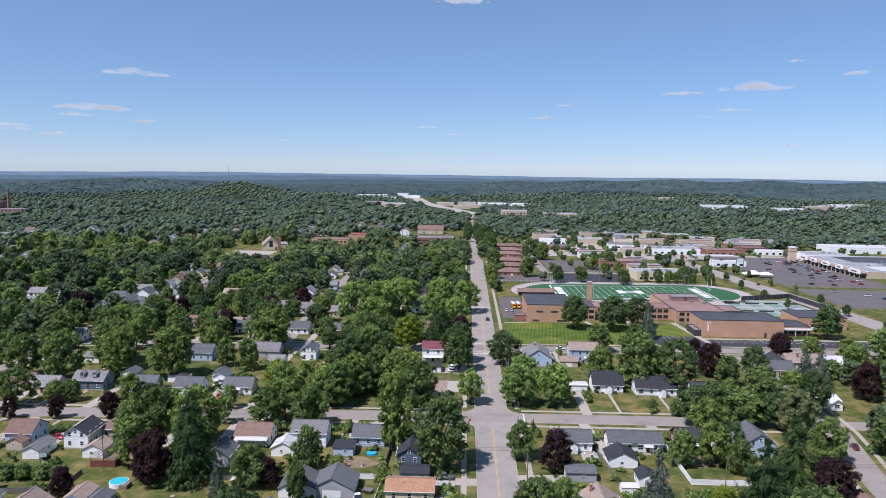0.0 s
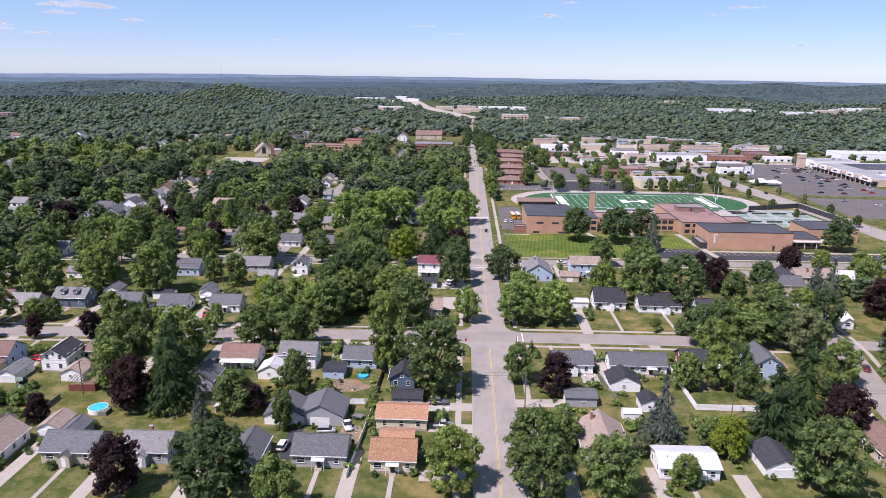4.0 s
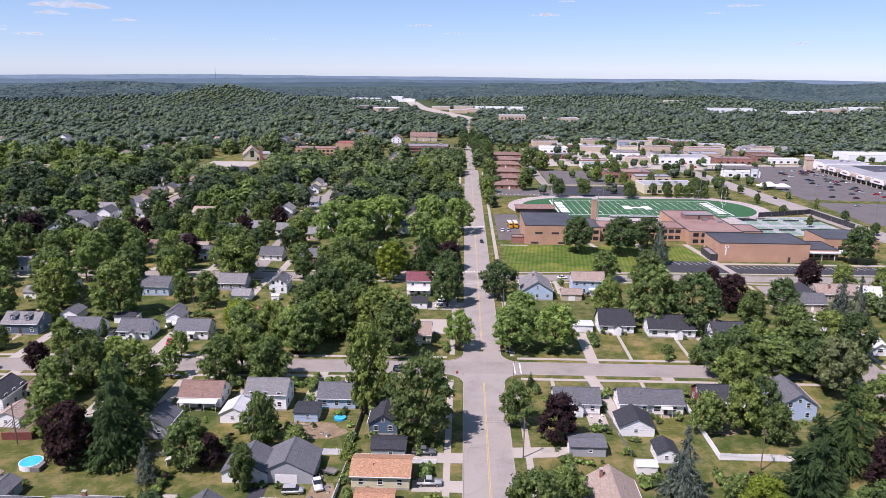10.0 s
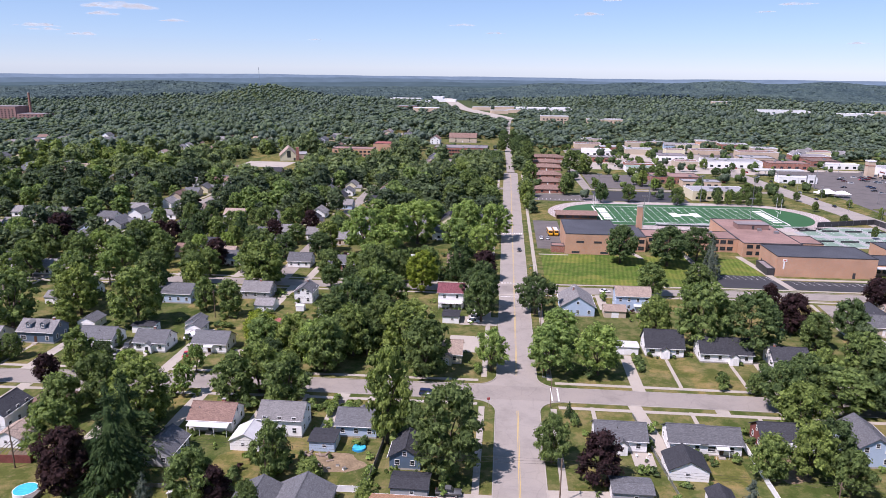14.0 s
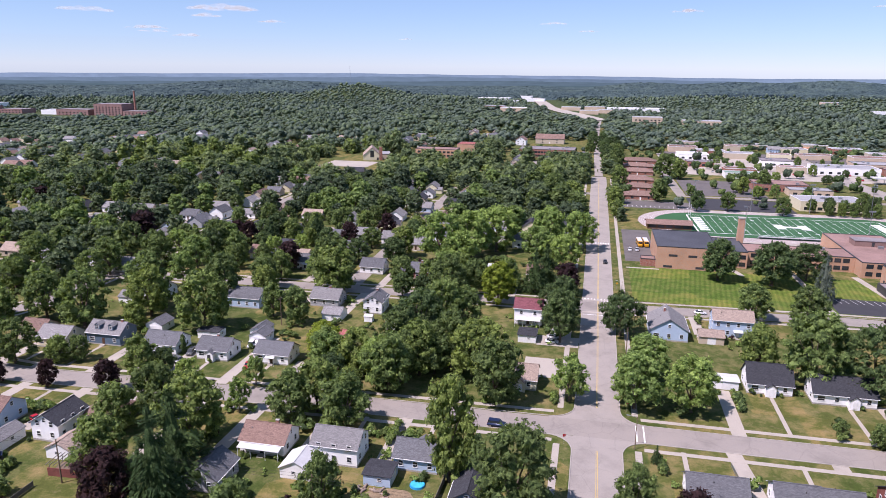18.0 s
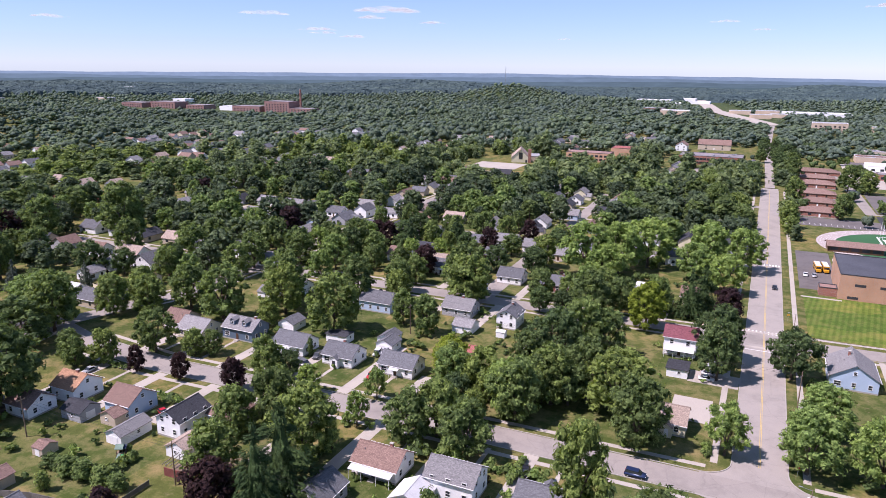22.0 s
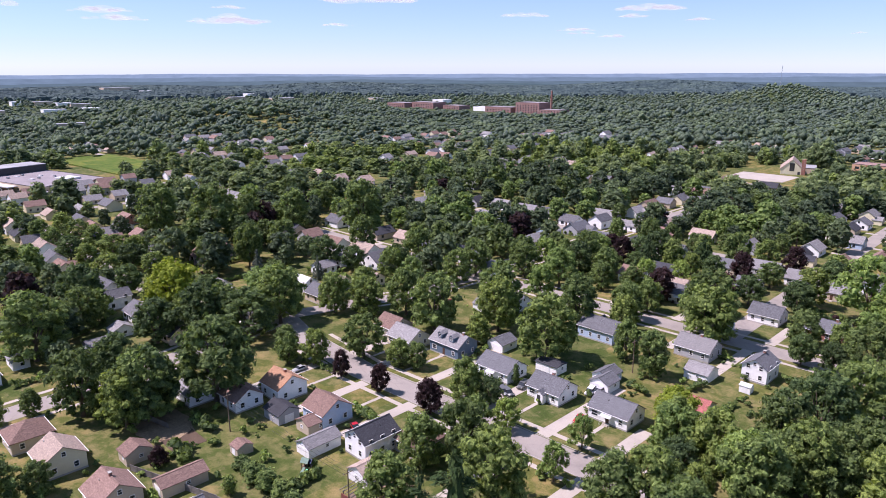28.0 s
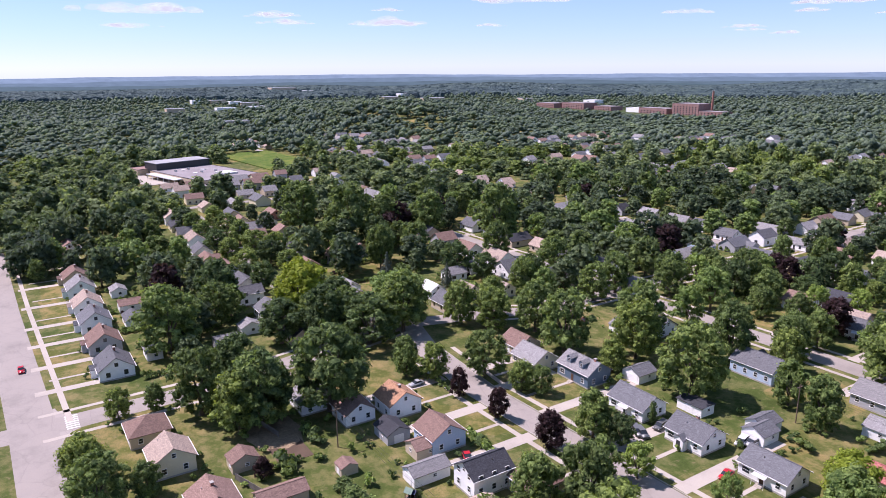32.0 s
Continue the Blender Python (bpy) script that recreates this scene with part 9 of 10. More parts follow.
def grove_stuff(name, seed, areas, gap, size, label):
    """The trees of further blocks, too many to count, joined."""
    r = random.Random(seed)
    rng = np.random.default_rng(seed)
    T = []
    for k, kind in enumerate(("round", "broad", "tall", "round", "broad", "airy")):
        me = crown_mesh("pattern", kind, LEAF_MID, 60 + k, 440, 0.072, OCTA, 0.95)
        tv = np.array([v.co[:] for v in me.vertices])
        tf = np.array([t for p in me.polygons for t in ([tuple(p.vertices)] if len(p.vertices) == 3 else [tuple(p.vertices)[:3], (p.vertices[0], p.vertices[2], p.vertices[3])])])
        T.append((tv, tf, sum(p.material_index == 0 for p in me.polygons)))
        bpy.data.meshes.remove(me)
    mats = [LEAF_HAZED, LEAF_HAZED_DARK, LEAF_MID, LEAF_LIGHT, LEAF_HAZED_DARK, LEAF_HAZED, LEAF_PURPLE]
    verts, faces, mi, n0 = [], [], [], 0
    for x0, x1, y0, y1, count in areas:
        tries = made = 0
        while made < count and tries < count * 40:
            tries += 1
            x, y = r.uniform(x0, x1), r.uniform(y0, y1)
            if not off_street(x, y, 6.5) or any(abs(x - p) < 8 and -11 < y - q < 7 for p, q in HOMES) or any((x - p) ** 2 + (y - q) ** 2 < gap * gap for p, q in GROWN):
                continue
            GROWN.append((x, y))
            made += 1
            w = r.uniform(*size)
            h = w * r.uniform(0.95, 1.3)
            tv, tf, solid = T[r.randrange(len(T))]
            a = r.uniform(0, 6.28)
            c, s = math.cos(a), math.sin(a)
            v = np.stack(((tv[:, 0] * c - tv[:, 1] * s) * w + x, (tv[:, 0] * s + tv[:, 1] * c) * w + y, tv[:, 2] * h), -1)
            verts.append(v)
            faces.append(tf + n0)
            tone = min(len(mats) - 1, int(r.random() ** 1.1 * 6.25))
            mi += [tone] * solid + [tone + len(mats) + 1] * (len(tf) - solid)
            n0 += len(tv)
            stem = np.array([(math.cos(k * 2.09) * w * 0.03 + x, math.sin(k * 2.09) * w * 0.03 + y, z) for z in (0, h * 0.5) for k in range(3)])
            verts.append(stem)
            faces.append(np.array([[0, 1, 4], [0, 4, 3], [1, 2, 5], [1, 5, 4], [2, 0, 3], [2, 3, 5]]) + n0)
            mi += [len(mats)] * 6
            n0 += 6
    me = raw(name, np.concatenate(verts), np.concatenate(faces), mats + [BARK] + [SPRAY[m.name] for m in mats], mi)
    return tagged(new(name, me), label, "trees", kind="stuff")


MIXED = ("maple", "oak", "maple", "ash", "oak", "locust", "maple", "purple", "spruce")
grove(1, -205, -88, 104, 186, 42, MIXED)
grove(8, -86, -12, 102, 122, 7, MIXED)
for _x, _y, _w, _h in ((9.5, 508, 13, 15), (-9, 590, 12, 13), (7, 540, 14, 16), (3.5, 585, 13, 15), (8, 622, 14, 15), (-6, 640, 13, 14), (4, 668, 14, 16), (-8, 700, 13, 15), (6, 726, 13, 14),
                       (17, 560, 14, 15), (19, 600, 13, 14), (14, 470, 10, 12), (-13, 455, 11, 13), (-15, 480, 12, 13), (15, 645, 13, 14)):
    tree("oak", _x, _y, _w, _h, "trees that close the far end of the street")
for _k in range(17):                                     # shade trees on both verges of the further street
    tree(("maple", "oak", "ash")[_k % 3], -238 - _k * 11.5, -20 + (7.2 if _k % 2 else -7.4), 11 + _k * 7 % 4, 12 + _k * 5 % 5, "street trees of the further street")
    GROWN.append((-238 - _k * 11.5, -20 + (7.2 if _k % 2 else -7.4)))
grove(5, 125, 215, -60, 88, 26, MIXED, 11)
grove_stuff("grove", 3, ((-205, -12, 200, 345, 150), (-420, -212, 60, 345, 235), (-430, -228, -90, 55, 62), (-430, -340, -128, -88, 20), (97, 214, -112, 90, 36)), 7.0, (8, 16.5), "shade trees thick among the further houses")


def undergrowth(name, seed, label):
    """Low shrubs round the house walls, along lot lines and below the trees, joined."""
    r = random.Random(seed)
    T = [tree_template(90 + k, 3, OCTA, 30, 0.2) for k in range(6)]
    mats = [LEAF_DARK, LEAF_MID, LEAF_DARK, LEAF_MID, LEAF_LIGHT, LEAF_PURPLE]
    verts, faces, mi, n0 = [], [], [], 0
    spots = []
    near = [(p, q) for p, q in HOMES if -330 < p < 210 and -125 < q < 200]
    for p, q in near:
        for _ in range(r.randint(4, 9)):                 # round the walls
            a = r.uniform(0, 6.28)
            spots.append((p + math.cos(a) * r.uniform(6.8, 9), q + math.sin(a) * r.uniform(6, 8), r.uniform(0.7, 1.8)))
        if r.random() < 0.55:                            # a hedge along a lot line
            s, back, n = r.choice((-1, 1)), r.choice((-1, 1)), r.randint(5, 13)
            w = r.uniform(1.1, 2.3)
            for k in range(n):
                spots.append((p + s * r.uniform(9.2, 9.9), q + back * (7 + k * w * 0.62), w * r.uniform(0.8, 1.2)))
        if r.random() < 0.4:                             # a planted back fence
            w = r.uniform(1.4, 3.0)
            for k in range(r.randint(4, 10)):
                spots.append((p - 8 + k * w * 0.7, q + r.choice((17, 17.8)), w * r.uniform(0.7, 1.25)))
    for p, q in GROWN:
        if -330 < p < 210 and -125 < q < 190 and r.random() < 0.45:
            for _ in range(r.randint(1, 4)):
                spots.append((p + r.uniform(-4, 4), q + r.uniform(-4, 4), r.uniform(0.9, 2.6)))
    for x, y, w in spots:
        if not off_street(x, y, 7.6) or any(abs(x - p) < 6.2 and abs(y - q) < 5 for p, q in HOMES) or (14 < x < 216 and 99 < y < 345):
            continue
        h = w * r.uniform(0.8, 1.2)
        tv, tf = T[r.randrange(len(T))]
        a = r.uniform(0, 6.28)
        c, s = math.cos(a), math.sin(a)
        verts.append(np.stack(((tv[:, 0] * c - tv[:, 1] * s) * w * 1.3 + x, (tv[:, 0] * s + tv[:, 1] * c) * w * 1.3 + y, (tv[:, 2] - 0.12) * h * 1.2), -1))
        faces.append(tf + n0)
        n0 += len(tv)
        mi += [min(len(mats) - 1, int(r.random() * 5.15))] * len(tf)
    return tagged(new(name, raw(name, np.concatenate(verts), np.concatenate(faces), mats, mi)), label, "shrubs", kind="stuff")


# trees in the car parks and between the shops
BLOCKS = []
for _o in scene.objects:
    if _o.name.split(".")[0] in ("wall", "arcade_roof", "shaft") and _o.parent is not None and _o.parent.matrix_basis.translation.y > 290:
        _p = _o.parent.matrix_basis.translation
        _e = [max(abs(c[k]) for c in _o.bound_box) for k in (0, 1)]
        BLOCKS.append((_p.x, _p.y, _e[0] + 3, _e[1] + 3))


def lot_trees(name, seed, areas, label):
    r = random.Random(seed)
    T = [tree_template(120 + k, 6, ICO1, 60, 0.11) for k in range(5)]
    mats = [LEAF_DARK, LEAF_FAR_DARK, LEAF_DARK, LEAF_MID]
    verts, faces, mi, n0 = [], [], [], 0
    for x0, x1, y0, y1, count in areas:
        for _ in range(count):
            x, y = r.uniform(x0, x1), r.uniform(y0, y1)
            x, y = (round(x / 17) * 17 + r.uniform(-1, 1), y) if r.random() < 0.5 else (x, round(y / 21) * 21 + r.uniform(-1, 1))
            if not off_street(x, y, 11) or any(abs(x - p) < a and abs(y - q) < b for p, q, a, b in BLOCKS):
                continue
            w = r.uniform(3.5, 8.5)
            h = w * r.uniform(0.9, 1.3)
            tv, tf = T[r.randrange(len(T))]
            verts.append(tv * (w, w, h) + (x, y, -0.06 * h))
            faces.append(tf + n0)
            n0 += len(tv)
            mi += [r.randrange(len(mats))] * len(tf)
    return tagged(new(name, raw(name, np.concatenate(verts), np.concatenate(faces), mats, mi)), label, "trees", kind="stuff")


lot_trees("lot_trees", 4, ((18, 226, 300, 470, 60), (50, 345, 470, 640, 130), (14, 60, 560, 1000, 90), (70, 300, 640, 705, 60), (345, 470, 300, 640, 40), (-80, -14, 430, 620, 40)), "small round trees between shops and car parks")
undergrowth("undergrowth", 8, "green garden shrubs and hedges round the yards")

# ---- vehicles ----
drive(-19.8, 54.8, -6.2, 54.8, 8.6)
car("car", "silver", -14.4, 57.1, 90, "silver sedan parked beside a white garage")
car("car", "white", -14.9, 53.2, 90, "white sedan parked beside a white garage")
car("pickup", "grey", -15.2, -51.5, 90, "dark grey pickup truck parked on a concrete drive")
car("pickup", "silver", -13.3, -64.0, 92, "silver pickup truck parked on a concrete drive")
car("van", "white", -51.2, -76.0, 176, "white van parked on a blacktop drive")
car("van", "silver", -42.3, -68.3, 95, "silver sport utility parked before a garage")
car("pickup", "white", -37.6, -65.5, 20, "white truck with open doors beside a garage")
car("car", "red", -102.7, 12.8, 10, "bright red car parked on a drive")
car("van", "silver", -107.5, 29.4, 0, "silver van parked before a white garage")
car("van", "grey", -126.0, 10.9, 65, "dark grey car parked on a drive")
car("van", "grey", -124.6, 17.7, 10, "grey van beside a white house")
car("car", "red", -139.3, -29.6, 70, "red car parked beside a pale blue house")
car("van", "blue", -24.8, -5.6, 88, "dark blue car parked along the kerb")
car("car", "black", -47.0, -15.0, 10, "black car parked on a drive")
car("car", "black", 3.1, 157.6, 0, "dark car on the main street")
car("car", "maroon", 115.2, -21.5, 345, "maroon car parked along a side street")
car("car", "white", -15.0, 61.5, 80, "white car on a concrete pad")
car("car", "silver", -13.0, 64.4, 80, "silver car on a concrete pad")
car("car", "white", 15.4, 184.6, 0, "white car in the school yard")
car("car", "silver", 18.8, 184.8, 0, "silver car in the school yard")
car("car", "red", -250.0, -112.4, 90, "red car parked along the kerb")
car("car", "grey", 53.0, 86.0, 90, "grey car on a drive")
car("van", "black", -221.0, 31.0, 20, "black car parked along a side street")
car("car", "blue", -66, -28, 0, "dark blue car beside a house")
car("car", "silver", -178, -20, 0, "silver car on a drive")
car("car", "black", 75, 12, 0, "black car on a drive")


car("car", "maroon", -188.4, 53.7, 60, "dark red car before a grey garage")
car("van", "grey", -124.8, 11.2, 70, "dark grey car on a narrow drive")
car("pickup", "black", 42.2, -58.3, 90, "black pickup truck parked behind a house")
car("car", "white", 37.0, 94.2, 90, "white car on a drive below the school")
car("van", "black", -34.5, -104.4, 90, "black sport utility parked along the kerb")
car("van", "white", -109.2, 27.6, 12, "white sport utility before a detached garage")
play = thing("play_set", flat_at(-132.2, -48.0, 0, 35), "small wooden play tower with a green slide on a lawn", "play set")
for _x in (-0.7, 0.7):
    for _y in (-0.6, 0.6):
        part("post", box(_x - 0.06, _x + 0.06, _y - 0.06, _y + 0.06, 0, 2.3), BARK, play)
part("platform", box(-0.8, 0.8, -0.7, 0.7, 1.2, 1.3), BARK, play)
part("canopy", prism([(-0.85, 2.303), (0.85, 2.303), (0, 2.95)], "x", -0.85, 0.85), CAR_PAINTS["blue"], play, "dark blue pitched canopy")
part("slide", prism([(-0.72, 1.22), (-0.72, 1.3), (-2.5, 0.28), (-3.1, 0.2), (-3.1, 0.1), (-2.5, 0.16)], "x", -0.3, 0.3), PLAY_GREEN, play, "bright green plastic slide")
camper = thing("camper_van", flat_at(-24.2, -104.3, 0.02, 90), "long white motorhome parked along the kerb", "motorhome")
part("body", box(-1.2, 1.2, -3.6, 4.6, 0.55, 3.1, 0.12), TRIM, camper)
part("cab", prism([(-5.0, 0.5), (-3.62, 0.5), (-3.62, 2.2), (-4.1, 2.2), (-4.6, 1.35), (-5.0, 1.2)], "x", -1.05, 1.05), TRIM, camper)
part("overcab", box(-1.15, 1.15, -4.6, -3.62, 2.23, 3.0, 0.15), TRIM, camper)
part("windscreen", prism([(-4.66, 1.38), (-4.6, 1.36), (-4.1, 2.16), (-4.16, 2.18)], "x", -0.9, 0.9), GLASS, camper)
part("stripe", box(-1.215, 1.215, -3.4, 4.4, 1.25, 1.45), GREY_ROOF, camper, "grey stripe round the body")
for _s in (-1, 1):
    for _y in (-2.4, 0.4, 2.8):
        part("window", box(min(_s * 1.19, _s * 1.22), max(_s * 1.19, _s * 1.22), _y, _y + 1.1, 1.75, 2.4), GLASS, camper)
    for _y in (-4.2, 2.4):
        part("wheel", tube((_s * 0.95, _y, 0.4), (_s * 1.2, _y, 0.4), 0.4, 0.4, 12), RUBBER, camper)
for _y in (-1.5, 2.6):
    part("roof_unit", box(-0.4, 0.4, _y - 0.4, _y + 0.4, 3.103, 3.35, 0.05), TRIM, camper)


def bus(x, y, turn):
    b = thing("school_bus", flat_at(x, y, 0.03, turn), "yellow school bus parked in the yard", "bus", "school buses")
    part("body", box(-1.2, 1.2, -3.9, 5.2, 0.55, 2.95, 0.18), CAR_PAINTS["yellow"], b)
    part("hood", box(-1.05, 1.05, -5.2, -3.85, 0.5, 1.6, 0.15), CAR_PAINTS["yellow"], b)
    part("roof", box(-1.1, 1.1, -3.7, 5.0, 2.953, 3.02), WHITE_ROOF, b, "white bus roof")
    part("windscreen", box(-1.0, 1.0, -3.96, -3.88, 1.65, 2.6), GLASS, b)
    for s in (-1, 1):
        for k in range(7):
            part("window", box(min(s * 1.19, s * 1.23), max(s * 1.19, s * 1.23), -3.2 + k * 1.15, -2.3 + k * 1.15, 1.75, 2.5), GLASS, b)
        for y0 in (-3.9, 3.0):
            part("wheel", tube((s * 1.0, y0, 0.48), (s * 1.24, y0, 0.48), 0.48, 0.48, 12), RUBBER, b)
        part("stripe", box(min(s * 1.2, s * 1.225), max(s * 1.2, s * 1.225), -3.8, 5.1, 1.2, 1.32), DARK_TRIM, b)
    return b


bus(20.5, 196.5, 4)
bus(23.6, 196.8, 4)

def trailer(x, y, turn, L, label):
    """A low open trailer on two wheels with a drawbar."""
    o = thing("trailer", flat_at(x, y, 0, turn), label, "trailer", "yard trailers")
    part("bed", box(-0.9, 0.9, -L / 2, L / 2, 0.55, 0.63), GREY_WOOD, o)
    for q in ((-0.95, -0.9, -L / 2, L / 2), (0.9, 0.95, -L / 2, L / 2), (-0.9, 0.9, -L / 2, -L / 2 + 0.05)):
        part("side_rail", box(*q, 0.55, 0.95), STEEL, o)
    part("drawbar", box(-0.06, 0.06, L / 2, L / 2 + 1.1, 0.42, 0.5), STEEL, o)
    for sx in (-1.0, 1.0):
        part("wheel", tube((sx - 0.1, 0, 0.32), (sx + 0.1, 0, 0.32), 0.32, 0.32, 12), RUBBER, o)
    return o


trailer(-36.0, -73.5, 8, 3.4, "low grey trailer in a cluttered side yard")
trailer(-35.6, -60.5, 70, 3.0, "low grey trailer beside a garage")
_r = random.Random(17)
for _k, (_x, _y) in enumerate(((-38.2, -70.2), (-37.0, -71.6), (-34.8, -68.0), (-35.4, -66.4), (-37.4, -62.6), (-34.9, -77.2), (-37.2, -76.0), (-45.6, -43.8), (-43.0, -44.6), (-41.2, -43.2), (-39.4, -44.4))):
    _w = _r.uniform(0.5, 1.1)
    crate = thing("crate", flat_at(_x, _y, 0.03, _r.uniform(0, 90)), "weathered crate standing in a cluttered yard", "crate", "yard crates")
    part("body", box(-_w / 2, _w / 2, -_w / 3, _w / 3, 0, _w * 0.6, 0.03), _r.choice((GREY_WOOD, WOOD, VINYL, TRIM)), crate)
    part("lid", box(-_w / 2 - 0.03, _w / 2 + 0.03, -_w / 3 - 0.03, _w / 3 + 0.03, _w * 0.6 + 0.003, _w * 0.6 + 0.06), GREY_WOOD, crate)

# cars in the car parks, far off: body, glass and wheels
LOT_CARS = {}


def lot_car(colour, x, y, turn):
    low, top, w, axles, wr = CAR_SHAPES["car"]
    if colour not in LOT_CARS:
        body = vehicle_profile(low, w)
        under = [(-2.0, 0.5), (-1.75, 0.12), (-1.4, 0.0), (-1.05, 0.12), (-0.9, 0.3), (0.9, 0.3), (1.05, 0.12), (1.4, 0.0), (1.75, 0.12), (2.0, 0.5)]
        LOT_CARS[colour] = (mesh_of(body, "body", CAR_PAINTS[colour]), mesh_of(vehicle_profile(top, w - 0.06, 0.13), "cabin_glass", GLASS), mesh_of(vehicle_profile(under, w - 0.05), "underbody", RUBBER))
    c = thing("car", flat_at(x, y, 0.03, turn), colour + " car parked in a car park", "car", "cars in the car parks")
    for n, me in zip(("body", "cabin_glass", "underbody"), LOT_CARS[colour]):
        share(n, me, c, Matrix.Identity(4))


_r = random.Random(9)
TAKEN = set()
for _i in range(74):
    _row = _r.choice((262, 278, 284, 296, 302, 310))
    _y = 302 + 148 * _r.random() ** 0.6 if _r.random() < 0.85 else _r.uniform(230, 280)
    _y = round(_y / 2.9) * 2.9
    if (_row, _y) in TAKEN or (_row == 262 and _r.random() < 0.6):
        continue
    TAKEN.add((_row, _y))
    lot_car(_r.choice(("white", "silver", "black", "grey", "red", "blue", "maroon", "black", "grey")), _row, _y, _r.choice((90, 270)))
for _i in range(18):
    _x = round(_r.uniform(68, 185) / 2.9) * 2.9
    lot_car(_r.choice(("white", "silver", "black", "grey", "red", "blue")), _x, _r.choice((402, 398, 470, 486, 574)), _r.choice((0, 180)))
for _i in range(12):
    lot_car(_r.choice(("white", "silver", "black", "grey", "red")), 205 + _i * 1.7 - 0.05 * _i * _i, 600 - _i * 27, 175)

# ---- fences ----
def fence(pts, h, mat, label, board=0.0):
    f = thing("fence", Matrix.Identity(4), label, "fence", "garden fences")
    for p, q in zip(pts, pts[1:]):
        d = Vector((q[0] - p[0], q[1] - p[1]))
        n = max(1, round(d.length / 2.4))
        a = math.degrees(math.atan2(d.y, d.x))
        w = d.length / n
        key = ("fence", round(w, 2), h, mat.name)
        if key not in MESHES:
            bm = box(-w / 2 + 0.06, w / 2 - 0.06, -0.03, 0.03, 0.08, h)
            add_box(bm, -w / 2 + 0.06, w / 2 - 0.06, -0.045, 0.045, h - 0.14, h - 0.02)
            add_box(bm, -w / 2 + 0.06, w / 2 - 0.06, -0.045, 0.045, 0.1, 0.22)
            MESHES[key] = (mesh_of(bm, "panel", mat), mesh_of(box(-0.07, 0.07, -0.07, 0.07, 0, h + 0.1, 0.01), "post", mat))
        for k in range(n):
            u = (k + 0.5) / n
            share("panel", MESHES[key][0], f, flat_at(p[0] + d.x * u, p[1] + d.y * u, 0, a))
            share("post", MESHES[key][1], f, flat_at(p[0] + d.x * k / n, p[1] + d.y * k / n, 0, a))
    return f


fence([(54, -24), (54.2, -51), (70, -51), (86, -52)], 1.75, VINYL, "white vinyl privacy fence round a yard")
fence([(-41, -53), (-33, -52.6)], 1.6, VINYL, "short white vinyl fence between yards")
fence([(-26, -55.6), (-12, -55.6)], 1.2, VINYL, "low white fence beside a drive")
fence([(-32.5, -32), (-33, -52)], 1.6, GREY_WOOD, "weathered board fence between yards")
fence([(-32.5, -58), (-34, -88)], 1.5, VINYL, "white board fence along a side yard")
fence([(-160, -76), (-136, -68), (-122, -66)], 1.6, GREY_WOOD, "grey board fence behind a yard")
fence([(-118, -54), (-118, -74)], 1.3, GREY_WOOD, "grey weathered garden fence")
fence([(-100, -56), (-60, -55)], 1.1, STEEL, "low grey wire garden fence")
fence([(30, -12), (34, -50)], 1.0, STEEL, "low grey wire fence beside a drive")
fence([(-245, 36), (-225, 30)], 1.6, CREAM_SIDING, "cream board fence behind houses")
fence([(-190, -66), (-172, -62)], 1.5, GREY_WOOD, "board fence in tree shade")

# ---- poles and wires ----
def utility_pole(x, y, h=10.5, turn=0):
    p = thing("utility_pole", flat_at(x, y, 0, turn), "brown wooden utility pole with a crossarm", "utility pole", "utility poles")
    part("pole", tube((0, 0, 0), (0, 0, h), 0.17, 0.11, 8), WOOD, p)
    part("crossarm", box(-0.06, 0.06, -1.1, 1.1, h - 0.9, h - 0.76), WOOD, p)
    for k in (-1.0, 0.0, 1.0):
        part("insulator", tube((0, k, h - 0.76), (0, k, h - 0.58), 0.05, 0.04, 6), STEEL, p)
    return p


def wires(pts, h=9.75):
    w = thing("power_line", Matrix.Identity(4), "thin dark overhead power wires", "wire", "power wires")
    for off in (-1.0, 0.0, 1.0):
        for p, q in zip(pts, pts[1:]):
            bm = bmesh.new()
            rings = []
            for k in range(11):
                u = k / 10
                c = Vector((p[0] + (q[0] - p[0]) * u, p[1] + (q[1] - p[1]) * u + off, h - 2.4 * u * (1 - u)))
                rings.append([bm.verts.new(c + Vector((0, 0.022 * math.cos(a), 0.022 * math.sin(a)))) for a in (0, 2.09, 4.19)])
            for a, b in zip(rings, rings[1:]):
                for k in range(3):
                    bm.faces.new((a[k], a[(k + 1) % 3], b[(k + 1) % 3], b[k]))
            part("wire", bm, DARK_METAL, w)


SOUTH_LINE = [(-160, -52), (-113, -51.5), (-55, -51.5), (8.2, -52), (62, -55), (110, -57)]
NORTH_LINE = [(-270, 52), (-190, 50), (-108, 47.5), (-45, 46), (8.6, 46)]
for _l in (SOUTH_LINE, NORTH_LINE):
    for _x, _y in _l:
        utility_pole(_x, _y)
    wires(_l)
for _x, _y in ((8.8, -9.2), (8.6, 100.5)):
    lamp = thing("street_lamp", flat_at(_x, _y, 0, 180), "grey street lamp on a tall pole at the corner", "street lamp", "street lamps")
    part("pole", tube((0, 0, 0), (0, 0, 8.6), 0.12, 0.08, 8), WOOD, lamp)
    part("arm", tube((0, 0, 8.4), (2.0, 0, 8.8), 0.05, 0.04, 6), STEEL, lamp)
    part("lamp_head", box(1.8, 2.5, -0.13, 0.13, 8.72, 8.88, 0.03), STEEL, lamp)
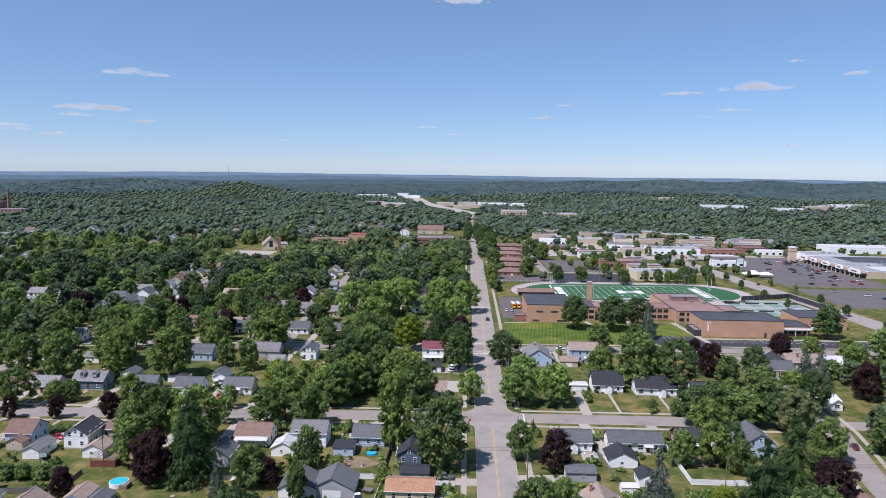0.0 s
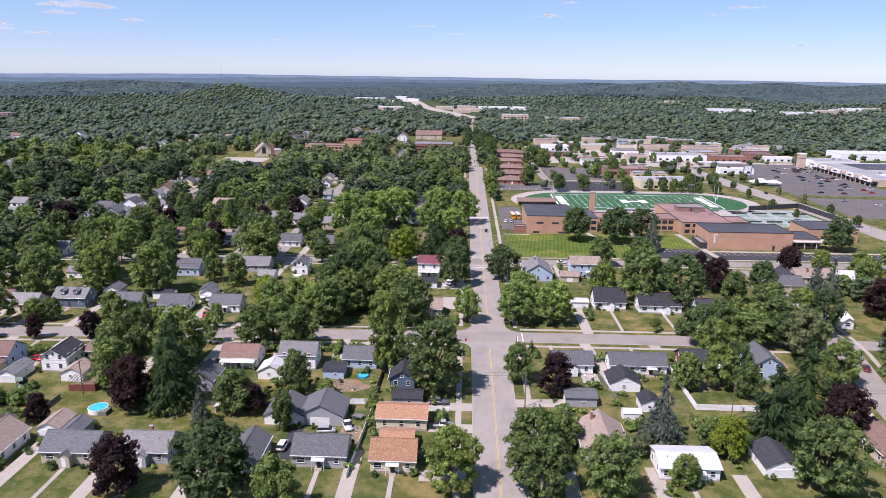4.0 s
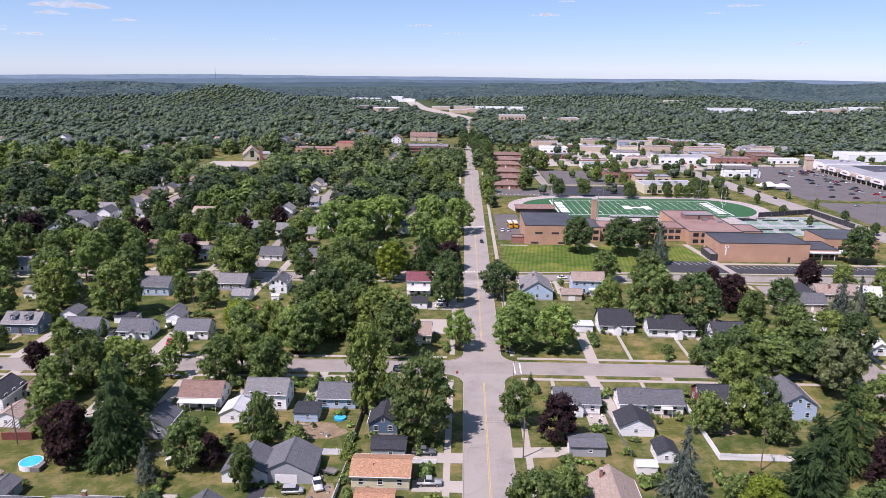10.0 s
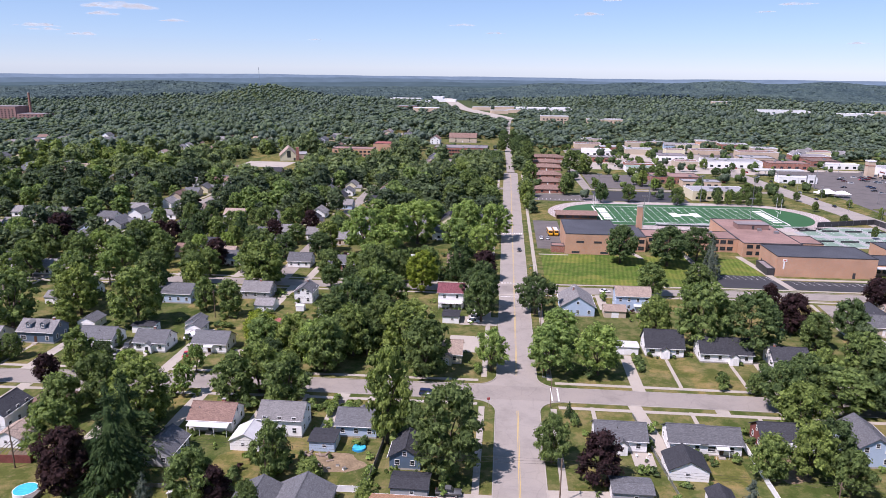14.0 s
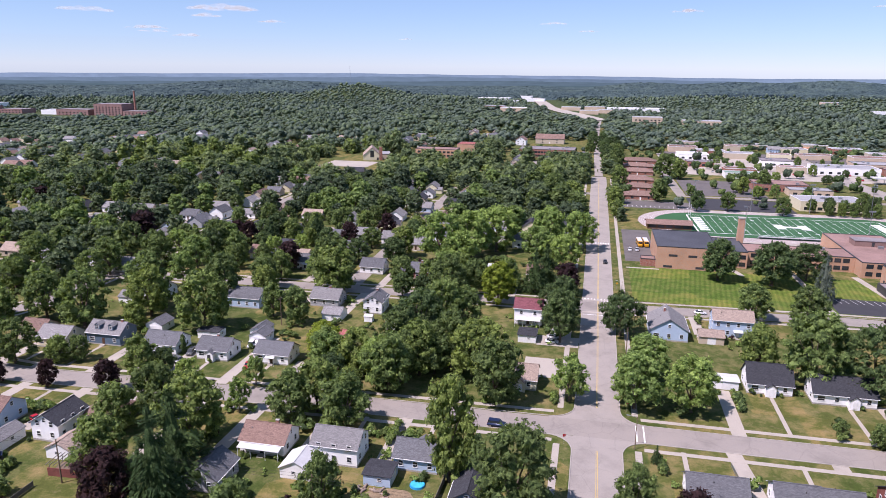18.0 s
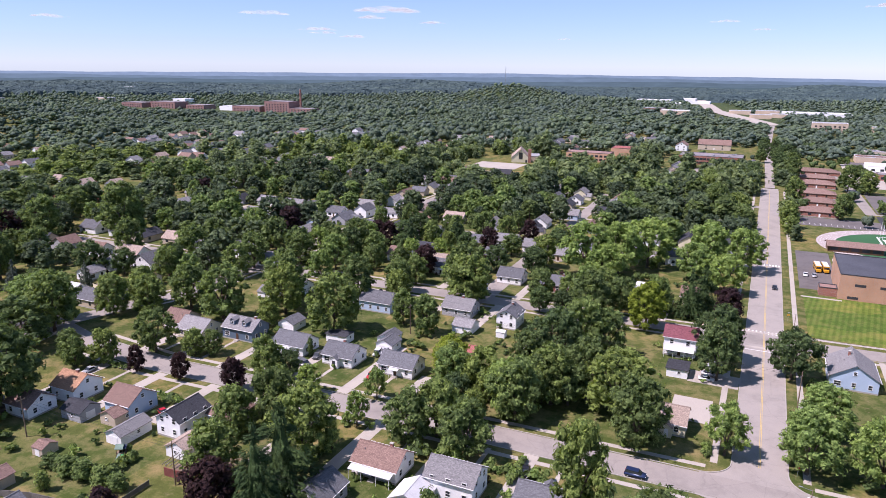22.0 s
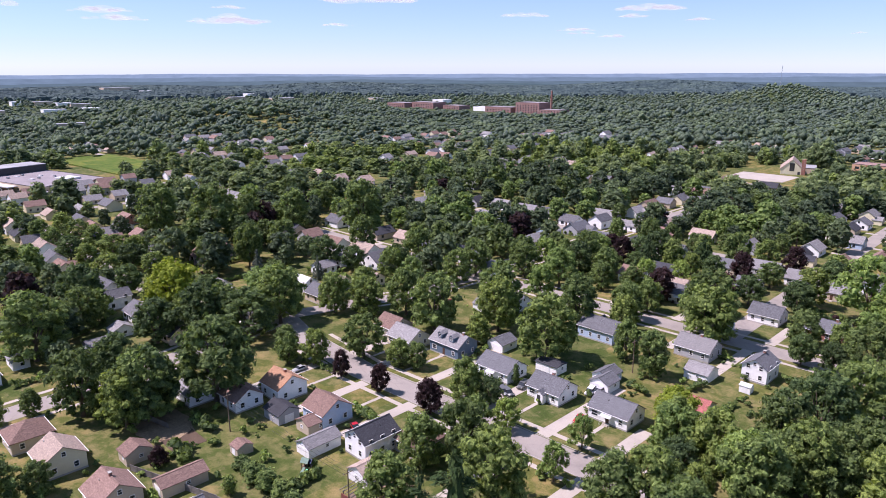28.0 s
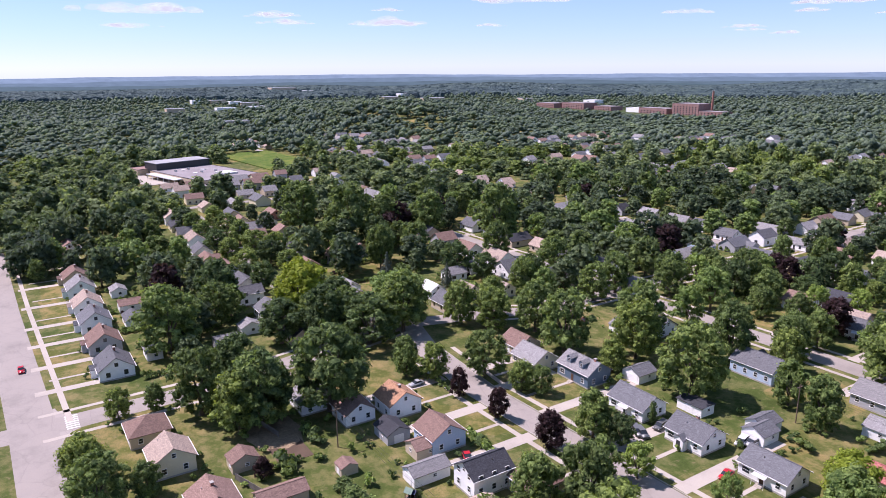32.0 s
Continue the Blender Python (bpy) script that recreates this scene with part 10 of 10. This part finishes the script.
for _k in range(9):
    lamp = thing("street_lamp", flat_at(214 + _k * 1.6 - 0.02 * _k * _k, 440 - _k * 38, 0, 0), "tall grey lamp along the shopping street", "street lamp", "shopping street lamps")
    part("pole", tube((0, 0, 0), (0, 0, 10), 0.12, 0.08, 8), STEEL, lamp)
    part("lamp_head", box(-0.9, 0.9, -0.15, 0.15, 10.0, 10.16, 0.03), STEEL, lamp)
for _x in (254, 290):
    for _y in (240, 320, 370, 420, 462):
        lamp = thing("lot_lamp", flat_at(_x, _y, 0, 0), "tall car park lamp on a steel pole", "lamp", "car park lamps")
        part("pole", tube((0, 0, 0), (0, 0, 11), 0.14, 0.09, 8), STEEL, lamp)
        part("lamp_head", box(-0.9, 0.9, -0.2, 0.2, 11.0, 11.2, 0.03), STEEL, lamp)


def street_sign(x, y, turn, mat, label):
    s = thing("street_sign", flat_at(x, y, 0, turn), label, "sign")
    part("post", tube((0, 0, 0), (0, 0, 2.6), 0.04, 0.04, 6), STEEL, s)
    part("plate", box(-0.35, 0.35, -0.02, 0.02, 2.0, 2.7), mat, s)


street_sign(7.6, 9.8, 20, CAR_PAINTS["red"], "red stop sign at the corner")
street_sign(-7.8, -10.5, 200, CAR_PAINTS["red"], "red stop sign at the corner")
street_sign(7.4, 30, 0, CAR_PAINTS["yellow"], "yellow school warning sign")
street_sign(7.4, 118, 0, CAR_PAINTS["yellow"], "yellow school warning sign")

# ---- yards ----
pool = thing("garden_pool", flat_at(-104, -60.5, 0), "round above-ground pool with turquoise water", "pool")
part("wall", tube((0, 0, 0), (0, 0, 1.2), 2.5, 2.5, 24), VINYL, pool)
part("water", tube((0, 0, 1.203), (0, 0, 1.23), 2.35, 2.35, 24), POOL_BLUE, pool, "turquoise water")
part("deck", box(1.2, 3.4, -2.6, 0.2, 0, 1.1, 0.03), GREY_WOOD, pool, "small grey wooden deck")
perg = thing("pergola", flat_at(-114.5, -47.2, 0, 4), "faded red wooden deck enclosure under a white pergola", "pergola")
part("screen", box(-3.6, 3.6, -2.4, -2.25, 0, 2.0), RED_WOOD, perg)
part("screen", box(3.45, 3.6, -2.25, 2.4, 0, 2.0), RED_WOOD, perg)
part("deck", box(-3.5, 3.4, -2.2, 2.3, 0, 0.5), WOOD, perg)
for _x in (-3.4, 3.3):
    for _y in (-2.0, 2.2):
        part("post", box(_x, _x + 0.12, _y, _y + 0.12, 0.5, 2.7), GREY_WOOD, perg)
for _k in range(9):
    part("rafter", box(-3.8 + _k * 0.92, -3.7 + _k * 0.92, -2.6, 2.7, 2.72, 2.87), GREY_WOOD, perg)
hut = thing("dog_house", flat_at(-72, -58.5, 0), "small open white shelter in a yard", "shelter")
part("wall", box(-1.3, -1.2, -1.1, 1.1, 0, 1.7), VINYL, hut)
part("wall", box(1.2, 1.3, -1.1, 1.1, 0, 1.7), VINYL, hut)
part("back", box(-1.2, 1.2, 1.0, 1.1, 0, 1.7), VINYL, hut)
part("roof", gable_roof(2.2, 2.8, 1.7, 0.45, 0.2, 0.08), WHITE_ROOF, hut).matrix_basis = flat_at(0, 0, 0, 90)
tub = thing("paddling_pool", flat_at(-37.9, -35.2, 0), "blue plastic pool beside rubble", "pool")
part("rim", tube((0, 0, 0), (0, 0, 0.45), 1.7, 1.6, 18), TARP, tub)
part("water", tube((0, 0, 0.452), (0, 0, 0.47), 1.45, 1.45, 18), POOL_BLUE, tub)
_r = random.Random(3)
for _k in range(14):
    lg = thing("firewood_log", flat_at(-46.5 + _r.uniform(-4, 4), -40 + _r.uniform(-1.8, 1.8), 0.25, _r.uniform(0, 180)), "cut log lying on bare earth", "log", "cut logs")
    part("wood", tube((-0.8, 0, 0), (0.8, 0, 0), 0.25, 0.22, 8), TAN_ROOF, lg)
play = thing("play_set", flat_at(-132.5, -48.5, 0, 25), "wooden play set with a green slide", "play set")
for _x in (-0.7, 0.7):
    for _y in (-0.7, 0.7):
        part("post", box(_x - 0.06, _x + 0.06, _y - 0.06, _y + 0.06, 0, 2.5), WOOD, play)
part("platform", box(-0.8, 0.8, -0.8, 0.8, 1.2, 1.3), WOOD, play)
part("roof", gable_roof(1.6, 1.6, 2.5, 0.7, 0.15, 0.05), COURT_GREEN, play, "green canvas roof")
part("slide", prism([(-0.8, 1.3), (-3.2, 0.2), (-3.6, 0.15), (-3.6, 0.08), (-3.2, 0.1), (-0.8, 1.15)], "y", -0.3, 0.3), COURT_GREEN, play, "green plastic slide").matrix_basis = flat_at(0, 0, 0, 90)
for _x, _y in ((-101, -52), (-140, 62), (28, -30)):
    sw = thing("clothes_frame", flat_at(_x, _y, 0), "white steel clothes-line frame", "clothes line", "clothes frames")
    for s in (-1.2, 1.2):
        part("leg", tube((s, 0, 0), (s, 0, 1.9), 0.04, 0.04, 6), TRIM, sw)
    part("bar", tube((-1.2, 0, 1.9), (1.2, 0, 1.9), 0.04, 0.04, 6), TRIM, sw)
for _x, _y in ((27.6, -32), (29.8, -33.4), (30.6, -31.2)):
    ch = thing("garden_chair", flat_at(_x, _y, 0.05, _x * 40 % 360), "pale garden chair on a patio", "chair", "garden chairs")
    part("seat", box(-0.25, 0.25, -0.25, 0.25, 0.4, 0.45), VINYL, ch)
    part("backrest", box(-0.25, 0.25, 0.22, 0.27, 0.45, 0.9), VINYL, ch)
    for s in (-0.22, 0.22):
        for q in (-0.22, 0.22):
            part("leg", box(s - 0.025, s + 0.025, q - 0.025, q + 0.025, 0, 0.4), VINYL, ch)
gaz = thing("canopy_shelter", flat_at(55, -69, 0, 5), "faded pink fabric garden canopy", "canopy")
part("canopy", hip_roof(3.2, 3.0, 2.3, 0.7, 0.1, 0.06), BROWN_ROOF, gaz)
for _x in (-1.5, 1.5):
    for _y in (-1.4, 1.4):
        part("post", tube((_x, _y, 0), (_x, _y, 2.25), 0.05, 0.05, 6), DARK_METAL, gaz)

# small shrubs along house fronts and by the streets
_r = random.Random(21)
_n = 0
for _x, _y in HOMES:
    if -180 < _x < 100 and -95 < _y < 80 and _n < 60 and _r.random() < 0.75:
        for _k in range(_r.choice((1, 2, 2))):
            _w = _r.uniform(0.9, 1.9)
            tree(_r.choice(("bush", "dark_bush")), _x + _r.choice((-4, -2.5, 2.8, 4.2)), _y - 5.6 - _r.uniform(0, 0.6), _w, _w * 0.85)
            _n += 1
# young trees by the car parks and the shopping street
for _k in range(22):
    tree(_r.choice(("maple", "ash", "oak")), 226 + _r.uniform(-3, 3) - (_k % 2) * 28 + (_k * 0.2), 150 + _k * 19, _r.uniform(3.5, 5.5), _r.uniform(5, 7.5))
for _k in range(34):
    _x, _y = _r.choice((64, 70, 120, 142, 178, 110)) + _r.uniform(-4, 4), _r.choice((354, 436, 458, 480, 536, 566, 610)) + _r.uniform(-4, 4)
    tree(_r.choice(("maple", "oak", "locust")), _x, _y, _r.uniform(5, 9), _r.uniform(6, 10))

# ---- clouds: thin heaps of white vapour far off, part of the sky's backdrop ----
CLOUD, _nt, _b = material("glowing_cloud_vapour", 1.0, 0, 0)
# The sunlit white is put in as the cloud's own glow.
_em = _nt.nodes.new("ShaderNodeEmission")
_em.inputs[0].default_value, _em.inputs[1].default_value = (0.90, 0.98, 1.0, 1), 0.54
_tr = _nt.nodes.new("ShaderNodeBsdfTransparent")
_mx = _nt.nodes.new("ShaderNodeMixShader")
_mx.inputs[0].default_value = 0.16
_nt.links.new(_tr.outputs[0], _mx.inputs[1])
_nt.links.new(_em.outputs[0], _mx.inputs[2])
_nt.links.new(_mx.outputs[0], _nt.nodes["Material Output"].inputs[0])


def cloud(x, y, z, width):
    x, y, z, width = -10 + (x + 10) * 0.72, -160 + (y + 160) * 0.72, 87 + (z - 87) * 0.72, width * 0.72
    rng = np.random.default_rng(int(abs(x) + z))
    verts, faces, n0 = [], [], 0
    side = np.array((y, -x)) / math.hypot(x, y)
    for k in range(16):
        u = rng.uniform(-0.5, 0.5)
        r = width * 0.11 * (1.1 - 1.4 * abs(u)) * rng.uniform(0.6, 1.3)
        c = np.array((x + side[0] * u * width, y + side[1] * u * width, z + rng.uniform(0, 0.06) * width * (1 - 1.6 * abs(u))))
        p = ICO2[0] * (1 + rng.uniform(-0.12, 0.12, (len(ICO2[0]), 1))) * r * (1.3, 1.3, 0.5)
        p[:, 2] = np.maximum(p[:, 2], -r * 0.15)
        verts.append(p + c)
        faces.append(ICO2[1] + n0)
        n0 += len(p)
    me = raw("cloud", np.concatenate(verts), np.concatenate(faces), CLOUD, None, True)
    return tagged(new("backdrop", me), "small thin white fair-weather cloud", "cloud", kind="structure")


cloud(-1990, 3878, 621, 374)
cloud(-2193, 3797, 409, 393)
cloud(-2285, 3749, 369, 187)
cloud(-2385, 3696, 256, 168)
cloud(-2547, 3593, 277, 149)
cloud(-1982, 3908, 344, 104)
cloud(-1192, 4203, 254, 82)
cloud(-291, 4345, 350, 168)
cloud(486, 4322, 414, 187)
cloud(-84, 4355, 305, 119)
cloud(1322, 4138, 559, 247)
cloud(1699, 4004, 574, 411)
cloud(1597, 4055, 456, 194)
cloud(2224, 3743, 641, 280)
cloud(1447, 4111, 419, 104)
cloud(1900, 3942, 244, 112)
cloud(1873, 3908, 727, 97)
cloud(-52, 4242, 1126, 318)
cloud(607, 4301, 496, 112)
cloud(-4310, 1501, 350, 355)
cloud(-4036, 2096, 340, 411)
cloud(-3577, 2760, 484, 599)
cloud(-2884, 3460, 386, 299)
cloud(-2207, 3907, 412, 337)
cloud(-2633, 3653, 299, 224)
cloud(-3695, 2624, 333, 187)
cloud(-2004, 4016, 350, 149)
cloud(-4540, 698, 412, 711)
cloud(-4339, 1455, 392, 337)
cloud(-4051, 2086, 428, 187)
cloud(-4057, 2087, 347, 449)
cloud(-3588, 2771, 477, 636)
cloud(-4550, 675, 325, 337)
